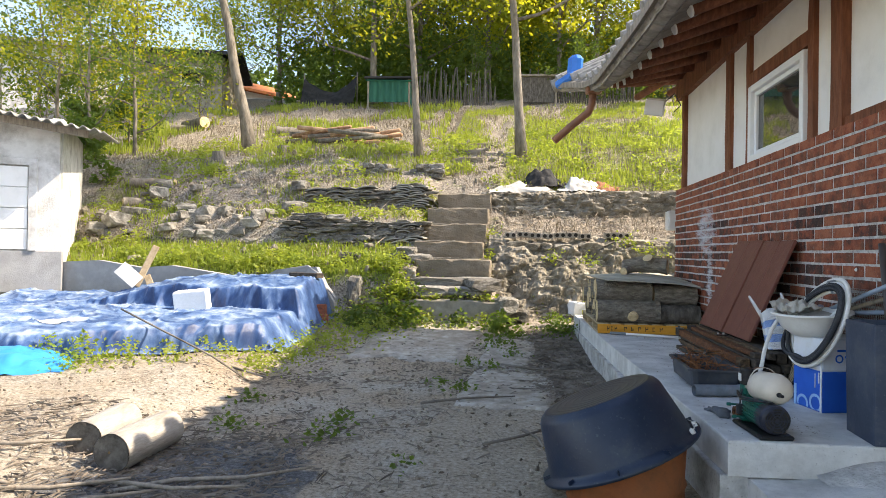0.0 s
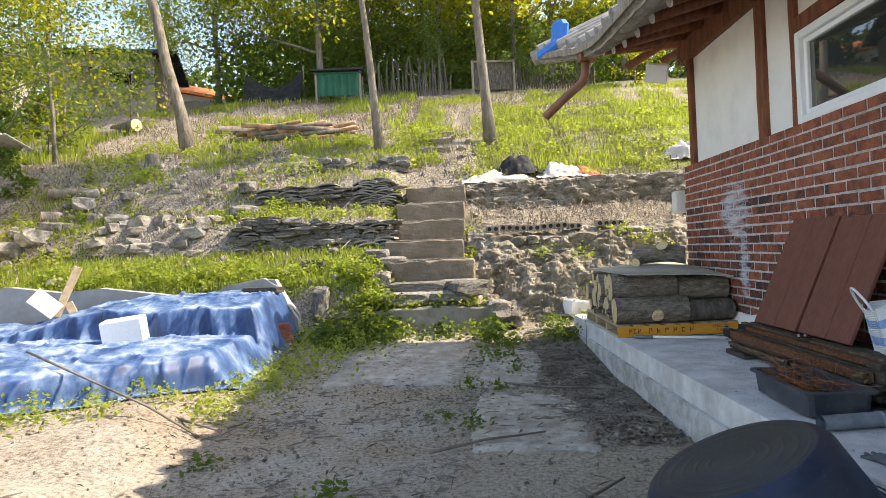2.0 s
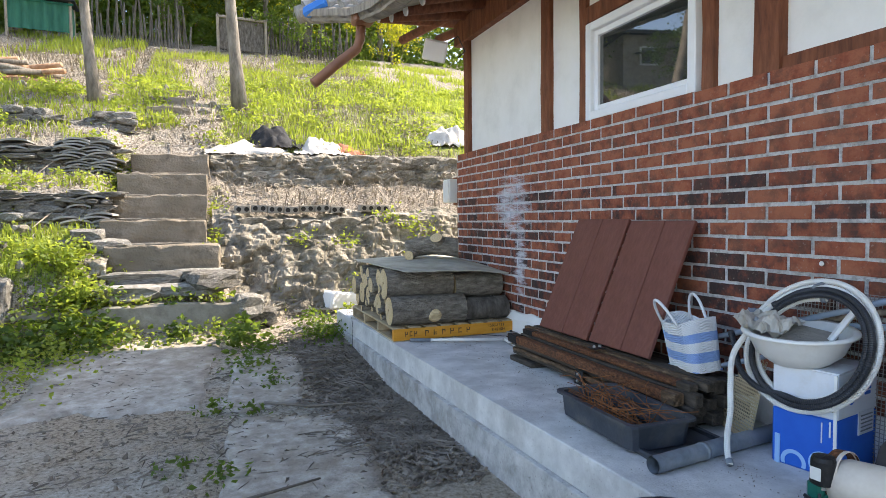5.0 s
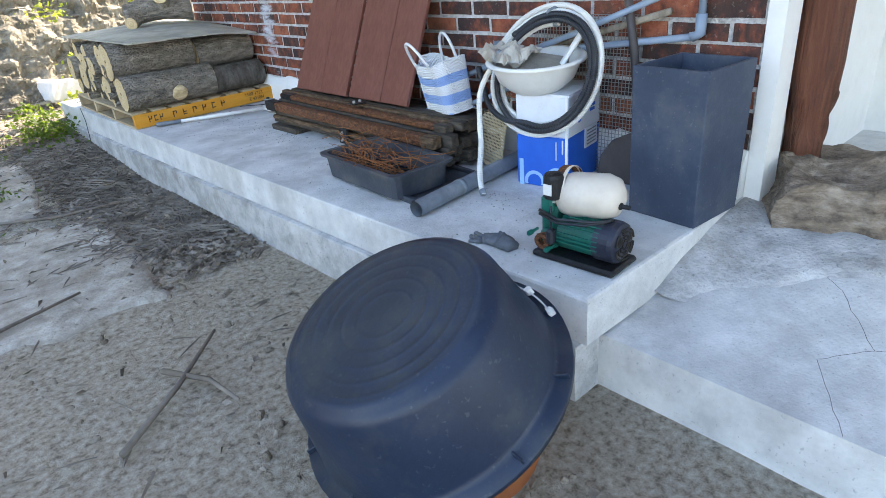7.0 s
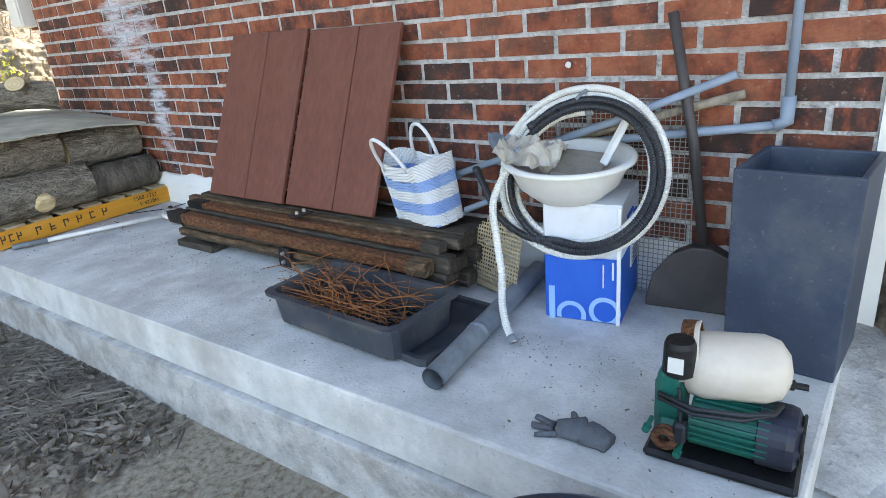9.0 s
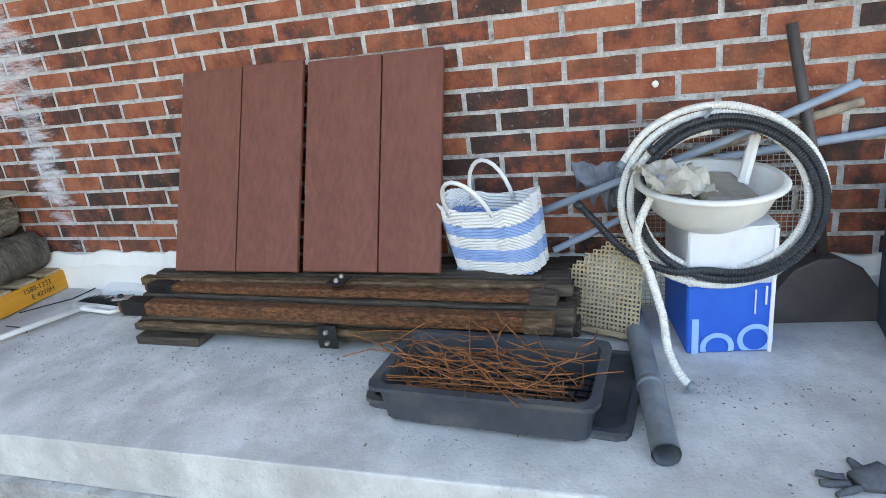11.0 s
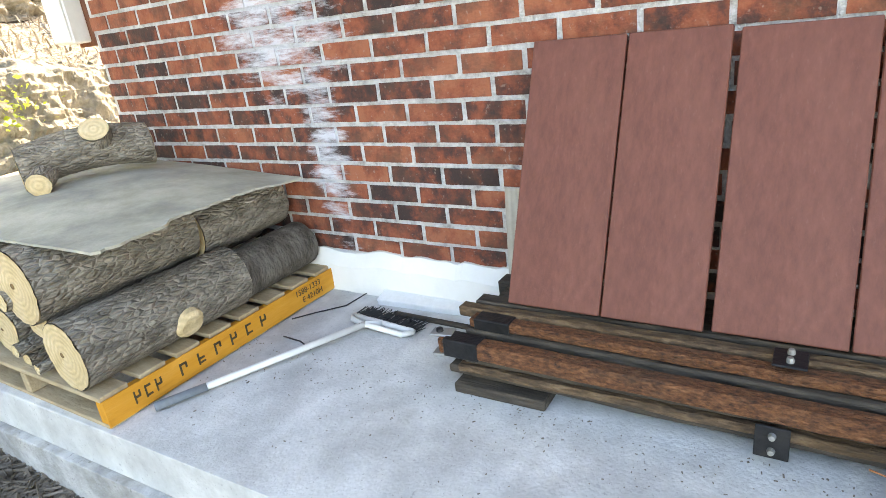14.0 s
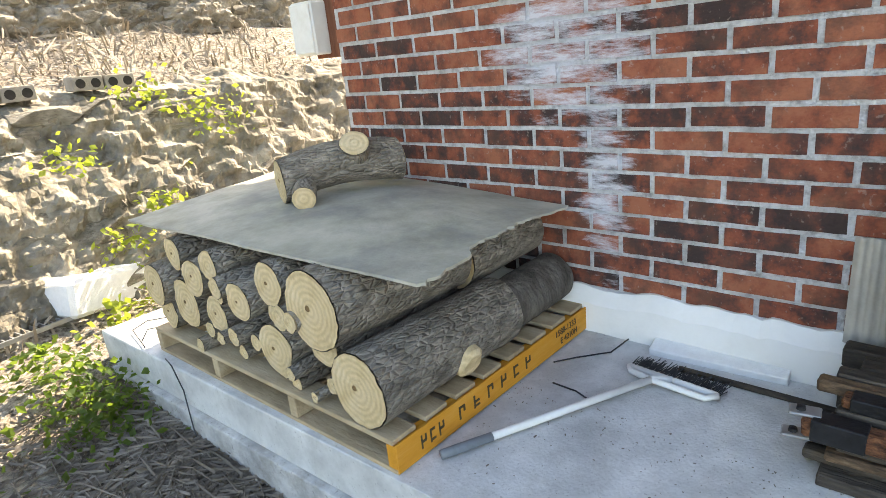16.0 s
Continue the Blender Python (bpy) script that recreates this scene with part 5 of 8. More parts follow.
# wire mesh panel against the wall
wm = thing("wire_mesh_panel", (2.90, 3.43, PLAT), (0, 3, 0), "galvanised wire mesh panel leaning on the wall", "mesh")
bm = bmesh.new()
for k in range(33):
    add_box(bm, (0.0022, 0.0022, 0.68), pose(0, -0.27 + k * 0.017, 0.34))
for k in range(41):
    add_box(bm, (0.0022, 0.545, 0.0022), pose(0, 0, k * 0.017))
part("mesh", bm, M_GALV, wm)

# dustpan with a long handle
dpan = thing("dustpan", (2.83, 3.10, PLAT), (0, 0, 8), "long-handled dark brown dustpan standing by the wall", "dustpan")
bm = bmesh.new()
prof = [(-0.17, 0.0), (-0.17, 0.03), (-0.15, 0.12), (-0.10, 0.19), (-0.03, 0.225), (0.03, 0.225), (0.10, 0.19), (0.15, 0.12), (0.17, 0.03), (0.17, 0.0)]
f = [bm.verts.new((0.0, y, z)) for y, z in prof]
b = [bm.verts.new((0.085, y * 0.86, z * 0.97)) for y, z in prof]
bm.faces.new(f[::-1])
bm.faces.new(b)
n = len(prof)
for k in range(n):
    bm.faces.new((f[k], f[(k + 1) % n], b[(k + 1) % n], b[k]))
bmesh.ops.bevel(bm, geom=bm.edges[:], offset=0.006, segments=2, affect="EDGES", profile=0.5)
part("pan", bm, M_DUST, dpan)
part("shaft", tube([(0.05, 0.0, 0.21), (0.07, 0.05, 0.55), (0.09, 0.13, 0.94)], 0.017, 10), M_DUST, dpan, smooth=True)

# loose grey-blue water pipes on the wall
wp = thing("water_pipe", (0, 0, 0), (0, 0, 0), "grey-blue plastic water pipe with an elbow on the wall", "pipe")
part("riser", tube([(2.945, 2.915, 1.00), (2.945, 2.912, 2.0)], 0.014, 10), M_PIPEBLUE, wp, smooth=True)
part("elbow", tube([(2.945, 2.915, 1.06), (2.945, 2.915, 0.99), (2.94, 2.945, 0.975)], 0.021, 10), M_PIPEBLUE, wp, smooth=True)
part("branch", tube([(2.94, 2.93, 0.978), (2.90, 3.40, 0.925), (2.88, 3.55, 0.91)], 0.014, 10), M_PIPEBLUE, wp, smooth=True)
for pts, r, mat, lab in (([(2.90, 3.05, 1.13), (2.84, 3.40, 0.995), (2.76, 4.0, 0.79)], 0.013, M_PIPEBLUE, "loose grey-blue pipe leaning across the wall"),
                         ([(2.93, 3.03, 1.07), (2.90, 3.4, 0.97), (2.86, 3.8, 0.85)], 0.014, M_GREYTIMBER, "weathered round stick leaning across the wall"),
                         ([(2.86, 3.50, 0.84), (2.80, 3.75, 0.74), (2.74, 3.95, 0.66)], 0.012, M_PIPEBLUE, "loose grey-blue pipe leaning across the wall")):
    t = thing("loose_pipe", (0, 0, 0), (0, 0, 0), lab, "pipe", "loose pipes")
    part("rod", tube(pts, r, 10), mat, t, smooth=True)
cloth = thing("grey_cloth", (2.90, 3.80, 0.85), (0, 0, 0), "grey-blue work cloth hung over the pipes", "cloth")
def draped(u, v):
    hang = abs(u - 0.42)
    y = (v - 0.5) * (0.20 - 0.10 * hang) + 0.03 * noise.noise((u * 3, v * 2, 7)) - 0.05 * u
    x = -0.07 * math.sin(math.pi * u) + 0.035 * noise.noise((u * 3, v * 9, 3)) * (0.3 + 2 * hang) + 0.012 * noise.noise((u * 9, v * 16, 5))
    return (x, y, 0.09 - 0.30 * hang * (1 + 0.5 * noise.noise((v * 4, 1, 2))) + 0.022 * noise.noise((u * 6, v * 7, 9)))


part("cloth", grid_sheet(34, 30, draped), M_GREYCLOTH, cloth, smooth=True)

plug = thing("wall_plug", (2.968, 3.62, 1.165), (0, 0, 0), "old white plug in a brick of the wall", "plug")
part("plug", lathe([(0, 0.006), (0.009, 0.005), (0.012, 0.0)], 10), M_WHITEPL, plug, at=pose(0, 0, 0, 0, -90, 0))
# crumbs of soil and leaf on the concrete
rc = random.Random(77)
bm = bmesh.new()
for k in range(900):
    y = rc.uniform(2.8, 6.6)
    x = (2.45 - abs(rc.gauss(0, 0.10))) if k % 3 else rc.uniform(1.95, 2.45)
    s = rc.uniform(0.001, 0.003) * (1.6 if k % 13 == 0 else 1)
    add_box(bm, (s * rc.uniform(1, 3), s, s * 0.7), pose(x, y, PLAT + s * 0.3, rc.uniform(-20, 20), rc.uniform(-20, 20), rc.uniform(0, 180)))
part("floor_crumbs", bm, M_TWIG, label="crumbs of soil and dry leaf on the concrete", kind="stuff", category="debris")

# ---- loaded pallet ----
PX0, PX1, PY0, PY1, PTOP = 1.84, 2.94, 6.51, 8.03, 0.489
pal = thing("pallet", ((PX0 + PX1) / 2, PY0, PLAT), (0, 0, 0), "wooden pallet with an orange painted front bearer", "pallet")
plen, pdep, phgt = PX1 - PX0, PY1 - PY0, PTOP - PLAT
for k, yy in enumerate((0.02, pdep / 3, 2 * pdep / 3, pdep - 0.02)):
    part("bearer", box((plen, 0.04, phgt - 0.034), pose(0, yy, 0.016 + (phgt - 0.034) / 2), 0.003), M_ORANGE if k == 0 else M_PALLET, pal,
         "orange painted bearer with black stencilling" if k == 0 else "")
for k in range(8):
    w = 0.10
    xx = -plen / 2 + w / 2 + (plen - w) * k / 7
    part("deck_board", roughen(box((w, pdep - 0.01, 0.017), pose(xx, pdep / 2 + 0.005, phgt - 0.009), 0.002), 0.002, 8, k), M_PALLET, pal)
    if k in (0, 3, 4, 7):
        part("bottom_board", box((w, pdep, 0.015), pose(xx, pdep / 2, 0.0075), 0.002), M_PALLET, pal)
# front face above the bearer's ends
part("face_strip", box((plen + 0.002, 0.006, phgt - 0.018), pose(0, -0.003, 0.008 + (phgt - 0.018) / 2), 0.001), M_ORANGE, pal)
marks = [(-0.44, 0.028), (-0.40, 0.028), (-0.36, 0.028), (-0.26, 0.035), (-0.185, 0.035), (-0.11, 0.035), (-0.035, 0.035), (0.04, 0.035), (0.115, 0.035)]
for k, (mx_, mw) in enumerate(marks):
    bm = bmesh.new()
    add_box(bm, (mw * 0.2, 0.002, 0.046), pose(-mw * 0.35, 0, 0))
    add_box(bm, (mw * 0.7, 0.002, 0.008), pose(0.0, 0, 0.018 if k % 2 else 0.0))
    if k % 3 != 1:
        add_box(bm, (mw * 0.22, 0.002, 0.022), pose(mw * 0.3, 0, 0.010))
    if k % 3 == 1:
        add_box(bm, (mw * 0.8, 0.002, 0.007), pose(0, 0, -0.016))
    part("stencil_mark", bm, M_BLACKINK, pal, at=pose(mx_, -0.0075, 0.058))


def lettering(text, size, mat, parent, m):
    cu = bpy.data.curves.new("lettering", "FONT")
    cu.body, cu.size, cu.align_x, cu.extrude = text, size, "CENTER", 0.0008
    tmp = bpy.data.objects.new("tmp", cu)
    scene.collection.objects.link(tmp)
    me = bpy.data.meshes.new_from_object(tmp.evaluated_get(bpy.context.evaluated_depsgraph_get()))
    bpy.data.objects.remove(tmp)
    me.materials.clear()
    me.materials.append(mat)
    ob = new("lettering", me)
    ob.parent = parent
    ob.matrix_basis = m
    return ob


lettering("1588-1333", 0.036, M_BLACKINK, pal, pose(0.38, -0.0075, 0.066, 90, 0, 0))
lettering("E 4210H", 0.036, M_BLACKINK, pal, pose(0.40, -0.0075, 0.028, 90, 0, 0))


def log_mesh(length, r, seed, sides=22, cuts=10, taper=0.0, bend=0.0, wobble=0.05):
    """A log along x from 0, as separate bark and two end discs."""
    bm = bmesh.new()
    rings = []
    for i in range(cuts + 1):
        u = i / cuts
        ring = []
        for k in range(sides):
            a = 2 * math.pi * k / sides
            rr = r * (1 - taper * u) * (1 + wobble * noise.noise((math.cos(a) * 1.1, math.sin(a) * 1.1, u * length * 1.5 + seed)) +
                                        0.03 * noise.noise((math.cos(a) * 5, math.sin(a) * 5, u * length * 14 + seed)) + 0.03 * abs(noise.noise((math.cos(a) * 11, math.sin(a) * 11, u * length * 9 + seed))))
            ring.append(bm.verts.new((u * length, rr * math.cos(a), rr * math.sin(a) + bend * math.sin(math.pi * u))))
        rings.append(ring)
    for a, b in zip(rings, rings[1:]):
        for k in range(sides):
            bm.faces.new((a[k], a[(k + 1) % sides], b[(k + 1) % sides], b[k]))
    ends = []
    for ring, s in ((rings[0], -1), (rings[-1], 1)):
        e = bmesh.new()
        c = sum((v.co for v in ring), Vector()) / sides
        prev = None
        for q in (0.97, 0.8, 0.55, 0.3):
            cur = [e.verts.new(c + (v.co - c) * q + Vector((s * (0.002 + 0.004 * noise.noise((q * 9, k, seed))), 0, 0))) for k, v in enumerate(ring)]
            if prev:
                for k in range(sides):
                    e.faces.new((prev[k], prev[(k + 1) % sides], cur[(k + 1) % sides], cur[k]))
            prev = cur
        e.faces.new(prev if s > 0 else prev[::-1])
        ends.append(e)
    return bm, ends


def log(loc, rot, length, r, seed, label, group="", name="log", bark=None, cut=None, flat=0.0, heart=True, **kw):
    t = thing(name, loc, rot, label, "log", group)
    bm, ends = log_mesh(length, r, seed, **kw)
    if flat:
        for b_ in (bm, *ends):
            for v in b_.verts:
                v.co.z = max(v.co.z, -r * (1 - flat))
    part("bark", bm, bark or M_LOGBARK, t, smooth=True)
    for e in ends:
        part("cut_end", e, cut or M_CUT, t, "pale sawn end")
    if heart:
        part("heart", lathe([(0, 0.004), (r * 0.07, 0.003), (r * 0.09, 0)], 10), M_HEART, t, at=pose(-0.001, 0.1 * r, 0.05 * r, 0, -90, 0))
    return t


STACK = "firewood on the pallet"
front_log = log((1.845, 6.645, 0.489 + 0.122), (0, 0, -1), 0.66, 0.122, 1.0, "large grey-barked log on the front of the pallet", STACK, sides=44, cuts=44)
log((2.46, 6.65, 0.489 + 0.10), (0, 0, 1), 0.47, 0.10, 2.0, "dark rough-barked log on the front of the pallet", STACK, bark=M_BARK, sides=36, cuts=30)
log((1.85, 6.82, 0.825), (0, 0, -1), 0.60, 0.132, 3.0, "large grey-barked log in the upper row of the pile", STACK, sides=44, cuts=40)
log((2.475, 6.80, 0.785), (0, 0, 0), 0.46, 0.112, 4.0, "thick rough-barked log in the upper row", STACK, sides=40, cuts=30)
part("knot", roughen(lathe([(0, 0.022), (0.042, 0.020), (0.056, 0.008), (0.062, -0.03)], 18), 0.004, 30), M_CUT, front_log, "pale sawn knot", at=pose(0.37, -0.108, -0.045, 112, 0, 0))
SMALL = [(7.90, 0.716, 0.073), (7.61, 0.788, 0.064), (7.72, 0.655, 0.085), (7.37, 0.800, 0.034), (7.43, 0.745, 0.028), (7.48, 0.658, 0.060), (7.22, 0.775, 0.058), (7.07, 0.858, 0.064),
         (7.05, 0.745, 0.043), (6.92, 0.769, 0.029), (7.10, 0.611, 0.079), (6.82, 0.690, 0.055), (7.31, 0.620, 0.028), (7.22, 0.608, 0.028), (7.34, 0.534, 0.024), (6.98, 0.570, 0.02), (7.00, 0.514, 0.02), (6.81, 0.557, 0.024),
         (6.86, 0.52, 0.015), (7.90, 0.580, 0.058), (7.57, 0.571, 0.026), (7.41, 0.589, 0.022), (7.45, 0.86, 0.05), (7.75, 0.86, 0.055), (7.6, 0.515, 0.024)]
for k, (yy, zz, rr) in enumerate(SMALL):
    log((1.835 + 0.05 * math.sin(k * 2.1) ** 2, yy, max(zz, 0.489 + rr * 1.02)), (0, 0.6 * math.sin(k), 2.5 * math.sin(k * 1.3)), 0.98 if rr > 0.03 else 0.5, rr * 1.22, 10 + k * 1.7, "smaller round or split firewood log with a pale sawn end", STACK,
        sides=20, cuts=16, wobble=0.22, heart=rr > 0.05)

# fibre board laid over the pile, broken along one edge
cover = thing("cover_board", (0, 0, 0), (0, 0, 0), "grey fibre board laid over the firewood, one edge broken", "board")


def cover_fn(u, v):
    a = mix_point((1.88, 8.12, 0.955), (2.96, 8.30, 0.985), u)
    b = mix_point((1.915, 6.42, 0.955), (2.93, 6.50, 0.912), u)
    p = mix_point(a, b, v)
    lip = 0.02 * noise.noise((u * 7, 0.2, 0)) + 0.022 * noise.noise((u * 31, 0.9, 0)) - 0.07 * smooth_step(0.24, 0.34, u)
    y = p[1] - lip * smooth_step(0.6, 1.0, v)
    return (p[0], y, p[2] + 0.035 * math.sin(math.pi * u) * math.sin(math.pi * min(1, v * 1.05)) + 0.008 * noise.noise((u * 4, v * 4, 2)) - 0.02 * smooth_step(0.7, 1.0, u) * v)


bm = grid_sheet(44, 26, cover_fn)
r = bmesh.ops.extrude_face_region(bm, geom=list(bm.faces))
for v in r["geom"]:
    if isinstance(v, bmesh.types.BMVert):
        v.co.z += 0.009
part("sheet", bm, M_BOARD, cover, smooth=False)

# forked log on the board
fk = log((2.27, 7.505, 1.082), (0, -1, -22), 0.52, 0.09, 31, "forked grey-barked log lying on the fibre board", name="forked_log", taper=-0.05, bend=0.035)
bm, ends = log_mesh(0.19, 0.048, 40, 14, 5)
part("branch_stub", bm, M_LOGBARK, fk, smooth=True, at=pose(0.10, 0.0, -0.02, 0, 9, -108))
part("cut_end", ends[1], M_CUT, fk, "pale sawn end", at=pose(0.10, 0.0, -0.02, 0, 9, -108))
bm, ends = log_mesh(0.13, 0.062, 44, 16, 4)
part("branch_stub", bm, M_LOGBARK, fk, smooth=True, at=pose(0.33, 0.0, 0.02, 0, -46, -105))
part("cut_end", ends[1], M_CUT, fk, "pale sawn end", at=pose(0.33, 0.0, 0.02, 0, -46, -105))

# broom on the floor
brm = thing("broom", (0, 0, 0), (0, 0, 0), "white broom with a grey grip and dark bristles, lying down", "broom")
hp, jn = Vector((1.965, 6.455, PLAT + 0.018)), Vector((2.655, 6.11, PLAT + 0.03))
d = jn - hp
part("handle", tube([hp + d * 0.2, jn], 0.0125, 12), M_WHITEPL, brm, smooth=True)
part("grip", tube([hp, hp + d * 0.03, hp + d * 0.22], [0.015, 0.0155, 0.0145], 12), M_PVC, brm, "grey grip", smooth=True)
c0, c1 = Vector((2.715, 6.215, PLAT + 0.022)), Vector((2.68, 5.90, PLAT + 0.022))
bm = bmesh.new()
add_tube(bm, [c0, c0 + Vector((-0.03, -0.02, 0)), jn + Vector((0.0, 0, 0)), c1 + Vector((-0.035, 0.03, 0)), c1], 0.011, 8)
add_tube(bm, [c0, c1], 0.012, 8)
add_tube(bm, [jn, (c0 + c1) / 2], 0.014, 8)
part("head", bm, M_WHITEPL, brm, smooth=True)
bm = bmesh.new()
rnd = random.Random(9)
side = Vector((0.085, -0.012, 0))
for k in range(240):
    p = c0 + (c1 - c0) * (k / 239) + Vector((0, 0, rnd.uniform(-0.012, 0.012)))
    q = p + side * rnd.uniform(0.75, 1.05) + Vector((0, rnd.gauss(0, 0.012), rnd.uniform(-0.008, 0.004)))
    q.z = max(q.z, PLAT + 0.002)
    add_tube(bm, [p, q], 0.0016, 3)
part("bristles", bm, M_BRISTLE, brm, "dark bristles")

# white strip along the plaster foot
ws = thing("white_strip", (2.91, 5.98, PLAT), (0, 0, 0), "white plastic strip lying along the foot of the wall", "strip")
part("strip", box((0.075, 0.46, 0.035), pose(0, 0, 0.0175, 0, -12, 3), 0.003), M_FOAM, ws)
ds = thing("dark_rod", (2.80, 5.85, PLAT), (0, 0, 0), "thin dark rod lying beside the white strip", "rod")
part("rod", tube([(0, 0.22, 0.012), (-0.01, -0.30, 0.012)], 0.011, 8), M_DARKSTEEL, ds, smooth=True)
# clear corrugated offcut behind the boards
cp = thing("plastic_offcut", (2.935, 5.50, PLAT + 0.17), (0, 4, 0), "ribbed clear plastic offcut leaning behind the boards", "panel")
part("sheet", grid_sheet(24, 4, lambda u, v: (0.008 * math.cos(u * 38), -0.12 + 0.24 * u, 0.34 * v)), M_CLEAR, cp, smooth=True)
# electric box at the far corner
gb = thing("meter_box", (3.0, 8.07, 1.56), (0, 0, 0), "light grey electric box fixed at the house corner", "electric box")
part("case", box((0.10, 0.17, 0.26), pose(-0.02, 0.0, 0.13), 0.008), M_WHITEPL, gb)
part("lid", box((0.012, 0.16, 0.24), pose(-0.076, 0.0, 0.13), 0.004), M_WHITEPL, gb)
part("back_plate", box((0.05, 0.24, 0.3), pose(0.05, -0.08, 0.13), 0.003), M_TIMBER, gb)
# floodlight under the eave
fl = thing("floodlight", (2.66, 7.66, 3.10), (22, 12, -20), "white floodlight fixed under the eave", "floodlight")
part("case", box((0.24, 0.06, 0.21), pose(0, 0, 0), 0.012), M_WHITEPL, fl)
part("glass", box((0.21, 0.006, 0.18), pose(0, -0.034, 0)), M_WHITEFRAME, fl)
part("cable", tube([(0.08, 0.03, 0.04), (0.2, 0.05, 0.18), (0.3, 0.03, 0.05), (0.24, 0.0, -0.03)], 0.008, 6), M_BLACKHOSE, fl)
part("bracket", box((0.02, 0.14, 0.02), pose(0, 0.08, 0.05), 0.003), M_BLACKIRON, fl)
fb = thing("foam_box", (2.0, 9.3, 0.27), (0, 8, 22), "white foam box lying beyond the end of the platform", "box")
part("foam", box((0.62, 0.40, 0.22), pose(0, 0, 0.11), 0.025), M_FOAM, fb)
gr = thing("drain_grate", (1.62, 9.2, 0.30), (0, 0, 8), "steel drain grate at the foot of the bank", "grate")
for k in range(14):
    part("bar", box((0.008, 0.35, 0.02), pose(-0.26 + k * 0.04, 0, 0.02)), M_GALV, gr)
for s in (-0.17, 0.17):
    part("side_bar", box((0.56, 0.012, 0.025), pose(0, s, 0.02)), M_GALV, gr)

for pts in ([(1.80, 7.9, 0.385), (1.78, 7.8, 0.39), (1.772, 7.72, 0.30), (1.75, 7.66, 0.15), (1.74, 7.6, 0.02)], [(1.83, 8.2, 0.382), (1.9, 8.3, 0.385), (2.0, 8.22, 0.39), (2.05, 8.35, 0.382), (1.95, 8.42, 0.382), (1.85, 8.35, 0.39), (1.8, 8.1, 0.385)],
            [(2.96, 6.52, 0.44), (2.98, 6.42, 0.40), (2.93, 6.32, 0.381), (2.8, 6.33, 0.381), (2.7, 6.42, 0.381), (2.62, 6.47, 0.385)], [(2.5, 6.4, 0.381), (2.49, 6.3, 0.384), (2.46, 6.22, 0.381)]):
    t = thing("black_wire", (0, 0, 0), (0, 0, 0), "thin black wire trailing on the platform", "wire", "loose wires")
    part("strand", tube(pts, 0.003, 5), M_BLACKHOSE, t, smooth=True)

# ---- in the yard ----
# rusty drum with an upturned tub on it
M_DRUM = material("rusty_orange_drum", [(0.16, 0.05, 0.02), (0.30, 0.095, 0.03), (0.42, 0.15, 0.05)], 4, 8, 0.75, 0.2, 50, metal=0.1, stain=(0.10, 0.04, 0.02), stain_scale=4, stain_amount=0.6)
M_TUB = material("blue_black_tub", [(0.009, 0.017, 0.036), (0.016, 0.029, 0.056)], 3, 10, 0.38, 0.06, 60, stain=(0.05, 0.056, 0.058), stain_scale=5, stain_amount=0.5, specks=((0.10, 0.105, 0.11), 60, 0.3))
TC = Vector((1.47, 2.88, 0.0))
drum = thing("steel_drum", (TC.x + 0.03, TC.y, -0.02), (0, 0, 0), "rusty orange steel drum standing in the yard", "drum")
part("shell", lathe([(0, 0), (0.29, 0), (0.295, 0.01), (0.29, 0.02), (0.285, 0.12), (0.295, 0.135), (0.285, 0.15), (0.295, 0.36), (0.27, 0.36), (0.27, 0.03), (0, 0.03)], 40), M_DRUM, drum, smooth=True)


def leaf_cloud(points, size, rng, mat, flat=0.0, aspect=0.55, droop=0.0):
    """One mesh of small bent leaves at the given points."""
    n = len(points)
    pts = np.asarray(points, float)
    d = rng.normal(size=(n, 3))
    d[:, 2] = d[:, 2] * (1 - flat) - droop
    d /= np.linalg.norm(d, axis=1)[:, None]
    e = rng.normal(size=(n, 3))
    e -= (e * d).sum(1)[:, None] * d
    e /= np.linalg.norm(e, axis=1)[:, None]
    nrm = np.cross(d, e)
    s = size * rng.uniform(0.6, 1.35, n)[:, None]
    v = np.stack([pts, pts + d * s * 0.5 + e * s * aspect / 2 + nrm * s * 0.06, pts + d * s, pts + d * s * 0.5 - e * s * aspect / 2 + nrm * s * 0.06], 1).reshape(-1, 3)
    idx = np.arange(n)[:, None] * 4
    faces = np.concatenate([idx + np.array([[0, 1, 2]]), idx + np.array([[0, 2, 3]])], 0)
    me = bpy.data.meshes.new("leaves")
    me.from_pydata(v.tolist(), [], faces.tolist())
    me.materials.append(mat)
    return me


def blades(points, rng, height, width, mat, lean=0.35):
    n = len(points)
    pts = np.asarray(points, float)
    a = rng.uniform(0, 2 * np.pi, n)
    side = np.stack([np.cos(a), np.sin(a), np.zeros(n)], 1)
    fwd = np.stack([-np.sin(a), np.cos(a), np.zeros(n)], 1)
    h = (height * rng.uniform(0.45, 1.4, n))[:, None]
    w = (width * rng.uniform(0.7, 1.3, n))[:, None]
    up = np.array([[0, 0, 1.0]])
    ln = rng.uniform(0.1, 1.0, n)[:, None] * lean
    v = np.stack([pts - side * w / 2, pts + side * w / 2, pts + up * h * 0.6 + fwd * h * ln * 0.4 + side * w * 0.35, pts + up * h * 0.6 + fwd * h * ln * 0.4 - side * w * 0.35,
                  pts + up * h * (1 - 0.3 * ln) + fwd * h * ln], 1).reshape(-1, 3)
    idx = np.arange(n)[:, None] * 5
    faces = (idx + np.array([[0, 1, 2, 3]])).tolist() + (idx + np.array([[3, 2, 4]])).tolist()
    me = bpy.data.meshes.new("blades")
    me.from_pydata(v.tolist(), [], faces)
    me.materials.append(mat)
    return me


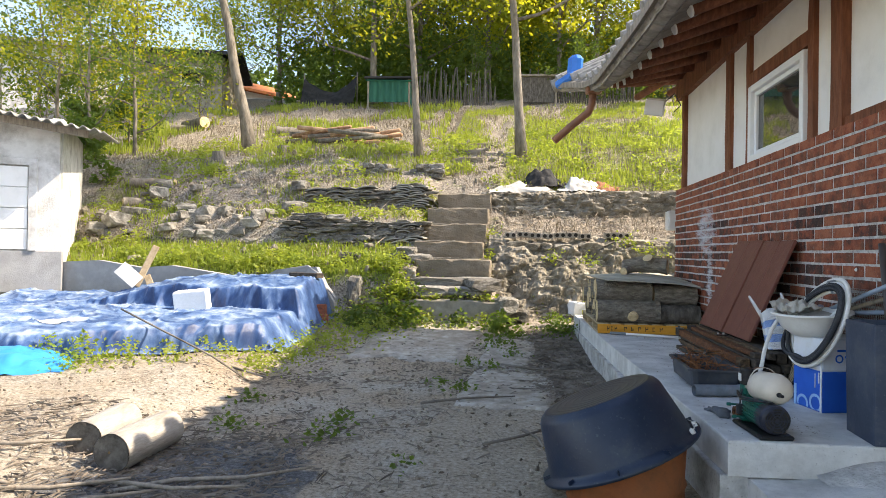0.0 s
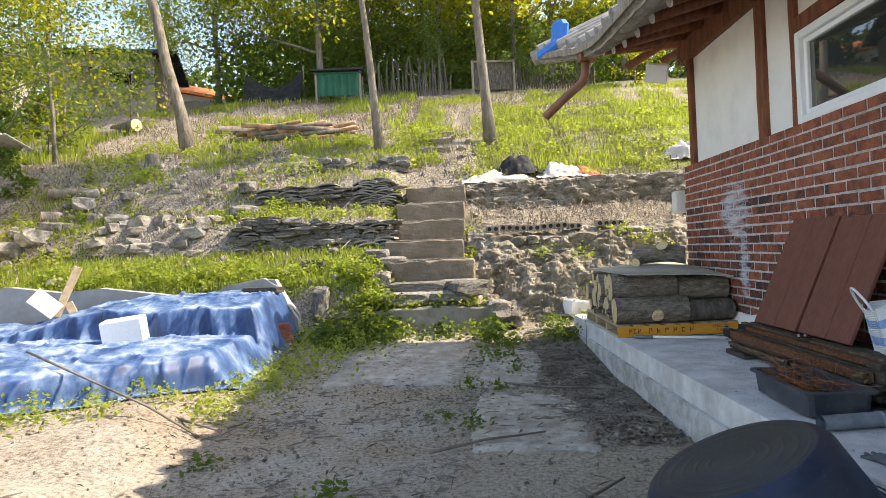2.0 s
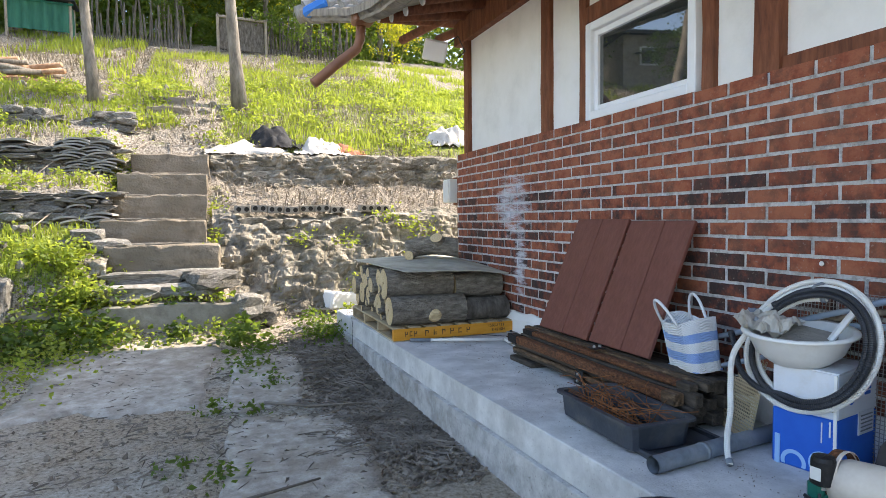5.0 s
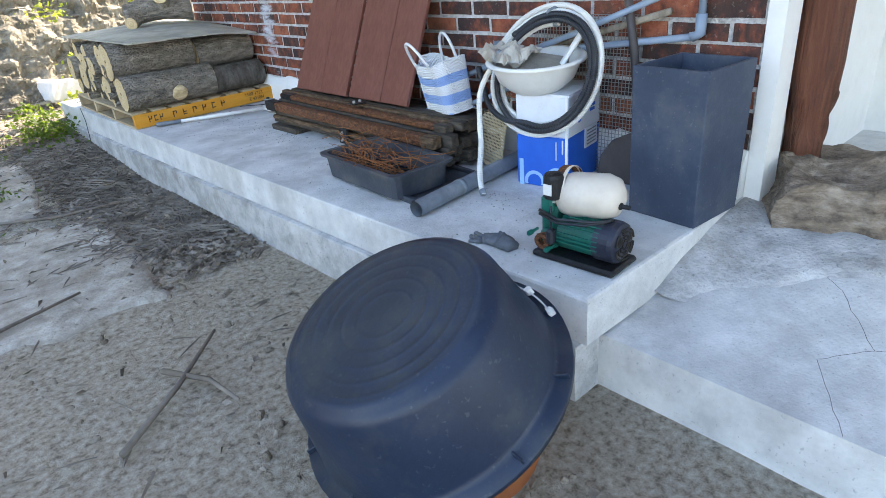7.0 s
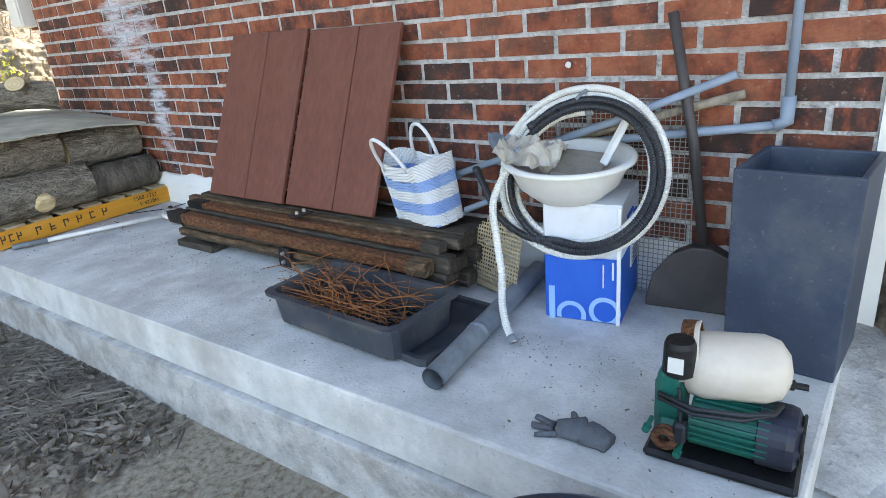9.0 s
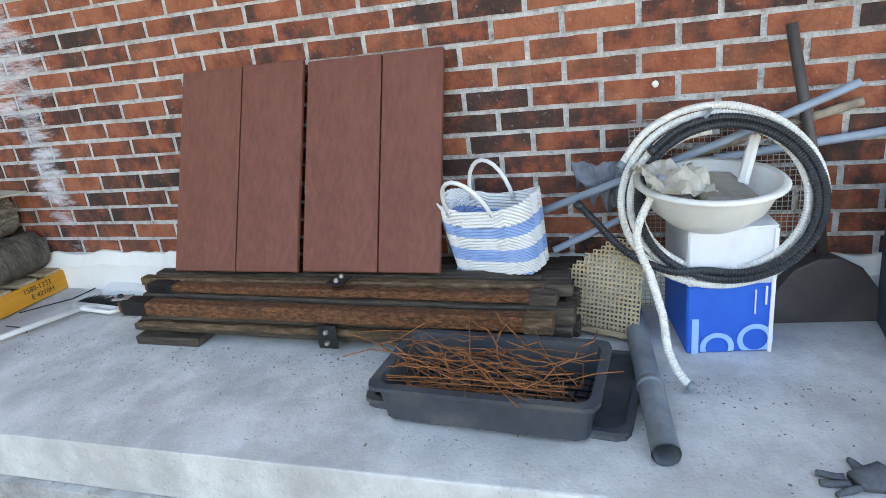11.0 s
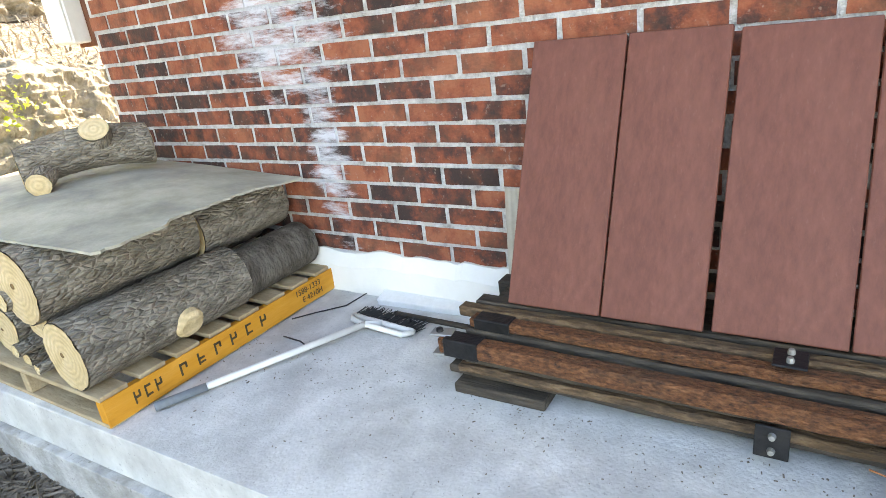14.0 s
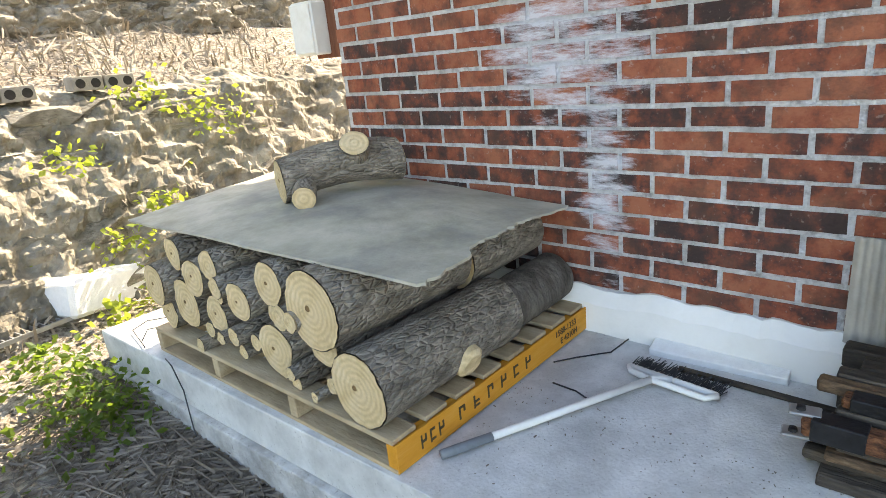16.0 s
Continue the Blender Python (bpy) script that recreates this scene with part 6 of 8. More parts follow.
# ---- retaining walls beside the stairs ----
def stone_mesh(seed, size, cuts=1):
    bm = rock(size, seed, cuts, 0.2)
    return mesh_of(bm, M_STONE, False)


FLAT_STONES = [stone_mesh(k * 1.9 + 0.3, (1, 1, 1), 2) for k in range(8)]
M_TILESTACK = material("old_roof_tile", [(0.14, 0.138, 0.125), (0.23, 0.225, 0.20), (0.34, 0.33, 0.295)], 10, 8, 0.95, 0.5, 50, per_object=0.3, stain=(0.22, 0.20, 0.15), stain_scale=4, stain_amount=0.5)


def curved_tile_mesh():
    bm = grid_sheet(6, 1, lambda u, v: ((u - 0.5) * 0.30, v * 0.30, 0.03 * (1 - (2 * u - 1) ** 2)))
    r = bmesh.ops.extrude_face_region(bm, geom=list(bm.faces))
    for v in r["geom"]:
        if isinstance(v, bmesh.types.BMVert):
            v.co.z += 0.022
    return mesh_of(bm, M_TILESTACK)


CURVED_TILE = curved_tile_mesh()


def dry_wall(name, x0, x1, y, z0f, z1f, label, rng, w=(0.16, 0.42), h=(0.05, 0.12), depth=0.3, batter=0.10, tiles=0.0, stones=None):
    t = thing(name, (0, 0, 0), (0, 0, 0), label, "stone wall", kind="structure")
    z = 0.0
    row = 0
    while z < 3:
        hh = rng.uniform(*h)
        x = x0 + rng.uniform(-0.1, 0.1)
        any_here = False
        while x < x1:
            ww = rng.uniform(*w)
            base, top = z0f(x + ww / 2), z1f(x + ww / 2)
            if base + z + hh * 0.6 < top + rng.uniform(-0.05, 0.03):
                any_here = True
                if rng.random() < tiles:
                    ob = new("tile", CURVED_TILE)
                    ob.parent = t
                    ob.matrix_basis = pose(x + ww / 2, y + batter * z + rng.uniform(-0.03, 0.03), base + z, rng.uniform(-5, 5), rng.uniform(-6, 6), rng.uniform(-10, 10)) @ Matrix.Diagonal((ww / 0.3, 1, 1, 1))
                else:
                    ob = new("stone", rng.choice(stones or FLAT_STONES))
                    ob.parent = t
                    ob.matrix_basis = pose(x + ww / 2, y + depth / 2 + batter * z + rng.uniform(-0.05, 0.05), base + z, rng.uniform(-6, 6), rng.uniform(-6, 6), rng.uniform(-14, 14)) @ Matrix.Diagonal((ww * 1.04, depth * rng.uniform(0.8, 1.1), hh * 1.12, 1))
            x += ww * 0.98
        if not any_here:
            break
        z += hh
        row += 1
    return t


M_BANKSTONE = material("earthy_bank_stone", [(0.13, 0.115, 0.09), (0.31, 0.28, 0.225), (0.50, 0.46, 0.385)], 10, 11, 0.95, 1.0, 34, per_object=0.25,
                        stain=(0.075, 0.062, 0.04), stain_scale=5, stain_amount=0.7)
BANK_STONES = [me.copy() for me in FLAT_STONES]
for me in BANK_STONES:
    me.materials.clear()
    me.materials.append(M_BANKSTONE)
rs = random.Random(11)
dry_wall("dry_stone_wall", -3.1, -0.72, 9.80, lambda x: 1.33 + 0.03 * math.sin(x * 3), lambda x: 1.74 + 0.14 * smooth_step(-1.2, -2.4, x) - 0.12 * smooth_step(-2.6, -3.1, x),
         "low dry wall of flat grey stones and broken tiles", rs, (0.12, 0.36), (0.035, 0.095), tiles=0.12)
dry_wall("rubble_row", -5.3, -3.0, 9.85, lambda x: 1.34, lambda x: 1.58 + 0.1 * math.sin(x * 4), "tumbled row of field stones on the slope", rs, (0.12, 0.34), (0.09, 0.17), tiles=0.0)
dry_wall("tile_wall", -2.95, -0.78, 10.82, lambda x: 2.05, lambda x: 2.43 + 0.04 * math.sin(x * 5) + 0.08 * smooth_step(-1.3, -0.9, x), "low wall of stacked old grey roof tiles", rs, (0.2, 0.42), (0.028, 0.05), tiles=0.22)
dry_wall("tile_stack", -1.28, -0.80, 10.74, lambda x: 2.02, lambda x: 2.46, "stacked curved roof tiles at the end of the low wall", rs, (0.27, 0.31), (0.034, 0.04), tiles=1.0)
dry_wall("tile_stack", -1.15, -0.76, 9.72, lambda x: 1.30, lambda x: 1.52, "stacked curved roof tiles at the end of the low wall", rs, (0.27, 0.31), (0.034, 0.04), tiles=1.0)
dry_wall("stone_row", -1.95, -0.72, 9.12, lambda x: 0.98, lambda x: 1.26 + 0.04 * math.sin(x * 6), "short row of weathered stones beside the stairs", rs, (0.2, 0.45), (0.09, 0.15), tiles=0.1)
dry_wall("upper_stones", -2.6, -0.75, 11.75, lambda x: 2.7, lambda x: 2.95 + 0.05 * math.sin(x * 6), "scattered row of stones higher up the slope", rs, (0.12, 0.3), (0.08, 0.14))
dry_wall("bank_wall", 0.62, 3.4, 9.55, lambda x: 0.95 - 0.1 * math.sin(x), lambda x: 1.44 + 0.02 * math.sin(x * 5), "crumbling retaining wall of flat stones bedded in earth", rs, (0.16, 0.48), (0.05, 0.12), 0.5, 0.35, stones=BANK_STONES)
dry_wall("bank_foot", 0.95, 3.6, 9.22, lambda x: 0.32, lambda x: 0.92, "lower part of the crumbling stone bank", rs, (0.14, 0.4), (0.07, 0.16), 0.55, 0.4, stones=BANK_STONES)
dry_wall("upper_bank_wall", 0.60, 4.8, 11.05, lambda x: 1.88, lambda x: 2.33 + 0.02 * math.sin(x * 4), "low weathered stone wall under the grass slope", rs, (0.16, 0.5), (0.07, 0.15), 0.30, 0.15, stones=BANK_STONES)


def bank_face(x0, x1, prof, seed, name, label):
    """A rough earthen face along a y, z profile."""
    n = 220
    m = 60

    def fn(u, v):
        x = x0 + (x1 - x0) * u
        y, z = ease(v, [(k / (len(prof) - 1), p[0]) for k, p in enumerate(prof)]), ease(v, [(k / (len(prof) - 1), p[1]) for k, p in enumerate(prof)])
        q = 0.13 * noise.noise((x * 1.6, z * 2.6, seed)) + 0.07 * noise.noise((x * 5, z * 8, seed + 4)) + 0.04 * noise.noise((x * 12, z * 16, seed + 9)) + 0.045 * abs(noise.noise((x * 4, z * 13, seed + 2))) + 0.02 * noise.noise((x * 31, z * 37, seed))
        return (x, y - q, z + 0.3 * q)
    return part(name, grid_sheet(n, m, fn), M_BANK, label=label, kind="structure", category="bank")


bank_face(0.5, 5.5, [(9.08, 0.2), (9.24, 0.55), (9.50, 1.0), (9.76, 1.40), (10.12, 1.54)], 3.0, "earth_bank", "crumbling pale earth and stone bank")
bank_face(0.50, 5.5, [(11.0, 1.85), (11.06, 2.1), (11.12, 2.33), (11.45, 2.42)], 6.0, "upper_bank", "weathered grey earth face under the grass")
bank_face(-1.3, -0.55, [(8.62, 0.4), (8.75, 0.7), (9.0, 0.95), (9.3, 1.08)], 9.0, "side_bank", "earth slope beside the stairs")

# course of hollow bricks along the bank
hc = thing("hollow_brick_row", (0, 0, 0), (0, 0, 0), "row of grey hollow bricks on top of the stone bank", "hollow bricks", kind="structure")


def hollow_brick():
    bm = bmesh.new()
    add_box(bm, (0.19, 0.14, 0.09), pose(0, 0.07, 0.045), 0.004)
    return mesh_of(bm, M_OLDCONC)


HB = hollow_brick()
# Dark discs laid on the solid bricks; the holes' shade is their colour.
HOLE_DISC = mesh_of(lathe([(0, 0.002), (0.030, 0.002), (0.030, -0.01), (0.0, -0.01)], 14), M_NEARBLACK)
for k in range(10):
    if k == 7:
        continue
    ob = new("hollow_brick", HB)
    ob.parent = hc
    ob.matrix_basis = pose(0.86 + k * 0.2, 9.79 + 0.02 * math.sin(k * 2), 1.485 + 0.012 * math.sin(k * 1.7), 0, 2 * math.sin(k), 2 * math.cos(k * 3))
    for s in (-0.047, 0.047):
        h = new("hole", HOLE_DISC)
        h.parent = ob
        h.matrix_basis = pose(s, -0.001, 0.045, 90, 0, 0)

# base wall at the foot of the stairs
bm = span(-1.32, 0.78, 8.55, 8.85, -0.1, 0.53, 0.02)
bmesh.ops.subdivide_edges(bm, edges=bm.edges[:], cuts=9, use_grid_fill=True)
roughen(bm, 0.05, 2.6, 5)
part("foot_wall", bm, M_OLDCONC, label="low cracked concrete wall at the foot of the stairs", kind="structure", category="wall")
ss = thing("stone_treads", (0, 0, 0), (0, 0, 0), "flat natural stones forming the first treads", "stones", kind="structure")
for k, (sx, sy, sz, wx, wy, wz, rz) in enumerate(((-0.35, 8.82, 0.58, 0.62, 0.42, 0.16, 8), (0.2, 8.85, 0.6, 0.6, 0.4, 0.13, -12), (0.48, 8.8, 0.66, 0.5, 0.36, 0.2, 25), (-0.2, 8.98, 0.72, 0.75, 0.3, 0.14, 3), (0.35, 9.02, 0.75, 0.5, 0.3, 0.12, -5),
                                                   (-1.42, 8.62, 0.42, 0.2, 0.3, 0.46, 0), (0.80, 8.72, 0.36, 0.30, 0.34, 0.24, 30), (0.98, 8.9, 0.22, 0.3, 0.3, 0.20, 10))):
    ob = new("stone", FLAT_STONES[k % 3])
    ob.parent = ss
    ob.matrix_basis = pose(sx, sy, sz, 0, 0, rz) @ Matrix.Diagonal((wx, wy, wz, 1))

bp = thing("broken_pipe", (0.98, 8.62, 0.12), (0, 0, 35), "broken piece of dark clay pipe at the foot of the bank", "pipe")
bm = grid_sheet(14, 4, lambda u, v: (0.14 * math.cos(math.pi * (0.05 + 0.9 * u)), 0.34 * v + 0.03 * noise.noise((u * 5, v * 4, 1)), 0.16 * math.sin(math.pi * (0.05 + 0.9 * u))))
r = bmesh.ops.extrude_face_region(bm, geom=list(bm.faces))
for v in r["geom"]:
    if isinstance(v, bmesh.types.BMVert):
        v.co *= 0.88
part("shell", bm, M_NEARBLACK, bp, smooth=True)

# grey cement wall behind the covered pile, its end broken
M_CEMENT = material("grey_cement", [(0.24, 0.24, 0.24), (0.31, 0.31, 0.305), (0.38, 0.375, 0.365)], 3, 9, 0.9, 0.2, 60, stain=(0.20, 0.19, 0.17), stain_scale=2, stain_amount=0.5)
bm = bmesh.new()
top = [(-6.2, 0.98), (-5.4, 1.02), (-4.7, 0.92), (-4.2, 0.98), (-3.4, 0.85), (-2.9, 0.78), (-2.55, 0.93), (-2.15, 1.0), (-1.95, 0.97), (-1.8, 0.7), (-1.66, 0.55), (-1.6, 0.2)]
fr = [bm.verts.new((x, 8.40, z + 0.02 * math.sin(x * 9))) for x, z in top]
fo = [bm.verts.new((x, 8.38, 0.0)) for x, z in top]
bk1 = [bm.verts.new((x, 8.53, z + 0.02 * math.sin(x * 9))) for x, z in top]
bk0 = [bm.verts.new((x, 8.53, 0.0)) for x, z in top]
for k in range(len(top) - 1):
    bm.faces.new((fo[k], fo[k + 1], fr[k + 1], fr[k]))
    bm.faces.new((fr[k], fr[k + 1], bk1[k + 1], bk1[k]))
    bm.faces.new((bk0[k], bk0[k + 1], bk1[k + 1], bk1[k]))
part("cement_wall", bm, M_CEMENT, label="broken grey cement wall behind the covered pile", kind="structure", category="wall")

# concrete patches in the yard
def patch(pts, z, name, label):
    bm = bmesh.new()
    n = 90
    c = Vector((sum(p[0] for p in pts) / len(pts), sum(p[1] for p in pts) / len(pts), 0))
    ring = []
    m = len(pts)
    for k in range(n):
        u = k / n * m
        a, b = pts[int(u) % m], pts[(int(u) + 1) % m]
        p = mix_point(a, b, u - int(u))
        q = 1 + 0.16 * noise.noise((p[0] * 2.2, p[1] * 2.2, 2)) + 0.09 * noise.noise((p[0] * 7, p[1] * 7, 4))
        x, y = c.x + (p[0] - c.x) * q, c.y + (p[1] - c.y) * q
        ring.append((x, y))
    prev = None
    for s in (1.0, 0.98, 0.8, 0.6, 0.4, 0.2):
        cur = []
        for x, y in ring:
            xx, yy = c.x + (x - c.x) * s, c.y + (y - c.y) * s
            cur.append(bm.verts.new((xx, yy, ground_z(xx, yy) + (-0.02 if s == 1 else z + 0.004 * noise.noise((xx * 3, yy * 3, 8))))))
        if prev:
            for k in range(n):
                bm.faces.new((prev[k], prev[(k + 1) % n], cur[(k + 1) % n], cur[k]))
        prev = cur
    bm.faces.new(prev)
    return part(name, bm, M_YARDCONC, label=label, kind="structure", category="concrete", smooth=True)


M_YARDCONC = material("dusty_yard_concrete", [(0.20, 0.172, 0.135), (0.36, 0.32, 0.265), (0.52, 0.485, 0.425)], 9, 10, 0.95, 0.5, 45, stain=(0.24, 0.195, 0.145), stain_scale=1.7, stain_amount=0.75)
patch([(-0.95, 6.6), (0.35, 6.5), (0.45, 7.6), (0.6, 8.5), (-0.9, 8.5)], 0.022, "concrete_patch", "old dusty concrete patch before the stairs")
patch([(0.5, 6.3), (1.1, 6.4), (1.2, 7.6), (0.65, 7.7)], 0.02, "concrete_patch", "cracked pale concrete patch in the yard")
patch([(0.45, 4.6), (1.25, 4.5), (1.35, 6.0), (0.55, 6.1)], 0.018, "concrete_patch", "cracked pale concrete patch by the platform")

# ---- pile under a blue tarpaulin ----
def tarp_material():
    """Blue woven plastic, bleached on top; steep faces also darkened by normal to paint their shade."""
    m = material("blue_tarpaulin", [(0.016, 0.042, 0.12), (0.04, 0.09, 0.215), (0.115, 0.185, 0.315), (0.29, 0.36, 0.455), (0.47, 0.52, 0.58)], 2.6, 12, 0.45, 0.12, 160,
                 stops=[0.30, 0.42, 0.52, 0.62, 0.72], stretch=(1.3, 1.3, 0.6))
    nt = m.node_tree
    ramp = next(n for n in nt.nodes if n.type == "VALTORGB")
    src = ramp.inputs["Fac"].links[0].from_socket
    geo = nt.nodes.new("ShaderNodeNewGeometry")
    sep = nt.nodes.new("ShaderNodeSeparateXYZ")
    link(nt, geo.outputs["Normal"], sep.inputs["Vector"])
    # Steep faces drop down the ramp: their shade is put into the colour.
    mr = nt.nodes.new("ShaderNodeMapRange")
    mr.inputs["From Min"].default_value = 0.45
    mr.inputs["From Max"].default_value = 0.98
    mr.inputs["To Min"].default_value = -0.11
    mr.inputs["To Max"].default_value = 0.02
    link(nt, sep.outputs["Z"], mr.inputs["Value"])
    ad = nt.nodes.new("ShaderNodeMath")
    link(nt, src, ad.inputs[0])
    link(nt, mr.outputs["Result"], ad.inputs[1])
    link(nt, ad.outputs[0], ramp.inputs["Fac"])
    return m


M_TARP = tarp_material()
M_TARPBLUE = material("new_blue_tarpaulin", [(0.02, 0.20, 0.50), (0.03, 0.30, 0.66)], 3, 5, 0.4, 0.3, 9)
TZ = [(0, 0.0), (0.05, 0.13), (0.10, 0.33), (0.17, 0.405), (0.28, 0.43), (0.6, 0.44)]


def ridge(a, b, c, s):
    return (1 - abs(noise.noise((a, b, c)))) ** s


def tarp_fn(u, v):
    x = -6.3 + 4.72 * u
    yf = max(4.75, 6.02 + 0.72 * (x + 1.68)) + 0.10 * noise.noise((x * 1.1, 0.5, 0))
    y = yf + (8.22 - yf) * v
    d = y - yf
    rear = 0.83 - 0.28 * smooth_step(-3.4, -5.0, x)
    z = ease(d, TZ) if d < 0.6 else 0.43 + 0.03 * smooth_step(5.5, 7.1, y)
    if y > 7.0:
        z = max(z, (rear - 0.10) * smooth_step(7.02, 7.22, y) + 0.10 * smooth_step(7.2, 7.9, y))
    edge = smooth_step(-1.60, -1.84, x + 0.05 * noise.noise((y * 2, 1, 1)))
    g = ground_z(x, y)
    wx, wy = x + 0.2 * noise.noise((x * 2, y * 2, 40)), y + 0.2 * noise.noise((x * 2, y * 2, 50))
    flat = 0.018 * noise.noise((x * 1.5, y * 1.3, 1)) + 0.020 * ridge(wx * 1.3, wy * 2.2, 5, 16) + 0.012 * ridge(wx * 3.1 + wy, wy * 2.0, 3, 14) + 0.005 * ridge(wx * 7.0, wy * 8.0, 8, 10)
    hang = smooth_step(0.02, 0.10, d) * (1 - smooth_step(0.16, 0.40, d)) + 0.8 * smooth_step(6.95, 7.1, y) * (1 - smooth_step(7.25, 7.5, y))
    fold = (0.10 * ridge(x * 1.9 + z * 0.7, z * 0.9, 6, 7) + 0.06 * ridge(x * 4.3 - z * 1.1, z * 1.3 + 1.4, 6, 6) + 0.02 * ridge(x * 9.5 + z * 2, z * 2, 2, 5) - 0.05) * hang
    zz = max(g + 0.012, g + 0.015 + (max(z, g) - g + 1.7 * flat * smooth_step(0.05, 0.25, d)) * (0.04 + 0.96 * edge))
    return (x + 0.02 * noise.noise((y * 3, z * 3, 1)), y - fold, zz)


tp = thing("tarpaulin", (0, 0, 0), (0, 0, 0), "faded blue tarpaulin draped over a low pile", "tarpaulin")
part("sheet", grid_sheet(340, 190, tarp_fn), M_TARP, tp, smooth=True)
t2 = thing("blue_sheet", (-3.5, 4.62, ground_z(-3.5, 4.62)), (0, 0, 30), "bright blue plastic sheet crumpled on the ground", "sheet")
part("sheet", grid_sheet(26, 26, lambda u, v: ((u - 0.5) * 1.0, (v - 0.5) * 1.0, 0.02 + 0.16 * (1 - (2 * u - 1) ** 2) * (1 - (2 * v - 1) ** 2) + 0.06 * abs(noise.noise((u * 6, v * 6, 2))))), M_TARPBLUE, t2, smooth=True)
part("patch", grid_sheet(10, 8, lambda u, v: tuple(Vector(tarp_fn(0.50 + 0.07 * u, 0.2 + 0.07 * v)) + Vector((0, -0.004, 0.008)))), M_WHITEPL, tp, "bleached white patch", smooth=True)
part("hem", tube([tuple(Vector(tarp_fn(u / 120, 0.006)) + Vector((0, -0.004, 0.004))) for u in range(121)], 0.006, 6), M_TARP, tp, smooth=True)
wb = thing("white_block", (-3.05, 6.95, 0.47), (4, -6, 14), "white foam block weighing down the tarpaulin", "block")
part("block", box((0.40, 0.22, 0.26), pose(0, 0, 0.12), 0.015), M_FOAM, wb)
dbd = thing("dark_board", (-2.0, 8.1, 0.88), (0, 0, -20), "dark board end lying on the tarpaulin", "board")
part("board", box((0.5, 0.16, 0.07), pose(0, 0, 0.0), 0.006), M_DARKSTEEL, dbd)
bb = thing("loose_brick", (-1.70, 7.75, 0.24), (0, 0, 30), "pair of loose red bricks at the tarpaulin's edge", "brick")
part("brick", box((0.21, 0.10, 0.13), pose(0, 0, 0.20), 0.006), M_BRICK, bb)
part("brick", box((0.22, 0.11, 0.13), pose(0.02, 0, 0.065), 0.006), M_BRICK, bb)
pk = thing("leaning_plank", (-4.3, 7.75, 0.78), (0, 24, 30), "pale plank propped up on the tarpaulin", "plank")
part("plank", box((0.09, 0.03, 0.62), pose(0, 0, 0.22), 0.004), M_PALLET, pk)
part("sheet", box((0.32, 0.02, 0.2), pose(-0.15, -0.04, 0.02, 0, 20, 0), 0.004), M_WHITEPL, pk)
part("batten", box((0.24, 0.05, 0.09), pose(0.14, 0.03, 0.02, 0, 45, 0), 0.004), M_PALLET, pk)

# broken slab standing behind the end of the pile
bs = thing("broken_slab", (-2.02, 8.34, 0.14), (-6, 0, -8), "broken grey cement slab leaning behind the tarpaulin", "slab")
bm = bmesh.new()
out = [(-0.62, 0.0), (-0.60, 0.70), (-0.42, 0.83), (-0.08, 0.87), (0.10, 0.78), (0.22, 0.55), (0.38, 0.36), (0.40, 0.0)]
fr = [bm.verts.new((x, -0.035, z + 0.02 * math.sin(k * 3))) for k, (x, z) in enumerate(out)]
bk = [bm.verts.new((x, 0.035, z + 0.02 * math.sin(k * 3))) for k, (x, z) in enumerate(out)]
bm.faces.new(fr)
bm.faces.new(bk[::-1])
for k in range(len(out)):
    bm.faces.new((fr[k], bk[k], bk[(k + 1) % len(out)], fr[(k + 1) % len(out)]))
bmesh.ops.bevel(bm, geom=bm.edges[:], offset=0.008, segments=2, affect="EDGES", profile=0.5)
part("slab", bm, M_CEMENT, bs)
ls = thing("long_stick", (0, 0, 0), (0, 0, 0), "long thin dry stick leaning on the tarpaulin", "stick")
part("stick", tube([(-1.42, 4.94, ground_z(-1.42, 4.94) + 0.012), (-1.85, 5.1, 0.24), (-2.25, 5.25, 0.36), (-2.68, 5.44, 0.475), (-3.1, 5.6, 0.6)], [0.008, 0.009, 0.009, 0.010, 0.010], 7), M_TWIG, ls, smooth=True)

# two sawn logs at the edge of the ash heap
M_DRYLOG = material("debarked_log", [(0.22, 0.20, 0.175), (0.36, 0.34, 0.305), (0.50, 0.48, 0.445)], 7, 8, 0.9, 0.3, 50, stretch=(0.5, 2, 2), stain=(0.26, 0.20, 0.14), stain_scale=4, stain_amount=0.5)
M_GREYCUT = material("weathered_cut", [(0.05, 0.042, 0.034), (0.12, 0.105, 0.085), (0.19, 0.17, 0.145)], 14, 7, 0.9, 0.4, 60)
log((-1.50, 2.92, ground_z(-1.4, 3.2) + 0.10), (0, 0, 96), 0.46, 0.105, 51, "dry pale log with a grey sawn end on the ground", "sawn logs in the yard", bark=M_DRYLOG, cut=M_GREYCUT)
log((-1.23, 2.78, ground_z(-1.2, 3.1) + 0.105), (0, 0, 88), 0.52, 0.108, 52, "dry pale log with a grey sawn end on the ground", "sawn logs in the yard", bark=M_DRYLOG, cut=M_GREYCUT)
rnd = random.Random(21)
for k in range(7):
    x, y = rnd.uniform(-2.2, -0.6), rnd.uniform(2.2, 2.9)
    a = rnd.uniform(-0.5, 0.5)
    z = ground_z(x, y) + 0.015
    t = thing("dead_branch", (x, y, z), (0, 0, math.degrees(a)), "dry bare branch lying on the ash", "branch", "dry branches")
    part("stick", tube([(-0.5, 0, 0.0), (-0.2, 0.05, 0.02), (0.15, 0.02, 0.015), (0.5, 0.09, 0.02)], [0.014, 0.013, 0.011, 0.007], 7), M_GREYTIMBER, t, smooth=True)
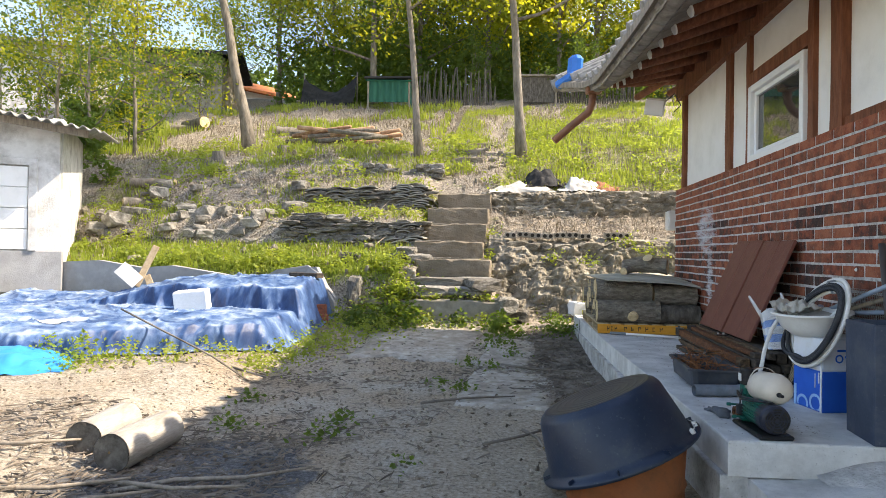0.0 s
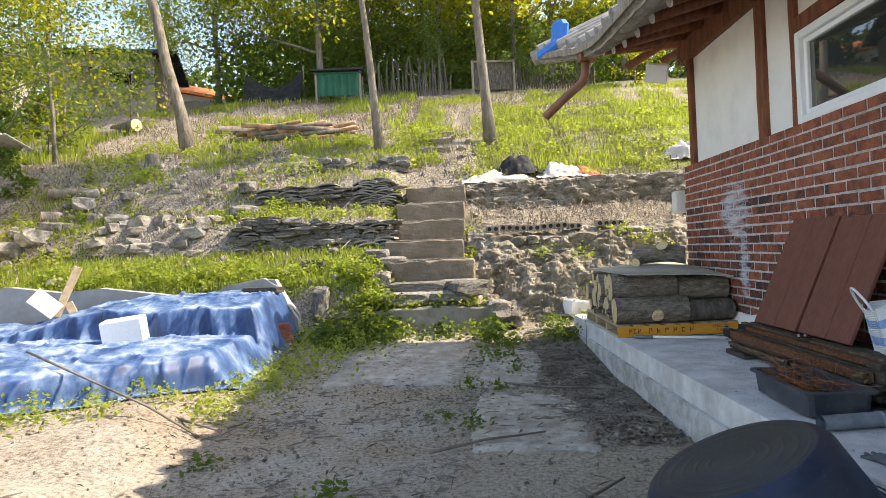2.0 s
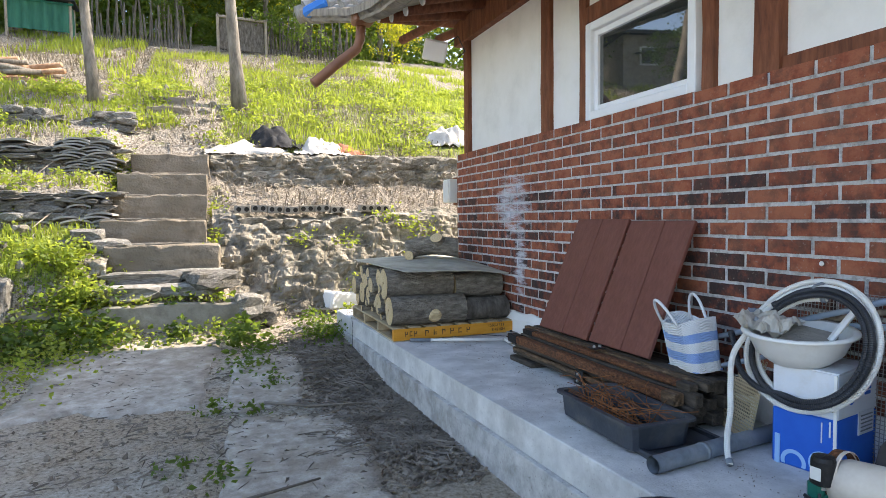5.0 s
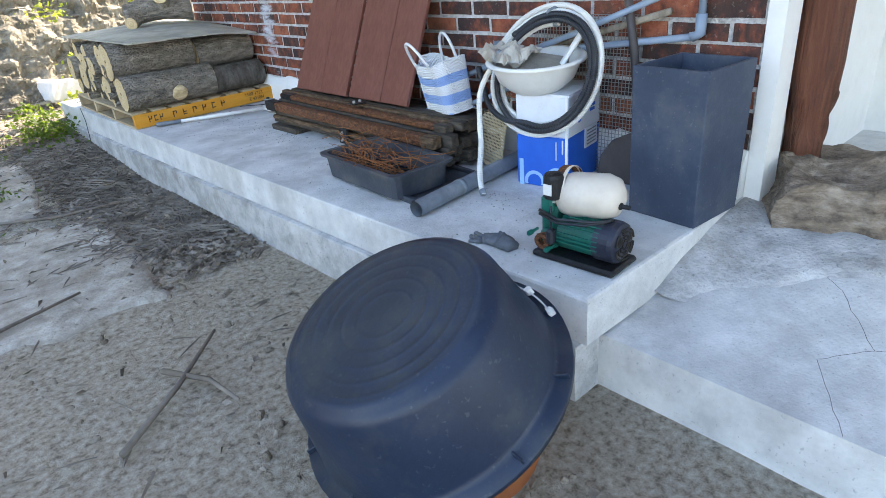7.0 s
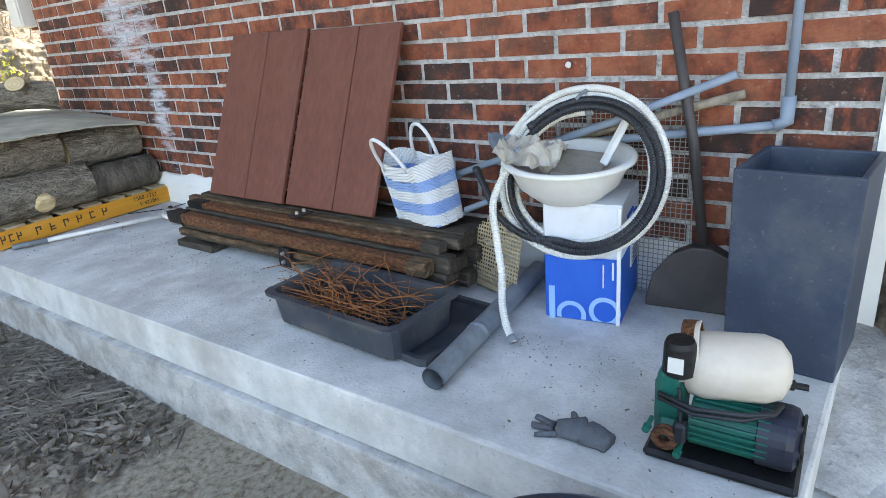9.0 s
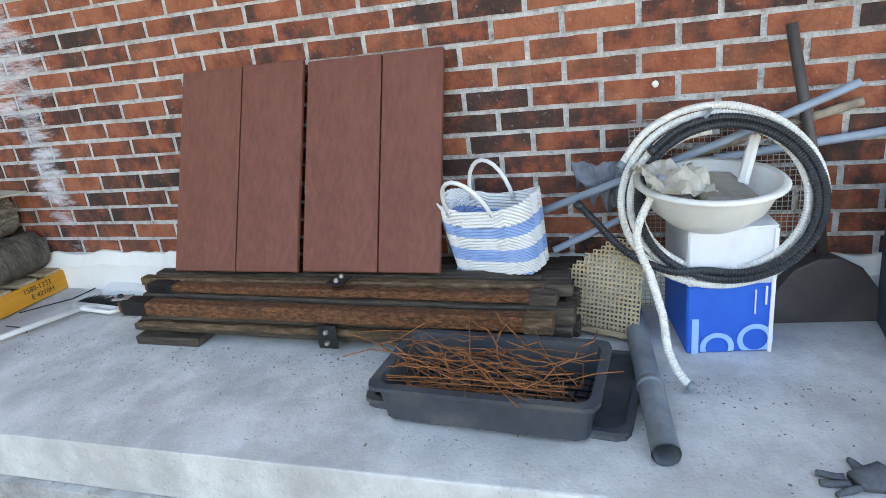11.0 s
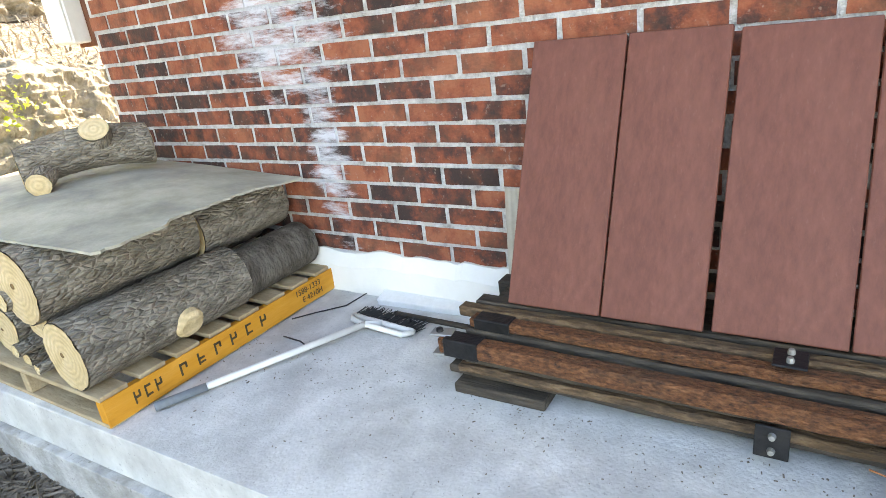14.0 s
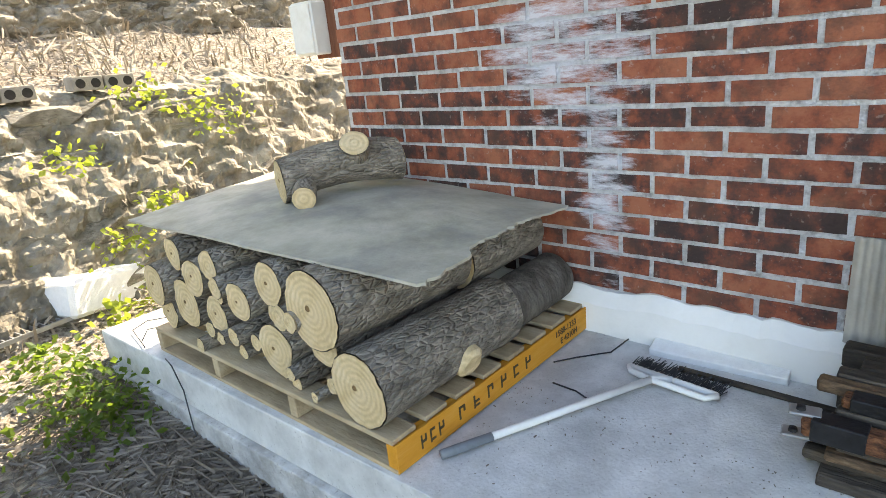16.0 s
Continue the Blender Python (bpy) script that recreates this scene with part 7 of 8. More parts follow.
for pts in (((0.2, 4.55), (0.55, 4.75), (0.95, 4.85)), ((0.75, 3.55), (1.0, 3.75), (1.25, 4.0)), ((-1.9, 5.4), (-1.55, 5.1), (-1.2, 4.8)), ((0.8, 6.4), (1.1, 6.15), (1.5, 6.05)), ((1.0, 3.9), (1.1, 3.7), (1.12, 3.5))):
    t = thing("dead_branch", (pts[1][0], pts[1][1], ground_z(*pts[1])), (0, 0, 0), "thin dark branch lying in the yard", "branch", "dry branches")
    part("stick", tube([(x - pts[1][0], y - pts[1][1], 0.03 + 0.008 * k) for k, (x, y) in enumerate(pts)], [0.012, 0.010, 0.006], 6), M_TWIG, t, smooth=True)

TUB_AT, TUB_ROT, TUB_D, TUB_R, TUB_H = (1.355, 2.90, 0.515), (-4.8, -22.9, 0), 0.286, 0.412, 0.315

# upturned tub leaning on the drum
tub = thing("upturned_tub", TUB_AT, TUB_ROT, "dark blue plastic tub upturned on the rusty drum", "tub")
prof = [(0, 0.0)]
for q in (0.28, 0.44, 0.60, 0.76, 0.90):
    prof += [(TUB_D * q - 0.016, 0.0), (TUB_D * q - 0.004, 0.0), (TUB_D * q, 0.0013), (TUB_D * q + 0.004, 0.0), (TUB_D * q + 0.012, 0.0)]
prof += [(TUB_D * 0.99, 0.0), (TUB_D, -0.006), (TUB_D + 0.018, -0.014), (TUB_D + 0.035, -0.04), (TUB_R - 0.045, -TUB_H + 0.05),
        (TUB_R - 0.035, -TUB_H + 0.022), (TUB_R, -TUB_H + 0.018), (TUB_R, -TUB_H), (TUB_R - 0.012, -TUB_H), (TUB_R - 0.014, -TUB_H + 0.010), (TUB_R - 0.05, -TUB_H + 0.010), (TUB_R - 0.055, -TUB_H + 0.03), (TUB_D + 0.025, -0.045), (TUB_D, -0.016), (0, -0.012)]
part("shell", lathe(prof, 56), M_TUB, tub, smooth=True)
for k in range(10):
    a = 36 * k + 10
    part("rim_rib", box((0.045, 0.006, 0.02), pose(0, 0, 0, 0, 0, a) @ pose(TUB_R - 0.025, 0, -TUB_H + 0.027), 0.002), M_TUB, tub)
for a in (-28, -10):
    part("rope_knot", rock((0.022, 0.022, 0.03), a, 1), M_WHITEPL, tub, "white cord knot", at=pose(0, 0, 0, 0, 0, a) @ pose(TUB_R - 0.02, 0, -TUB_H + 0.02))
part("rope", tube([(math.cos(radians(a)) * (TUB_R - 0.022), math.sin(radians(a)) * (TUB_R - 0.022), -TUB_H + 0.03 + 0.004 * math.sin(a)) for a in (-28, -22, -16, -10, 0, 12)], 0.003, 6), M_WHITEPL, tub, "white cord")
tb = thing("metal_offcut", (0.90, 2.42, 0.0), (0, 0, 20), "green painted metal offcut beside the drum", "offcut")
part("plate", box((0.14, 0.02, 0.14), pose(0, 0, 0.07, 12, 0, 0), 0.004), M_TEAL, tb)

# ---- small weathered shed beyond the yard ----
M_SHEDWALL = material("flaking_white_wall", [(0.42, 0.41, 0.38), (0.62, 0.61, 0.58), (0.72, 0.71, 0.68)], 3, 9, 0.9, 0.3, 40, stain=(0.22, 0.20, 0.17), stain_scale=1.8, stain_amount=0.6)
M_SHEETROOF = material("corrugated_roof", [(0.22, 0.21, 0.19), (0.32, 0.31, 0.28), (0.42, 0.40, 0.36)], 4, 8, 0.8, 0.2, 40, stain=(0.15, 0.13, 0.11), stain_scale=2.5, stain_amount=0.5)
shed = thing("shed", (-5.95, 8.3, 0.55), (0, 0, 31), "small white-walled shed with a corrugated roof", "shed")
part("wall", span(-3.2, -0.02, 0.0, 0.14, 0.0, 2.62), M_SHEDWALL, shed)
part("wall", span(-0.14, 0.0, 0.14, 2.6, 0.0, 2.66), M_SHEDWALL, shed)
part("plinth", span(-3.25, 0.03, -0.04, 0.1, 0.0, 0.62, 0.01), M_CEMENT, shed)
for k in range(4):
    part("door_panel", span(-2.3, -0.42, -0.045, -0.002, 0.64 + k * 0.31, 0.94 + k * 0.31, 0.006), M_PLASTER, shed)
part("door_frame", span(-0.41, -0.30, -0.07, -0.002, 0.62, 1.95, 0.006), M_SHEDWALL, shed)
part("door_frame", span(-2.4, -0.30, -0.07, -0.002, 1.89, 2.0, 0.006), M_SHEDWALL, shed)


def shed_roof(u, v):
    x = -3.4 + 4.0 * u
    return (x, -0.55 + 3.4 * v, 3.28 - 0.36 * (1 - v) - 0.13 * (x + 3.4) + 0.028 * math.sin(x * 42))


bm = grid_sheet(200, 2, shed_roof)
r = bmesh.ops.extrude_face_region(bm, geom=list(bm.faces))
for v in r["geom"]:
    if isinstance(v, bmesh.types.BMVert):
        v.co.z += 0.012
part("roof", bm, M_SHEETROOF, shed)
part("eave_batten", box((3.8, 0.06, 0.10), pose(-1.5, -0.3, 2.62, 0, 7.3, 0), 0.006), M_GREYTIMBER, shed)

# ---- buildings on the slope ----
M_BLACKROOF = material("black_tarred_roof", [(0.02, 0.02, 0.022), (0.045, 0.045, 0.048)], 3, 6, 0.7, 0.2, 20)
M_ORANGETILE = material("orange_roof_tile", [(0.50, 0.15, 0.05), (0.62, 0.22, 0.08)], 2, 5, 0.7, 0.2, 10)
M_GREENCLOTH = material("green_cover_cloth", [(0.015, 0.09, 0.06), (0.03, 0.15, 0.10)], 3, 6, 0.8, 0.3, 12, stretch=(4, 4, 0.6))
M_NET = material("black_net", [(0.012, 0.012, 0.013), (0.03, 0.03, 0.03)], 8, 5, 0.9, 0.3, 30)


def hut(name, loc, rz, sx, sy, h, wall, roof, pitch, label, windows=()):
    t = thing(name, loc, (0, 0, rz), label, "house")
    part("wall", span(-sx / 2, sx / 2, -sy / 2, sy / 2, -1.0, h), wall, t)
    bm = bmesh.new()
    o = 0.45
    a = [bm.verts.new(p) for p in ((-sx / 2 - o, -sy / 2 - o, h - 0.05), (sx / 2 + o, -sy / 2 - o, h - 0.05), (sx / 2 + o, 0, h + pitch), (-sx / 2 - o, 0, h + pitch), (sx / 2 + o, sy / 2 + o, h - 0.05), (-sx / 2 - o, sy / 2 + o, h - 0.05))]
    bm.faces.new((a[0], a[1], a[2], a[3]))
    bm.faces.new((a[3], a[2], a[4], a[5]))
    r = bmesh.ops.extrude_face_region(bm, geom=list(bm.faces))
    for v in r["geom"]:
        if isinstance(v, bmesh.types.BMVert):
            v.co.z += 0.14
    part("roof", bm, roof, t)
    for wx, wz in windows:
        w = part("window", span(wx - 0.45, wx + 0.45, -sy / 2 - 0.05, -sy / 2 + 0.02, wz, wz + 0.8, 0.01), M_WHITEFRAME, t)
        part("pane", span(wx - 0.38, wx + 0.38, -sy / 2 - 0.06, -sy / 2 - 0.045, wz + 0.07, wz + 0.73), M_GLASS, w)
    return t


hut("old_house", (-13.5, 25.5, ground_z(-13.5, 25.5) - 0.35), 14, 3.6, 4.0, 1.9, M_OLDCONC, M_BLACKROOF, 0.7, "old grey house with a black tarred roof on the slope", [(0.6, 0.6)])
part("awning", box((2.4, 1.6, 0.06), pose(-12.9, 23.4, ground_z(-12.9, 23.4) + 1.6, 14, 10, 14), 0.01), M_BLACKROOF, label="black sagging awning beside the old house", category="awning")
hut("tiled_house", (-16.2, 34.5, ground_z(-16.2, 34.5) - 1.3), 52, 6.4, 3.4, 1.7, M_PLASTER, M_ORANGETILE, 0.9, "white house with an orange tiled roof", [(-1, 0.5)])
hut("far_house", (-22.0, 26.5, ground_z(-22, 26.5)), 24, 5.5, 4.5, 2.3, M_SHEDWALL, M_SHEETROOF, 0.8, "pale house with a grey roof behind the bushes", [(1.2, 0.8), (-1.0, 0.8)])

gs = thing("green_shelter", (-3.55, 20.9, ground_z(-3.55, 20.9)), (0, 0, 4), "small shelter hung with green cloth on the hill", "shelter")
for sx in (-0.72, 0.72):
    for sy in (0, 0.8):
        part("post", tube([(sx, sy, -0.2), (sx, sy, 1.15)], 0.04, 8), M_GREYTIMBER, gs)
part("cloth", grid_sheet(30, 8, lambda u, v: (-0.72 + 1.44 * u, -0.04 + 0.03 * math.sin(u * 40), 0.26 + 0.76 * v)), M_GREENCLOTH, gs, smooth=True)
part("cloth", grid_sheet(10, 4, lambda u, v: (0.74, 0.8 * u, 0.26 + 0.76 * v)), M_GREENCLOTH, gs)
part("roof", box((1.7, 1.1, 0.06), pose(0, 0.35, 1.12, 3, 0, 0), 0.01), M_BLACKROOF, gs)
part("rail", tube([(-0.8, -0.06, 1.02), (0.8, -0.06, 1.0)], 0.03, 8), M_TEAL, gs)
nt_ = thing("black_net", (-5.9, 21.2, ground_z(-5.9, 21.2)), (0, 0, 0), "black shade net sagging between poles", "net")
part("net", grid_sheet(20, 12, lambda u, v: (-1.0 + 2.0 * u, 0.5 * v + 0.1 * noise.noise((u * 4, v * 4, 0)), (0.1 + 1.15 * v) * (1 - 0.45 * math.sin(math.pi * u)) + 0.08 * noise.noise((u * 6, v * 6, 1)))), M_NET, nt_, smooth=True)
for x in (-1.0, 1.0):
    part("pole", tube([(x, 0.5, -0.2), (x, 0.5, 1.4)], 0.03, 6), M_TRUNK, nt_)
fence = thing("stake_fence", (0, 0, 0), (0, 0, 0), "dark fence of rough stakes below the trees", "fence")
STAKE = mesh_of(tube([(0, 0, -0.2), (0.01, 0, 0.6), (0, 0.01, 1.25)], [0.035, 0.032, 0.025], 6), M_BARK)
for k in range(90):
    x = -2.6 + k * 0.085
    if 0.2 < x < 0.9:
        continue
    ob = new("stake", STAKE)
    ob.parent = fence
    ob.matrix_basis = pose(x, 22.0 + 0.25 * math.sin(x), ground_z(x, 22.0), 4 * math.sin(k * 3), 5 * math.sin(k * 1.7), k * 40) @ Matrix.Diagonal((1, 1, 0.8 + 0.25 * math.sin(k * 2.3), 1))
fr2 = thing("timber_frame", (1.6, 21.6, ground_z(1.6, 21.6)), (0, 0, 5), "dark timber frame at the edge of the wood", "frame")
part("panel", box((1.3, 0.05, 0.9), pose(0, 0.05, 0.55), 0.01), M_BARK, fr2)
part("rail", box((1.5, 0.08, 0.07), pose(0, 0, 1.05), 0.01), M_GREYTIMBER, fr2)
for x in (-0.7, 0.7):
    part("post", box((0.08, 0.08, 1.2), pose(x, 0, 0.5), 0.01), M_GREYTIMBER, fr2)

# felled timber
M_REDPOLE = material("reddish_dry_pole", [(0.20, 0.10, 0.055), (0.36, 0.215, 0.13), (0.52, 0.37, 0.25)], 8, 7, 0.9, 0.3, 40, per_object=0.2)
for k in range(22):
    rr = random.Random(60 + k)
    x, y = -3.45 + rr.uniform(-0.9, 0.9), 15.3 + rr.uniform(-0.6, 0.6)
    t = thing("felled_pole", (x, y, ground_z(x, y) + 0.08 + 0.015 * k), (0, rr.uniform(-6, 6), rr.uniform(-32, 26)), "dry reddish pole in a heap of felled timber", "pole", "heap of felled poles")
    part("pole", tube([(-0.9, 0, 0), (0, 0.02, 0.02), (0.9, 0, 0)], [0.06, 0.055, 0.045], 8), M_REDPOLE if k % 3 else M_TRUNK, t, smooth=True)
for x, y, ln, r_, rz in ((-6.65, 11.1, 0.85, 0.10, 8), (-6.5, 10.6, 0.5, 0.10, 40), (-9.2, 17.6, 1.0, 0.17, -30), (-9.4, 17.2, 0.8, 0.15, 10), (-5.9, 16.6, 0.8, 0.15, 25)):
    log((x, y, ground_z(x, y) + r_ * 0.85), (0, 0, rz), ln, r_, x, "felled log with a bright sawn end on the slope", "felled logs on the slope", bark=M_TRUNK, cut=M_CUT)
for x, y in ((-5.6, 12.6), (-4.4, 13.3)):
    t = thing("tree_stump", (x, y, ground_z(x, y)), (0, 0, 0), "low sawn tree stump on the slope", "stump")
    part("bark", roughen(lathe([(0.17, -0.1), (0.14, 0.05), (0.13, 0.16)], 14), 0.015, 8), M_TRUNK, t)
    part("cut_top", lathe([(0.132, 0.155), (0.07, 0.165), (0, 0.165)], 14), M_GREYCUT, t)

# heap of cloths over the upper wall
M_WHITECLOTH = material("dirty_white_cloth", [(0.42, 0.39, 0.34), (0.58, 0.55, 0.50), (0.68, 0.66, 0.62)], 4, 8, 0.9, 0.4, 30, stain=(0.28, 0.22, 0.16), stain_scale=4, stain_amount=0.5)
M_BLACKCLOTH = material("black_cloth", [(0.012, 0.012, 0.013), (0.03, 0.03, 0.032)], 8, 6, 0.85, 0.4, 30)
M_REDRAG = material("rust_red_rag", [(0.30, 0.10, 0.05), (0.42, 0.20, 0.12)], 8, 5, 0.9, 0.3, 30)


def heap(name, x, y, sx, sy, sz, mat, label, cat, seed):
    t = thing(name, (x, y, ground_z(x, y) - 0.02), (0, 0, 0), label, cat)

    def fn(u, v):
        a, b = 2 * u - 1, 2 * v - 1
        e = max(0.0, 1 - (a * a + b * b) ** 0.8)
        z = sz * (0.10 + e * (0.75 + 0.9 * noise.noise((a * 2 + seed, b * 2, seed))) + 0.18 * noise.noise((a * 6, b * 6, seed)))
        return (a * sx * (1 + 0.25 * noise.noise((a * 2, b * 2, seed + 3))), b * sy * (1 + 0.25 * noise.noise((b * 3, a * 2, seed + 5))), z + 0.25 * b * sy)
    part("cloth", grid_sheet(40, 26, fn), mat, t, smooth=True)


heap("white_cloth", 1.05, 11.55, 0.62, 0.32, 0.16, M_WHITECLOTH, "dirty white cloth bundled on the wall top", "cloth", 1.2)
heap("black_cloth", 1.45, 11.75, 0.45, 0.28, 0.30, M_BLACKCLOTH, "black plastic cloth bundled on the wall top", "cloth", 2.9)
heap("white_cloth", 2.15, 11.6, 0.42, 0.34, 0.22, M_WHITECLOTH, "dirty white cloth bundled on the wall top", "cloth", 5.1)
heap("red_rag", 2.55, 11.6, 0.32, 0.25, 0.14, M_REDRAG, "rust-red rag beside the white cloths", "rag", 7.7)
heap("white_sack", 4.6, 12.1, 0.5, 0.3, 0.32, M_WHITECLOTH, "stuffed white sack on the grass", "sack", 9.3)

# ---- trees ----
RNG = np.random.default_rng(4)


def limb_points(rng, start, direction, length, steps=5, wander=0.18, lift=0.0):
    p, d = np.array(start, float), np.array(direction, float)
    d /= np.linalg.norm(d)
    out = [tuple(p)]
    for _ in range(steps):
        d = d + rng.normal(size=3) * wander + np.array([0, 0, lift])
        d /= np.linalg.norm(d)
        p = p + d * length / steps
        out.append(tuple(p))
    return out


def tree(name, x, y, h, r, rng, label, leaf_mat, leaf=0.14, leaves=2600, crown_from=0.35, spread=0.45, lean=(0, 0), limbs=9, drop=0.0, twig=True):
    t = thing(name, (x, y, ground_z(x, y) - 0.1), (0, 0, 0), label, "tree")
    n = 9
    base = [(lean[0] * h * (k / n) + 0.04 * h * (k / n) * rng.normal() * 0.3, lean[1] * h * (k / n) + 0.04 * h * (k / n) * rng.normal() * 0.3, h * 0.92 * k / n) for k in range(n + 1)]
    part("trunk", tube(base, [r * (1.35 if k == 0 else 1 - 0.82 * k / n) for k in range(n + 1)], 12), M_TRUNK, t, smooth=True)
    tips = []
    for k in range(limbs):
        u = crown_from + (0.97 - crown_from) * (k + rng.uniform(0, 0.8)) / limbs
        i = min(n - 1, int(u * n))
        p = mix_point(base[i], base[i + 1], u * n - i)
        a = k * 2.4 + rng.uniform(-0.5, 0.5)
        ln = h * spread * (1.15 - 0.75 * u) * rng.uniform(0.75, 1.2)
        pts = limb_points(rng, p, (math.cos(a), math.sin(a), 0.55), ln, 6, 0.22, 0.06)
        bm = bmesh.new()
        add_tube(bm, pts, [r * 0.42 * (1 - 0.82 * j / 6) * (1.1 - 0.6 * u) for j in range(7)], 6)
        for j in range(2, 7):
            tips.append(pts[j])
            if j % 2 == 0:
                q = limb_points(rng, pts[j], rng.normal(size=3) + np.array([0, 0, 0.3]), ln * 0.4, 4, 0.3, 0.03)
                add_tube(bm, q, [r * 0.13 * (1 - 0.8 * m / 4) for m in range(5)], 4)
                tips += q[1:]
        part("limb", bm, M_TRUNK, t, smooth=True)
    if leaves:
        tips = np.array(tips)
        c = tips[rng.integers(0, len(tips), leaves // 14)] + rng.normal(size=(leaves // 14, 3)) * h * 0.035
        pts = np.repeat(c, 14, 0) + rng.normal(size=(len(c) * 14, 3)) * h * 0.032
        ob = new("crown", leaf_cloud(pts, leaf, rng, leaf_mat, 0.3, 0.6, 0.25))
        ob.parent = t
    return t


# the three tall trunks on the slope
tree("tall_tree", -5.95, 15.0, 11.0, 0.15, RNG, "tall grey trunk leaning over the slope", M_LEAF, 0.11, 5200, 0.55, 0.3, (-0.17, 0.0), 8)
tree("tall_tree", -1.13, 12.7, 8.5, 0.085, RNG, "slim grey tree on the slope", M_LEAF, 0.11, 4600, 0.36, 0.28, (-0.06, 0.0), 8)
tree("tall_tree", 1.05, 13.3, 9.5, 0.115, RNG, "slim grey tree with a broad foot above the wall", M_LEAF, 0.11, 5600, 0.32, 0.32, (-0.045, 0.0), 9)
# shrubby trees by the shed
for x, y, h in ((-8.6, 12.5, 5.0), (-8.1, 13.4, 5.4), (-10.5, 13.8, 5.5), (-9.6, 16.0, 5.2), (-12.4, 15.5, 6.0), (-13.5, 18.5, 6.2)):
    tree("young_tree", x, y, h, 0.05, RNG, "thin young tree with fresh green leaves", M_LEAF if int(x * 10) % 2 else M_LEAF_DARK, 0.09, 2400 if y < 13 else 4200, 0.12, 0.42, (0.03 * math.sin(x), 0), 11)

for x, y, h in ((-8.0, 11.4, 1.3), (-8.9, 12.6, 1.5), (-9.2, 14.8, 1.7), (-11.4, 14.6, 2.6), (-12.5, 17.5, 2.6), (-14.5, 16.5, 3.6), (-9.8, 19.5, 2.4), (3.2, 21.8, 2.4), (-0.6, 22.6, 2.6), (6.0, 20.5, 2.2)):
    tree("bush", x, y, h, 0.03, RNG, "dense leafy bush in fresh green", M_LEAF_DARK if int(x * 7) % 3 else M_LEAF, 0.10, 1500, 0.05, 0.55, (0, 0), 10)
KINDS = []
for k in range(4):
    h = 9.5 + k * 1.0
    KINDS.append(tree("wood_tree", (-9, -3.2, 2.6, 7.5)[k], 24.5 + k % 2, h, 0.11 + 0.03 * (k % 2), RNG, "broadleaved tree in fresh yellow-green spring leaf", (M_LEAF, M_LEAF, M_LEAF, M_LEAF_DARK)[k], 0.15, 13000, 0.14, 0.46, (0, 0), 14))
rw = random.Random(3)
for k in range(34):
    row = k // 11
    x = -20 + (k % 11) * 4.0 + rw.uniform(-1.3, 1.3)
    y = (24.0, 29.0, 35.0, 41)[row] + rw.uniform(-1.5, 1.5)
    if (-22 < x < -8.5 and y < 36.5) or x > 7.5:
        continue
    kind = KINDS[rw.randrange(4)]
    s = rw.uniform(0.75, 1.05)
    copy_thing(kind, pose(x, y, ground_z(x, y) - 0.1, 0, 0, rw.uniform(0, 360)))
# far wood: one mass of leaves
pts = []
rf = np.random.default_rng(8)
while len(pts) < 56000:
    x, y = rf.uniform(-45, 30), rf.uniform(27, 75)
    top = 4.2 + 2.2 * noise.noise((x * 0.12, y * 0.12, 3)) - 1.6 * smooth_step(-8, -20, x)
    z = top * rf.uniform(0.02, 1) ** 0.7
    if (x < -9 and y < 30) or (-21 < x < -8 and y < 38) or x > 11:
        continue
    if noise.noise((x * 0.35, y * 0.35, z * 0.5)) > -0.12:
        pts.append((x, y, ground_z(x, y) + z))
ob = new("far_wood", leaf_cloud(pts, 0.45, rf, M_LEAF_DARK, 0.3, 0.7, 0.2))
pts = []
while len(pts) < 16000:
    x, y = rf.uniform(-9, 14), rf.uniform(23.2, 28)
    if noise.noise((x * 0.6, y * 0.6, 8)) > -0.2:
        pts.append((x, y, ground_z(x, y) + 2.6 * rf.uniform(0.0, 1) ** 1.3))
tagged(new("undergrowth", leaf_cloud(pts, 0.22, rf, M_LEAF_DARK, 0.3, 0.6, 0.1)), "dark green undergrowth at the edge of the wood", "undergrowth", kind="stuff")
tagged(ob, "dense green wood covering the hill behind", "wood", kind="stuff")

# ---- low growth ----
rg = np.random.default_rng(12)


def scatter(n, x0, x1, y0, y1, want):
    out = []
    tries = 0
    while len(out) < n and tries < n * 12:
        tries += 1
        x, y = rg.uniform(x0, x1), rg.uniform(y0, y1)
        if rg.random() < want(x, y):
            out.append((x, y, ground_z(x, y) - 0.01))
    return out


def patchy(x, y, s=0.9, cut=0.0):
    return smooth_step(cut, cut + 0.25, noise.noise((x * s, y * s, 5)) + 0.4 * noise.noise((x * s * 3, y * s * 3, 2)))


g1 = scatter(30000, -0.7, 9, 11.4, 21, lambda x, y: (0.06 + 0.94 * patchy(x, y, 0.8, -0.12)) * (1 if x > 0.7 or y > 12.0 else 0))
tagged(new("slope_grass", blades(g1, rg, 0.13, 0.020, M_GRASS)), "bright fresh grass on the slope above the wall", "grass", kind="stuff")
g2 = scatter(17000, -7, -0.62, 8.6, 14.5, lambda x, y: (0.9 if 8.65 < y < 9.75 else 0.7 * patchy(x, y, 1.0, 0.0)) * (0.0 if 8.38 < y < 8.56 else 1))
tagged(new("terrace_grass", blades(g2, rg, 0.11, 0.016, M_GRASS)), "short weeds and grass on the terraces", "grass", kind="stuff")
g3 = scatter(9000, -14, -1, 13, 22, lambda x, y: 0.8 * patchy(x, y, 0.6, 0.0))
tagged(new("upper_grass", blades(g3, rg, 0.22, 0.03, M_GRASS)), "tufts of grass among dry litter uphill", "grass", kind="stuff")
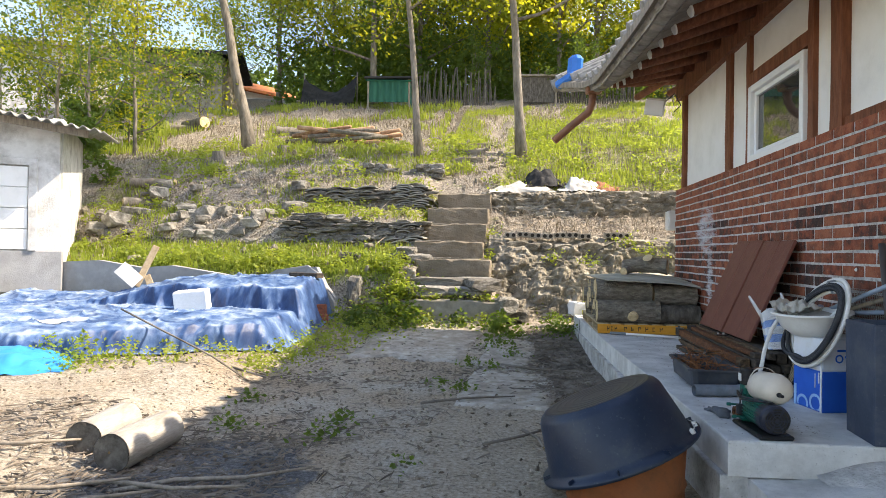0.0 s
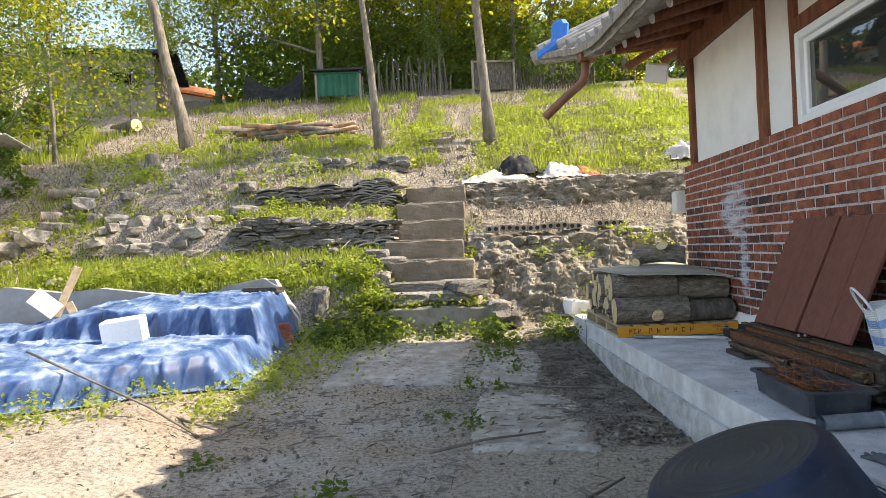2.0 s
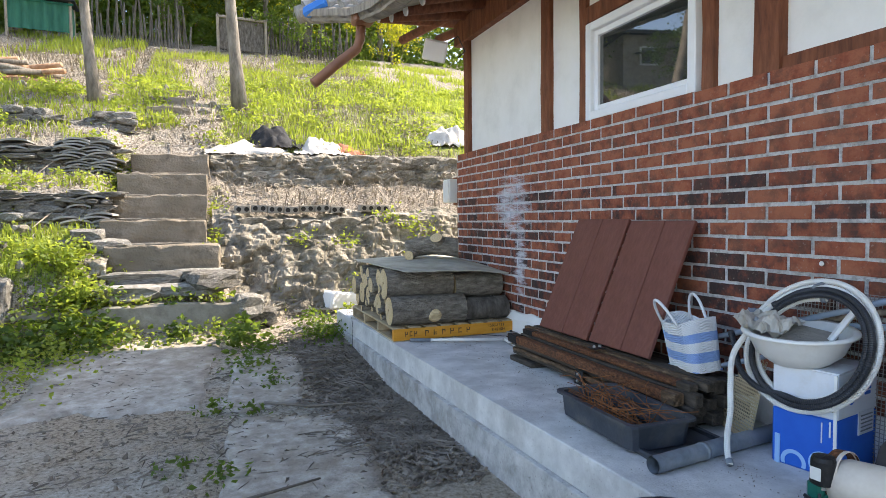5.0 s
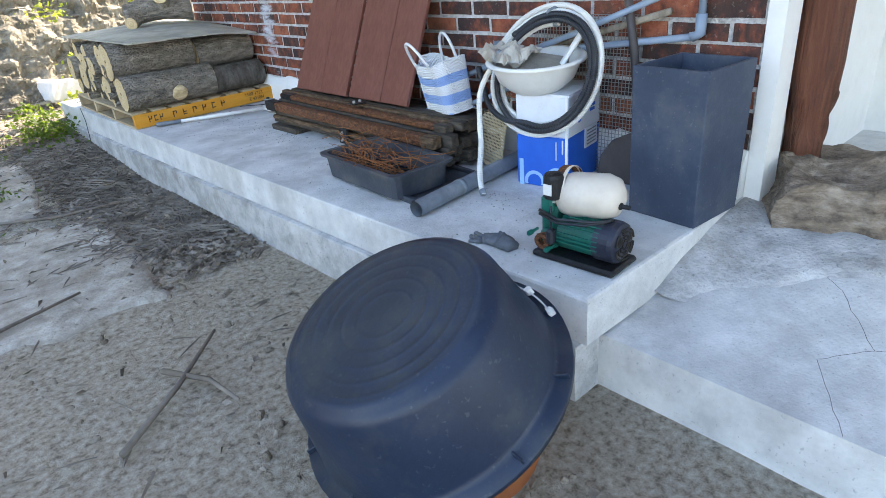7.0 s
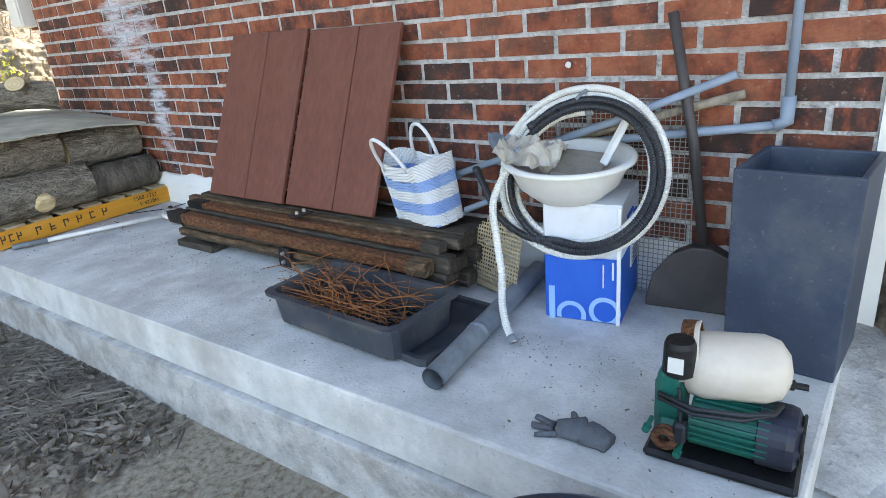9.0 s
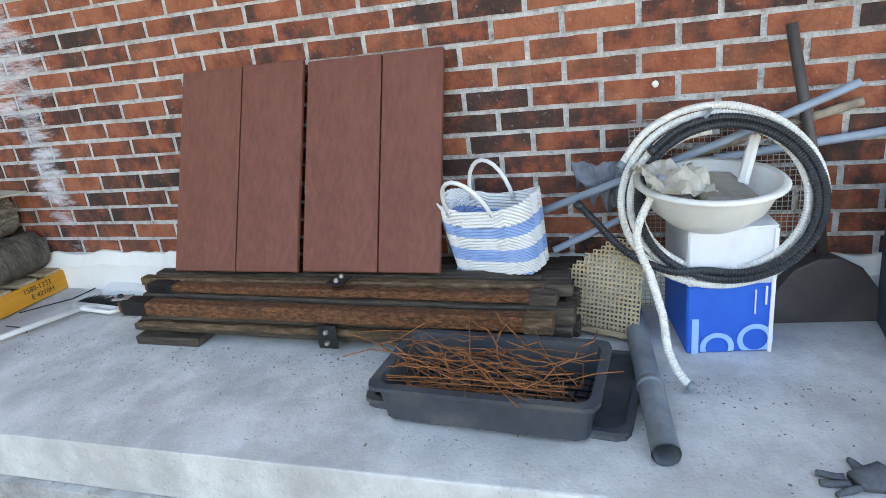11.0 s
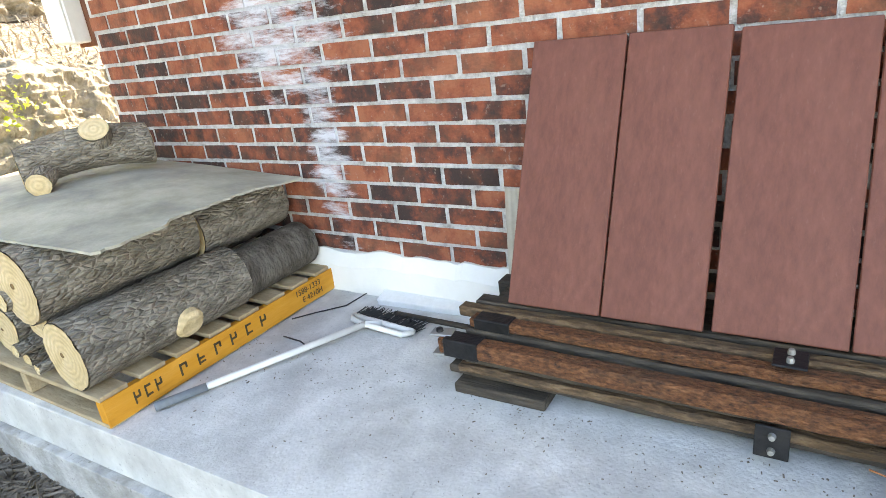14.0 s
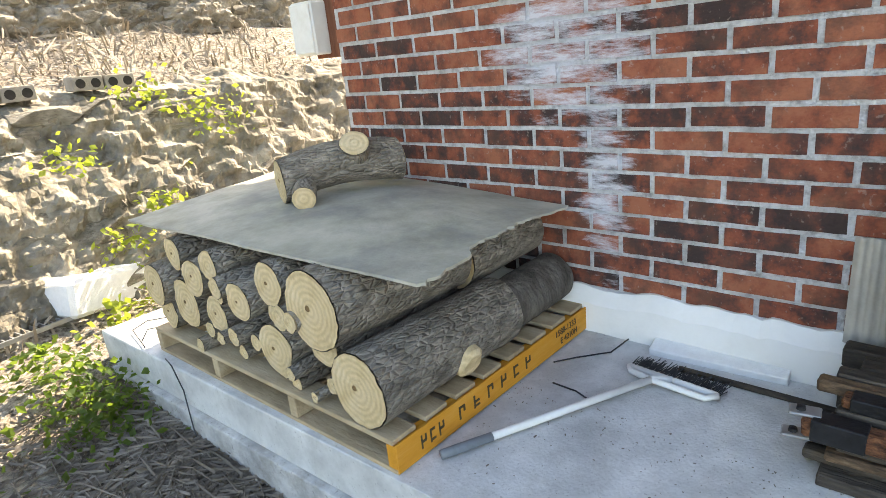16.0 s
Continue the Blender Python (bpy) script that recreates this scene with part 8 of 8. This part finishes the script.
g4 = scatter(26000, -9, 4.5, 9.0, 21, lambda x, y: (0.35 + 0.65 * patchy(x, y, 0.7, -0.25)) * (0 if -0.62 < x < 0.5 and y < 11.5 else 1))
tagged(new("dry_stalks", blades(g4, rg, 0.13, 0.016, M_STRAW, 1.6)), "dry stalks and litter lying over the slope", "dry grass", kind="stuff")


def weeds(name, centres, mat, label, size=0.05, per=70, rad=0.16, hgt=0.16):
    pts = []
    for x, y, s in centres:
        for _ in range(int(per * s * s)):
            a, q = rg.uniform(0, 2 * np.pi), abs(rg.normal()) * rad * s
            px, py = x + q * math.cos(a), y + q * math.sin(a)
            pts.append((px, py, max(ground_z(px, py), 0.53 if (8.5 < py < 8.9 and -1.3 < px < 0.7) else -9) + rg.uniform(0.01, hgt * s) * max(0.2, 1 - q / (rad * s * 2.6))))
    tagged(new(name, leaf_cloud(pts, size, rg, mat, 0.55, 0.62, 0.0)), label, "weeds", kind="stuff")


yard = [(0.75, 7.3, 1.3), (0.85, 7.75, 1.2), (0.9, 6.9, 0.9), (0.45, 6.35, 0.9), (0.7, 6.2, 0.8), (0.25, 5.35, 0.7), (0.5, 5.1, 0.8), (-0.25, 3.9, 0.9), (-0.3, 3.6, 0.8), (-1.0, 3.7, 0.9), (-1.15, 4.4, 0.8), (0.3, 3.2, 0.5), (1.5, 8.55, 1.6), (1.55, 8.25, 1.8), (1.62, 8.05, 1.6), (1.45, 8.0, 1.3)]
weeds("yard_weeds", yard, M_LEAF_DARK, "green broad-leaved weeds in cracks of the yard", 0.045, 80, 0.13, 0.13)
edge = [(-1.52 + 0.14 * math.sin(k * 1.7), 5.2 + 0.15 * k, 1.1) for k in range(18)] + [(-1.9 - 0.3 * k, 5.55 + 0.12 * math.sin(k * 2), 1.15) for k in range(11)] + [(-2.6, 4.95, 1.6), (-3.0, 4.9, 1.9), (-2.25, 5.15, 1.3), (-3.3, 4.85, 1.9), (-2.8, 4.6, 1.5), (-1.15, 7.1, 1.7), (-0.98, 7.5, 2.0), (-0.85, 7.9, 2.1), (-1.25, 6.7, 1.5), (-1.3, 6.3, 1.3)]
weeds("edge_weeds", edge, M_GRASS, "green weeds along the edge of the tarpaulin", 0.042, 60, 0.12, 0.15)
stairs_w = [(-0.75 + 0.12 * math.sin(k * 2.1), 8.45 + 0.05 * (k % 5), 1.7) for k in range(6)] + [(-1.25, 8.35, 1.6), (-1.5, 8.2, 1.5), (-0.3, 8.42, 1.3), (0.15, 8.4, 1.2), (0.55, 9.65, 1.3), (0.5, 9.45, 1.1), (0.52, 10.2, 1.0), (0.5, 8.45, 1.1)]
stairs_w += [(-0.65, 9.0 + 0.28 * k, 1.1) for k in range(9)] + [(-1.2 - 0.2 * k, 8.95 + 0.15 * math.sin(k), 1.4) for k in range(22)] + [(-0.9, 8.75, 1.8), (-0.8, 8.95, 1.8), (-1.1, 8.9, 1.7)]
stairs_w += [(-1.0 - 0.25 * k, 10.35 + 0.12 * math.sin(k * 2), 1.0) for k in range(10)]
weeds("stair_weeds", stairs_w, M_GRASS, "fresh green weeds growing beside the stairs", 0.05, 110)
weeds("foot_weeds", [(-0.78, 8.3, 1.7), (-0.5, 8.4, 1.4), (0.15, 8.44, 1.0), (0.74, 8.3, 1.3), (0.72, 8.05, 1.0), (-1.25, 8.05, 1.4), (-1.1, 8.35, 1.5)], M_LEAF_DARK, "dark green leafy weeds at the foot of the stairs", 0.075, 110, 0.15, 0.22)
bankw = [(1.3, 9.3, 0.9), (1.9, 9.4, 1.0), (2.5, 9.5, 1.2), (2.85, 9.55, 1.3), (2.2, 9.25, 0.8), (3.1, 9.6, 1.1), (3.3, 9.3, 1.2), (2.3, 9.75, 1.0), (2.1, 9.35, 1.2), (3.25, 9.5, 1.5), (2.65, 9.6, 1.3), (2.2, 9.0, 0.9), (2.0, 8.9, 1.0)]
weeds("bank_weeds", [(x, y, s) for x, y, s in bankw], M_GRASS, "yellow-green weeds growing out of the bank", 0.06, 60)
pts = []
for x, y, z, r in ((2.07, 9.28, 1.12, 0.10), (3.15, 9.36, 1.25, 0.13), (2.95, 9.38, 1.33, 0.10), (2.62, 9.42, 1.45, 0.10), (2.2, 9.12, 0.62, 0.09), (1.5, 9.30, 1.2, 0.08), (2.5, 9.2, 0.8, 0.07)):
    pts += [(x + rg.normal() * r, y + rg.normal() * 0.04, z + rg.normal() * r * 0.6) for _ in range(70)]
tagged(new("wall_weeds", leaf_cloud(pts, 0.05, rg, M_GRASS, 0.5, 0.6, 0.0)), "yellow-green weeds rooted in joints of the stone bank", "weeds", kind="stuff")
# loose clumps of broad-leaved weeds, stones and sticks over the terraces
clumps = []
while len(clumps) < 260:
    x, y = rg.uniform(-7.5, 7.0), rg.uniform(8.7, 16.5)
    if (-0.62 < x < 0.5 and y < 11.6) or (x > 0.6 and y < 11.35):
        continue
    if rg.random() < 0.25 + 0.75 * patchy(x, y, 0.9, -0.1):
        clumps.append((x, y, rg.uniform(0.7, 1.5)))
weeds("slope_weeds", clumps, M_GRASS, "scattered broad-leaved weeds over the terraces", 0.065, 65, 0.17, 0.2)
bm = bmesh.new()
for k in range(480):
    x, y = rg.uniform(-7.5, 0.7), rg.uniform(8.7, 15)
    if x < 0.6 and -0.6 < x and y < 11.5:
        continue
    s = abs(rg.normal()) * 0.035 + 0.012
    bmesh.ops.create_icosphere(bm, subdivisions=1, radius=s, matrix=pose(x, y, ground_z(x, y) + s * 0.25, k * 20, k * 33, k * 71) @ Matrix.Diagonal((1.4, 0.9, 0.6, 1)))
part("slope_stones", bm, M_BANK, label="loose stones scattered over the terraces", kind="stuff", category="stones")
for k in range(46):
    rq = random.Random(300 + k)
    x, y = rq.uniform(-6.6, -3.0), rq.choice((rq.uniform(9.9, 10.4), rq.uniform(9.9, 11.2)))
    sz = rq.uniform(0.18, 0.42)
    t = thing("field_stone", (x, y, ground_z(x, y) - 0.03), (rq.uniform(-12, 12), rq.uniform(-12, 12), rq.uniform(0, 180)), "pale weathered field stone tumbled on the slope", "stone", "tumbled stones on the slope")
    part("stone", rock((sz, sz * rq.uniform(0.55, 0.9), sz * rq.uniform(0.35, 0.7)), k), M_STONE, t)
v, f = [], []
for k in range(2600):
    x, y = (rg.uniform(-8, 5), rg.uniform(9.9, 19)) if k > 900 else (rg.uniform(-0.6, 3.6), rg.uniform(9.0, 11.0))
    a, ln, w = rg.uniform(0, 6.28), rg.uniform(0.08, 0.5) * (1 if k > 900 else 0.45), rg.uniform(0.003, 0.008)
    dx, dy = math.cos(a), math.sin(a)
    x2, y2 = x + dx * ln, y + dy * ln
    z, z2 = ground_z(x, y) + 0.03, ground_z(x2, y2) + 0.03 + rg.uniform(0, 0.06)
    if -0.6 < x < 0.5 and y < 11.4:
        st_ = [t[2] for t in STEPS[:5] if t[0] < y < t[0] + 0.48]
        if not st_:
            continue
        z = z2 = st_[0] + 0.02
        y2 = y
    i = len(v)
    v += [(x - dy * w, y + dx * w, z), (x + dy * w, y - dx * w, z), (x2 + dy * w, y2 - dx * w, z2), (x2 - dy * w, y2 + dx * w, z2), ((x + x2) / 2, (y + y2) / 2, (z + z2) / 2 + w * 2)]
    f += [(i, i + 1, i + 4), (i + 1, i + 2, i + 4), (i + 2, i + 3, i + 4), (i + 3, i, i + 4)]
me = bpy.data.meshes.new("sticks")
me.from_pydata(v, [], f)
me.materials.append(M_STRAW)
tagged(new("slope_sticks", me), "dry sticks and straw lying over slope and steps", "litter", kind="stuff")
# twigs and dead leaves by the platform and across the yard
tw = scatter(5200, 1.05, 1.82, 5.1, 8.4, lambda x, y: smooth_step(1.0, 1.6, x))
tw += scatter(1500, -1.6, 1.7, 2.6, 8.3, lambda x, y: (0.12 + 0.8 * patchy(x, y, 1.4, 0.0)) * (0.25 if x > 0.3 and y < 5 else 1))
tw += scatter(2500, -2.4, -0.3, 1.4, 3.6, lambda x, y: 0.6)
v = []
f = []
for k, (x, y, z) in enumerate(tw):
    a = rg.uniform(0, 6.28)
    ln, w = rg.uniform(0.02, 0.15) * (2.0 if k < 5200 and k % 4 == 0 else 1), rg.uniform(0.0009, 0.0022) * (1.8 if k % 4 == 0 else 1)
    dx, dy = math.cos(a), math.sin(a)
    i = len(v)
    z += 0.022
    v += [(x - dy * w, y + dx * w, z), (x + dy * w, y - dx * w, z), (x + dx * ln + dy * w, y + dy * ln - dx * w, z + 0.01 * rg.random()), (x + dx * ln - dy * w, y + dy * ln + dx * w, z + 0.01), (x + dx * ln / 2, y + dy * ln / 2, z + 0.012)]
    f += [(i, i + 1, i + 4), (i + 1, i + 2, i + 4), (i + 2, i + 3, i + 4), (i + 3, i, i + 4)]
me = bpy.data.meshes.new("twigs")
me.from_pydata(v, [], f)
me.materials.append(M_TWIG)
tagged(new("twig_litter", me), "dark twigs and dead leaves on the ground", "litter", kind="stuff")
pts = scatter(2400, 1.0, 1.82, 4.6, 8.5, lambda x, y: smooth_step(1.0, 1.55, x) * (0.3 + 0.7 * patchy(x, y, 1.6, -0.2))) + scatter(700, -1.2, 1.7, 2.2, 8.3, lambda x, y: 0.4)
tagged(new("dead_leaves", leaf_cloud([(x, y, z + 0.025) for x, y, z in pts], 0.042, rg, M_DEADLEAF, 0.85, 0.6)), "curled dead leaves on the ground", "litter", kind="stuff")
st = scatter(2200, -3.4, 1.75, 1.8, 8.4, lambda x, y: 0.25 + 0.75 * patchy(x, y, 1.7, -0.1))
bm = bmesh.new()
for k, (x, y, z) in enumerate(st):
    s = abs(rg.normal()) * 0.008 + 0.004
    bmesh.ops.create_icosphere(bm, subdivisions=1, radius=s, matrix=pose(x, y, z + 0.012, k * 20, k * 33, k * 71) @ Matrix.Diagonal((1.2, 0.9, 0.6, 1)))
part("pebbles", bm, M_EARTH, label="small stones scattered over the yard", kind="stuff", category="pebbles")

# ---- bricks of the house wall ----
def brick_mesh(w, seed):
    bm = box((0.11, w, ROW_H - 0.0172), None, 0.0)
    bmesh.ops.subdivide_edges(bm, edges=[e for e in bm.edges if e.calc_length() > 0.15], cuts=6)
    roughen(bm, 0.0020, 32, seed)
    roughen(bm, 0.0012, 9, seed + 5)
    return mesh_of(bm, M_BRICK)


FULL = [brick_mesh(BRICK_P - 0.017, k * 2.7) for k in range(6)]
rb = random.Random(17)
loose = bmesh.new()
for row in range(ROWS_N):
    z = ROW_Z0 + (row + 0.5) * ROW_H
    off = (3.917 if row % 2 == 0 else 3.917 + BRICK_P / 2)
    y = off - BRICK_P * math.ceil((off - BRICK_Y0) / BRICK_P)
    while y < BRICK_Y1:
        a, b = max(y + 0.0098, BRICK_Y0 + 0.004), min(y + BRICK_P - 0.0098, BRICK_Y1)
        if b - a > 0.03:
            m = pose(WALL_X + 0.055 + rb.uniform(-0.0015, 0.0015), (a + b) / 2, z + rb.uniform(-0.002, 0.002), rb.uniform(-0.5, 0.5), 0, rb.uniform(-0.3, 0.3)) @ Matrix.Diagonal((1, (b - a) / (BRICK_P - 0.017), 1, 1))
            if row < 13:
                ob = new("brick", rb.choice(FULL))
                ob.parent = wall_west
                ob.matrix_basis = m
            else:
                add_box(loose, (0.11, BRICK_P - 0.017, ROW_H - 0.0172), m, 0.0)
        y += BRICK_P
part("upper_bricks", loose, M_BRICK, wall_west, kind="stuff", label="upper courses of red brick")
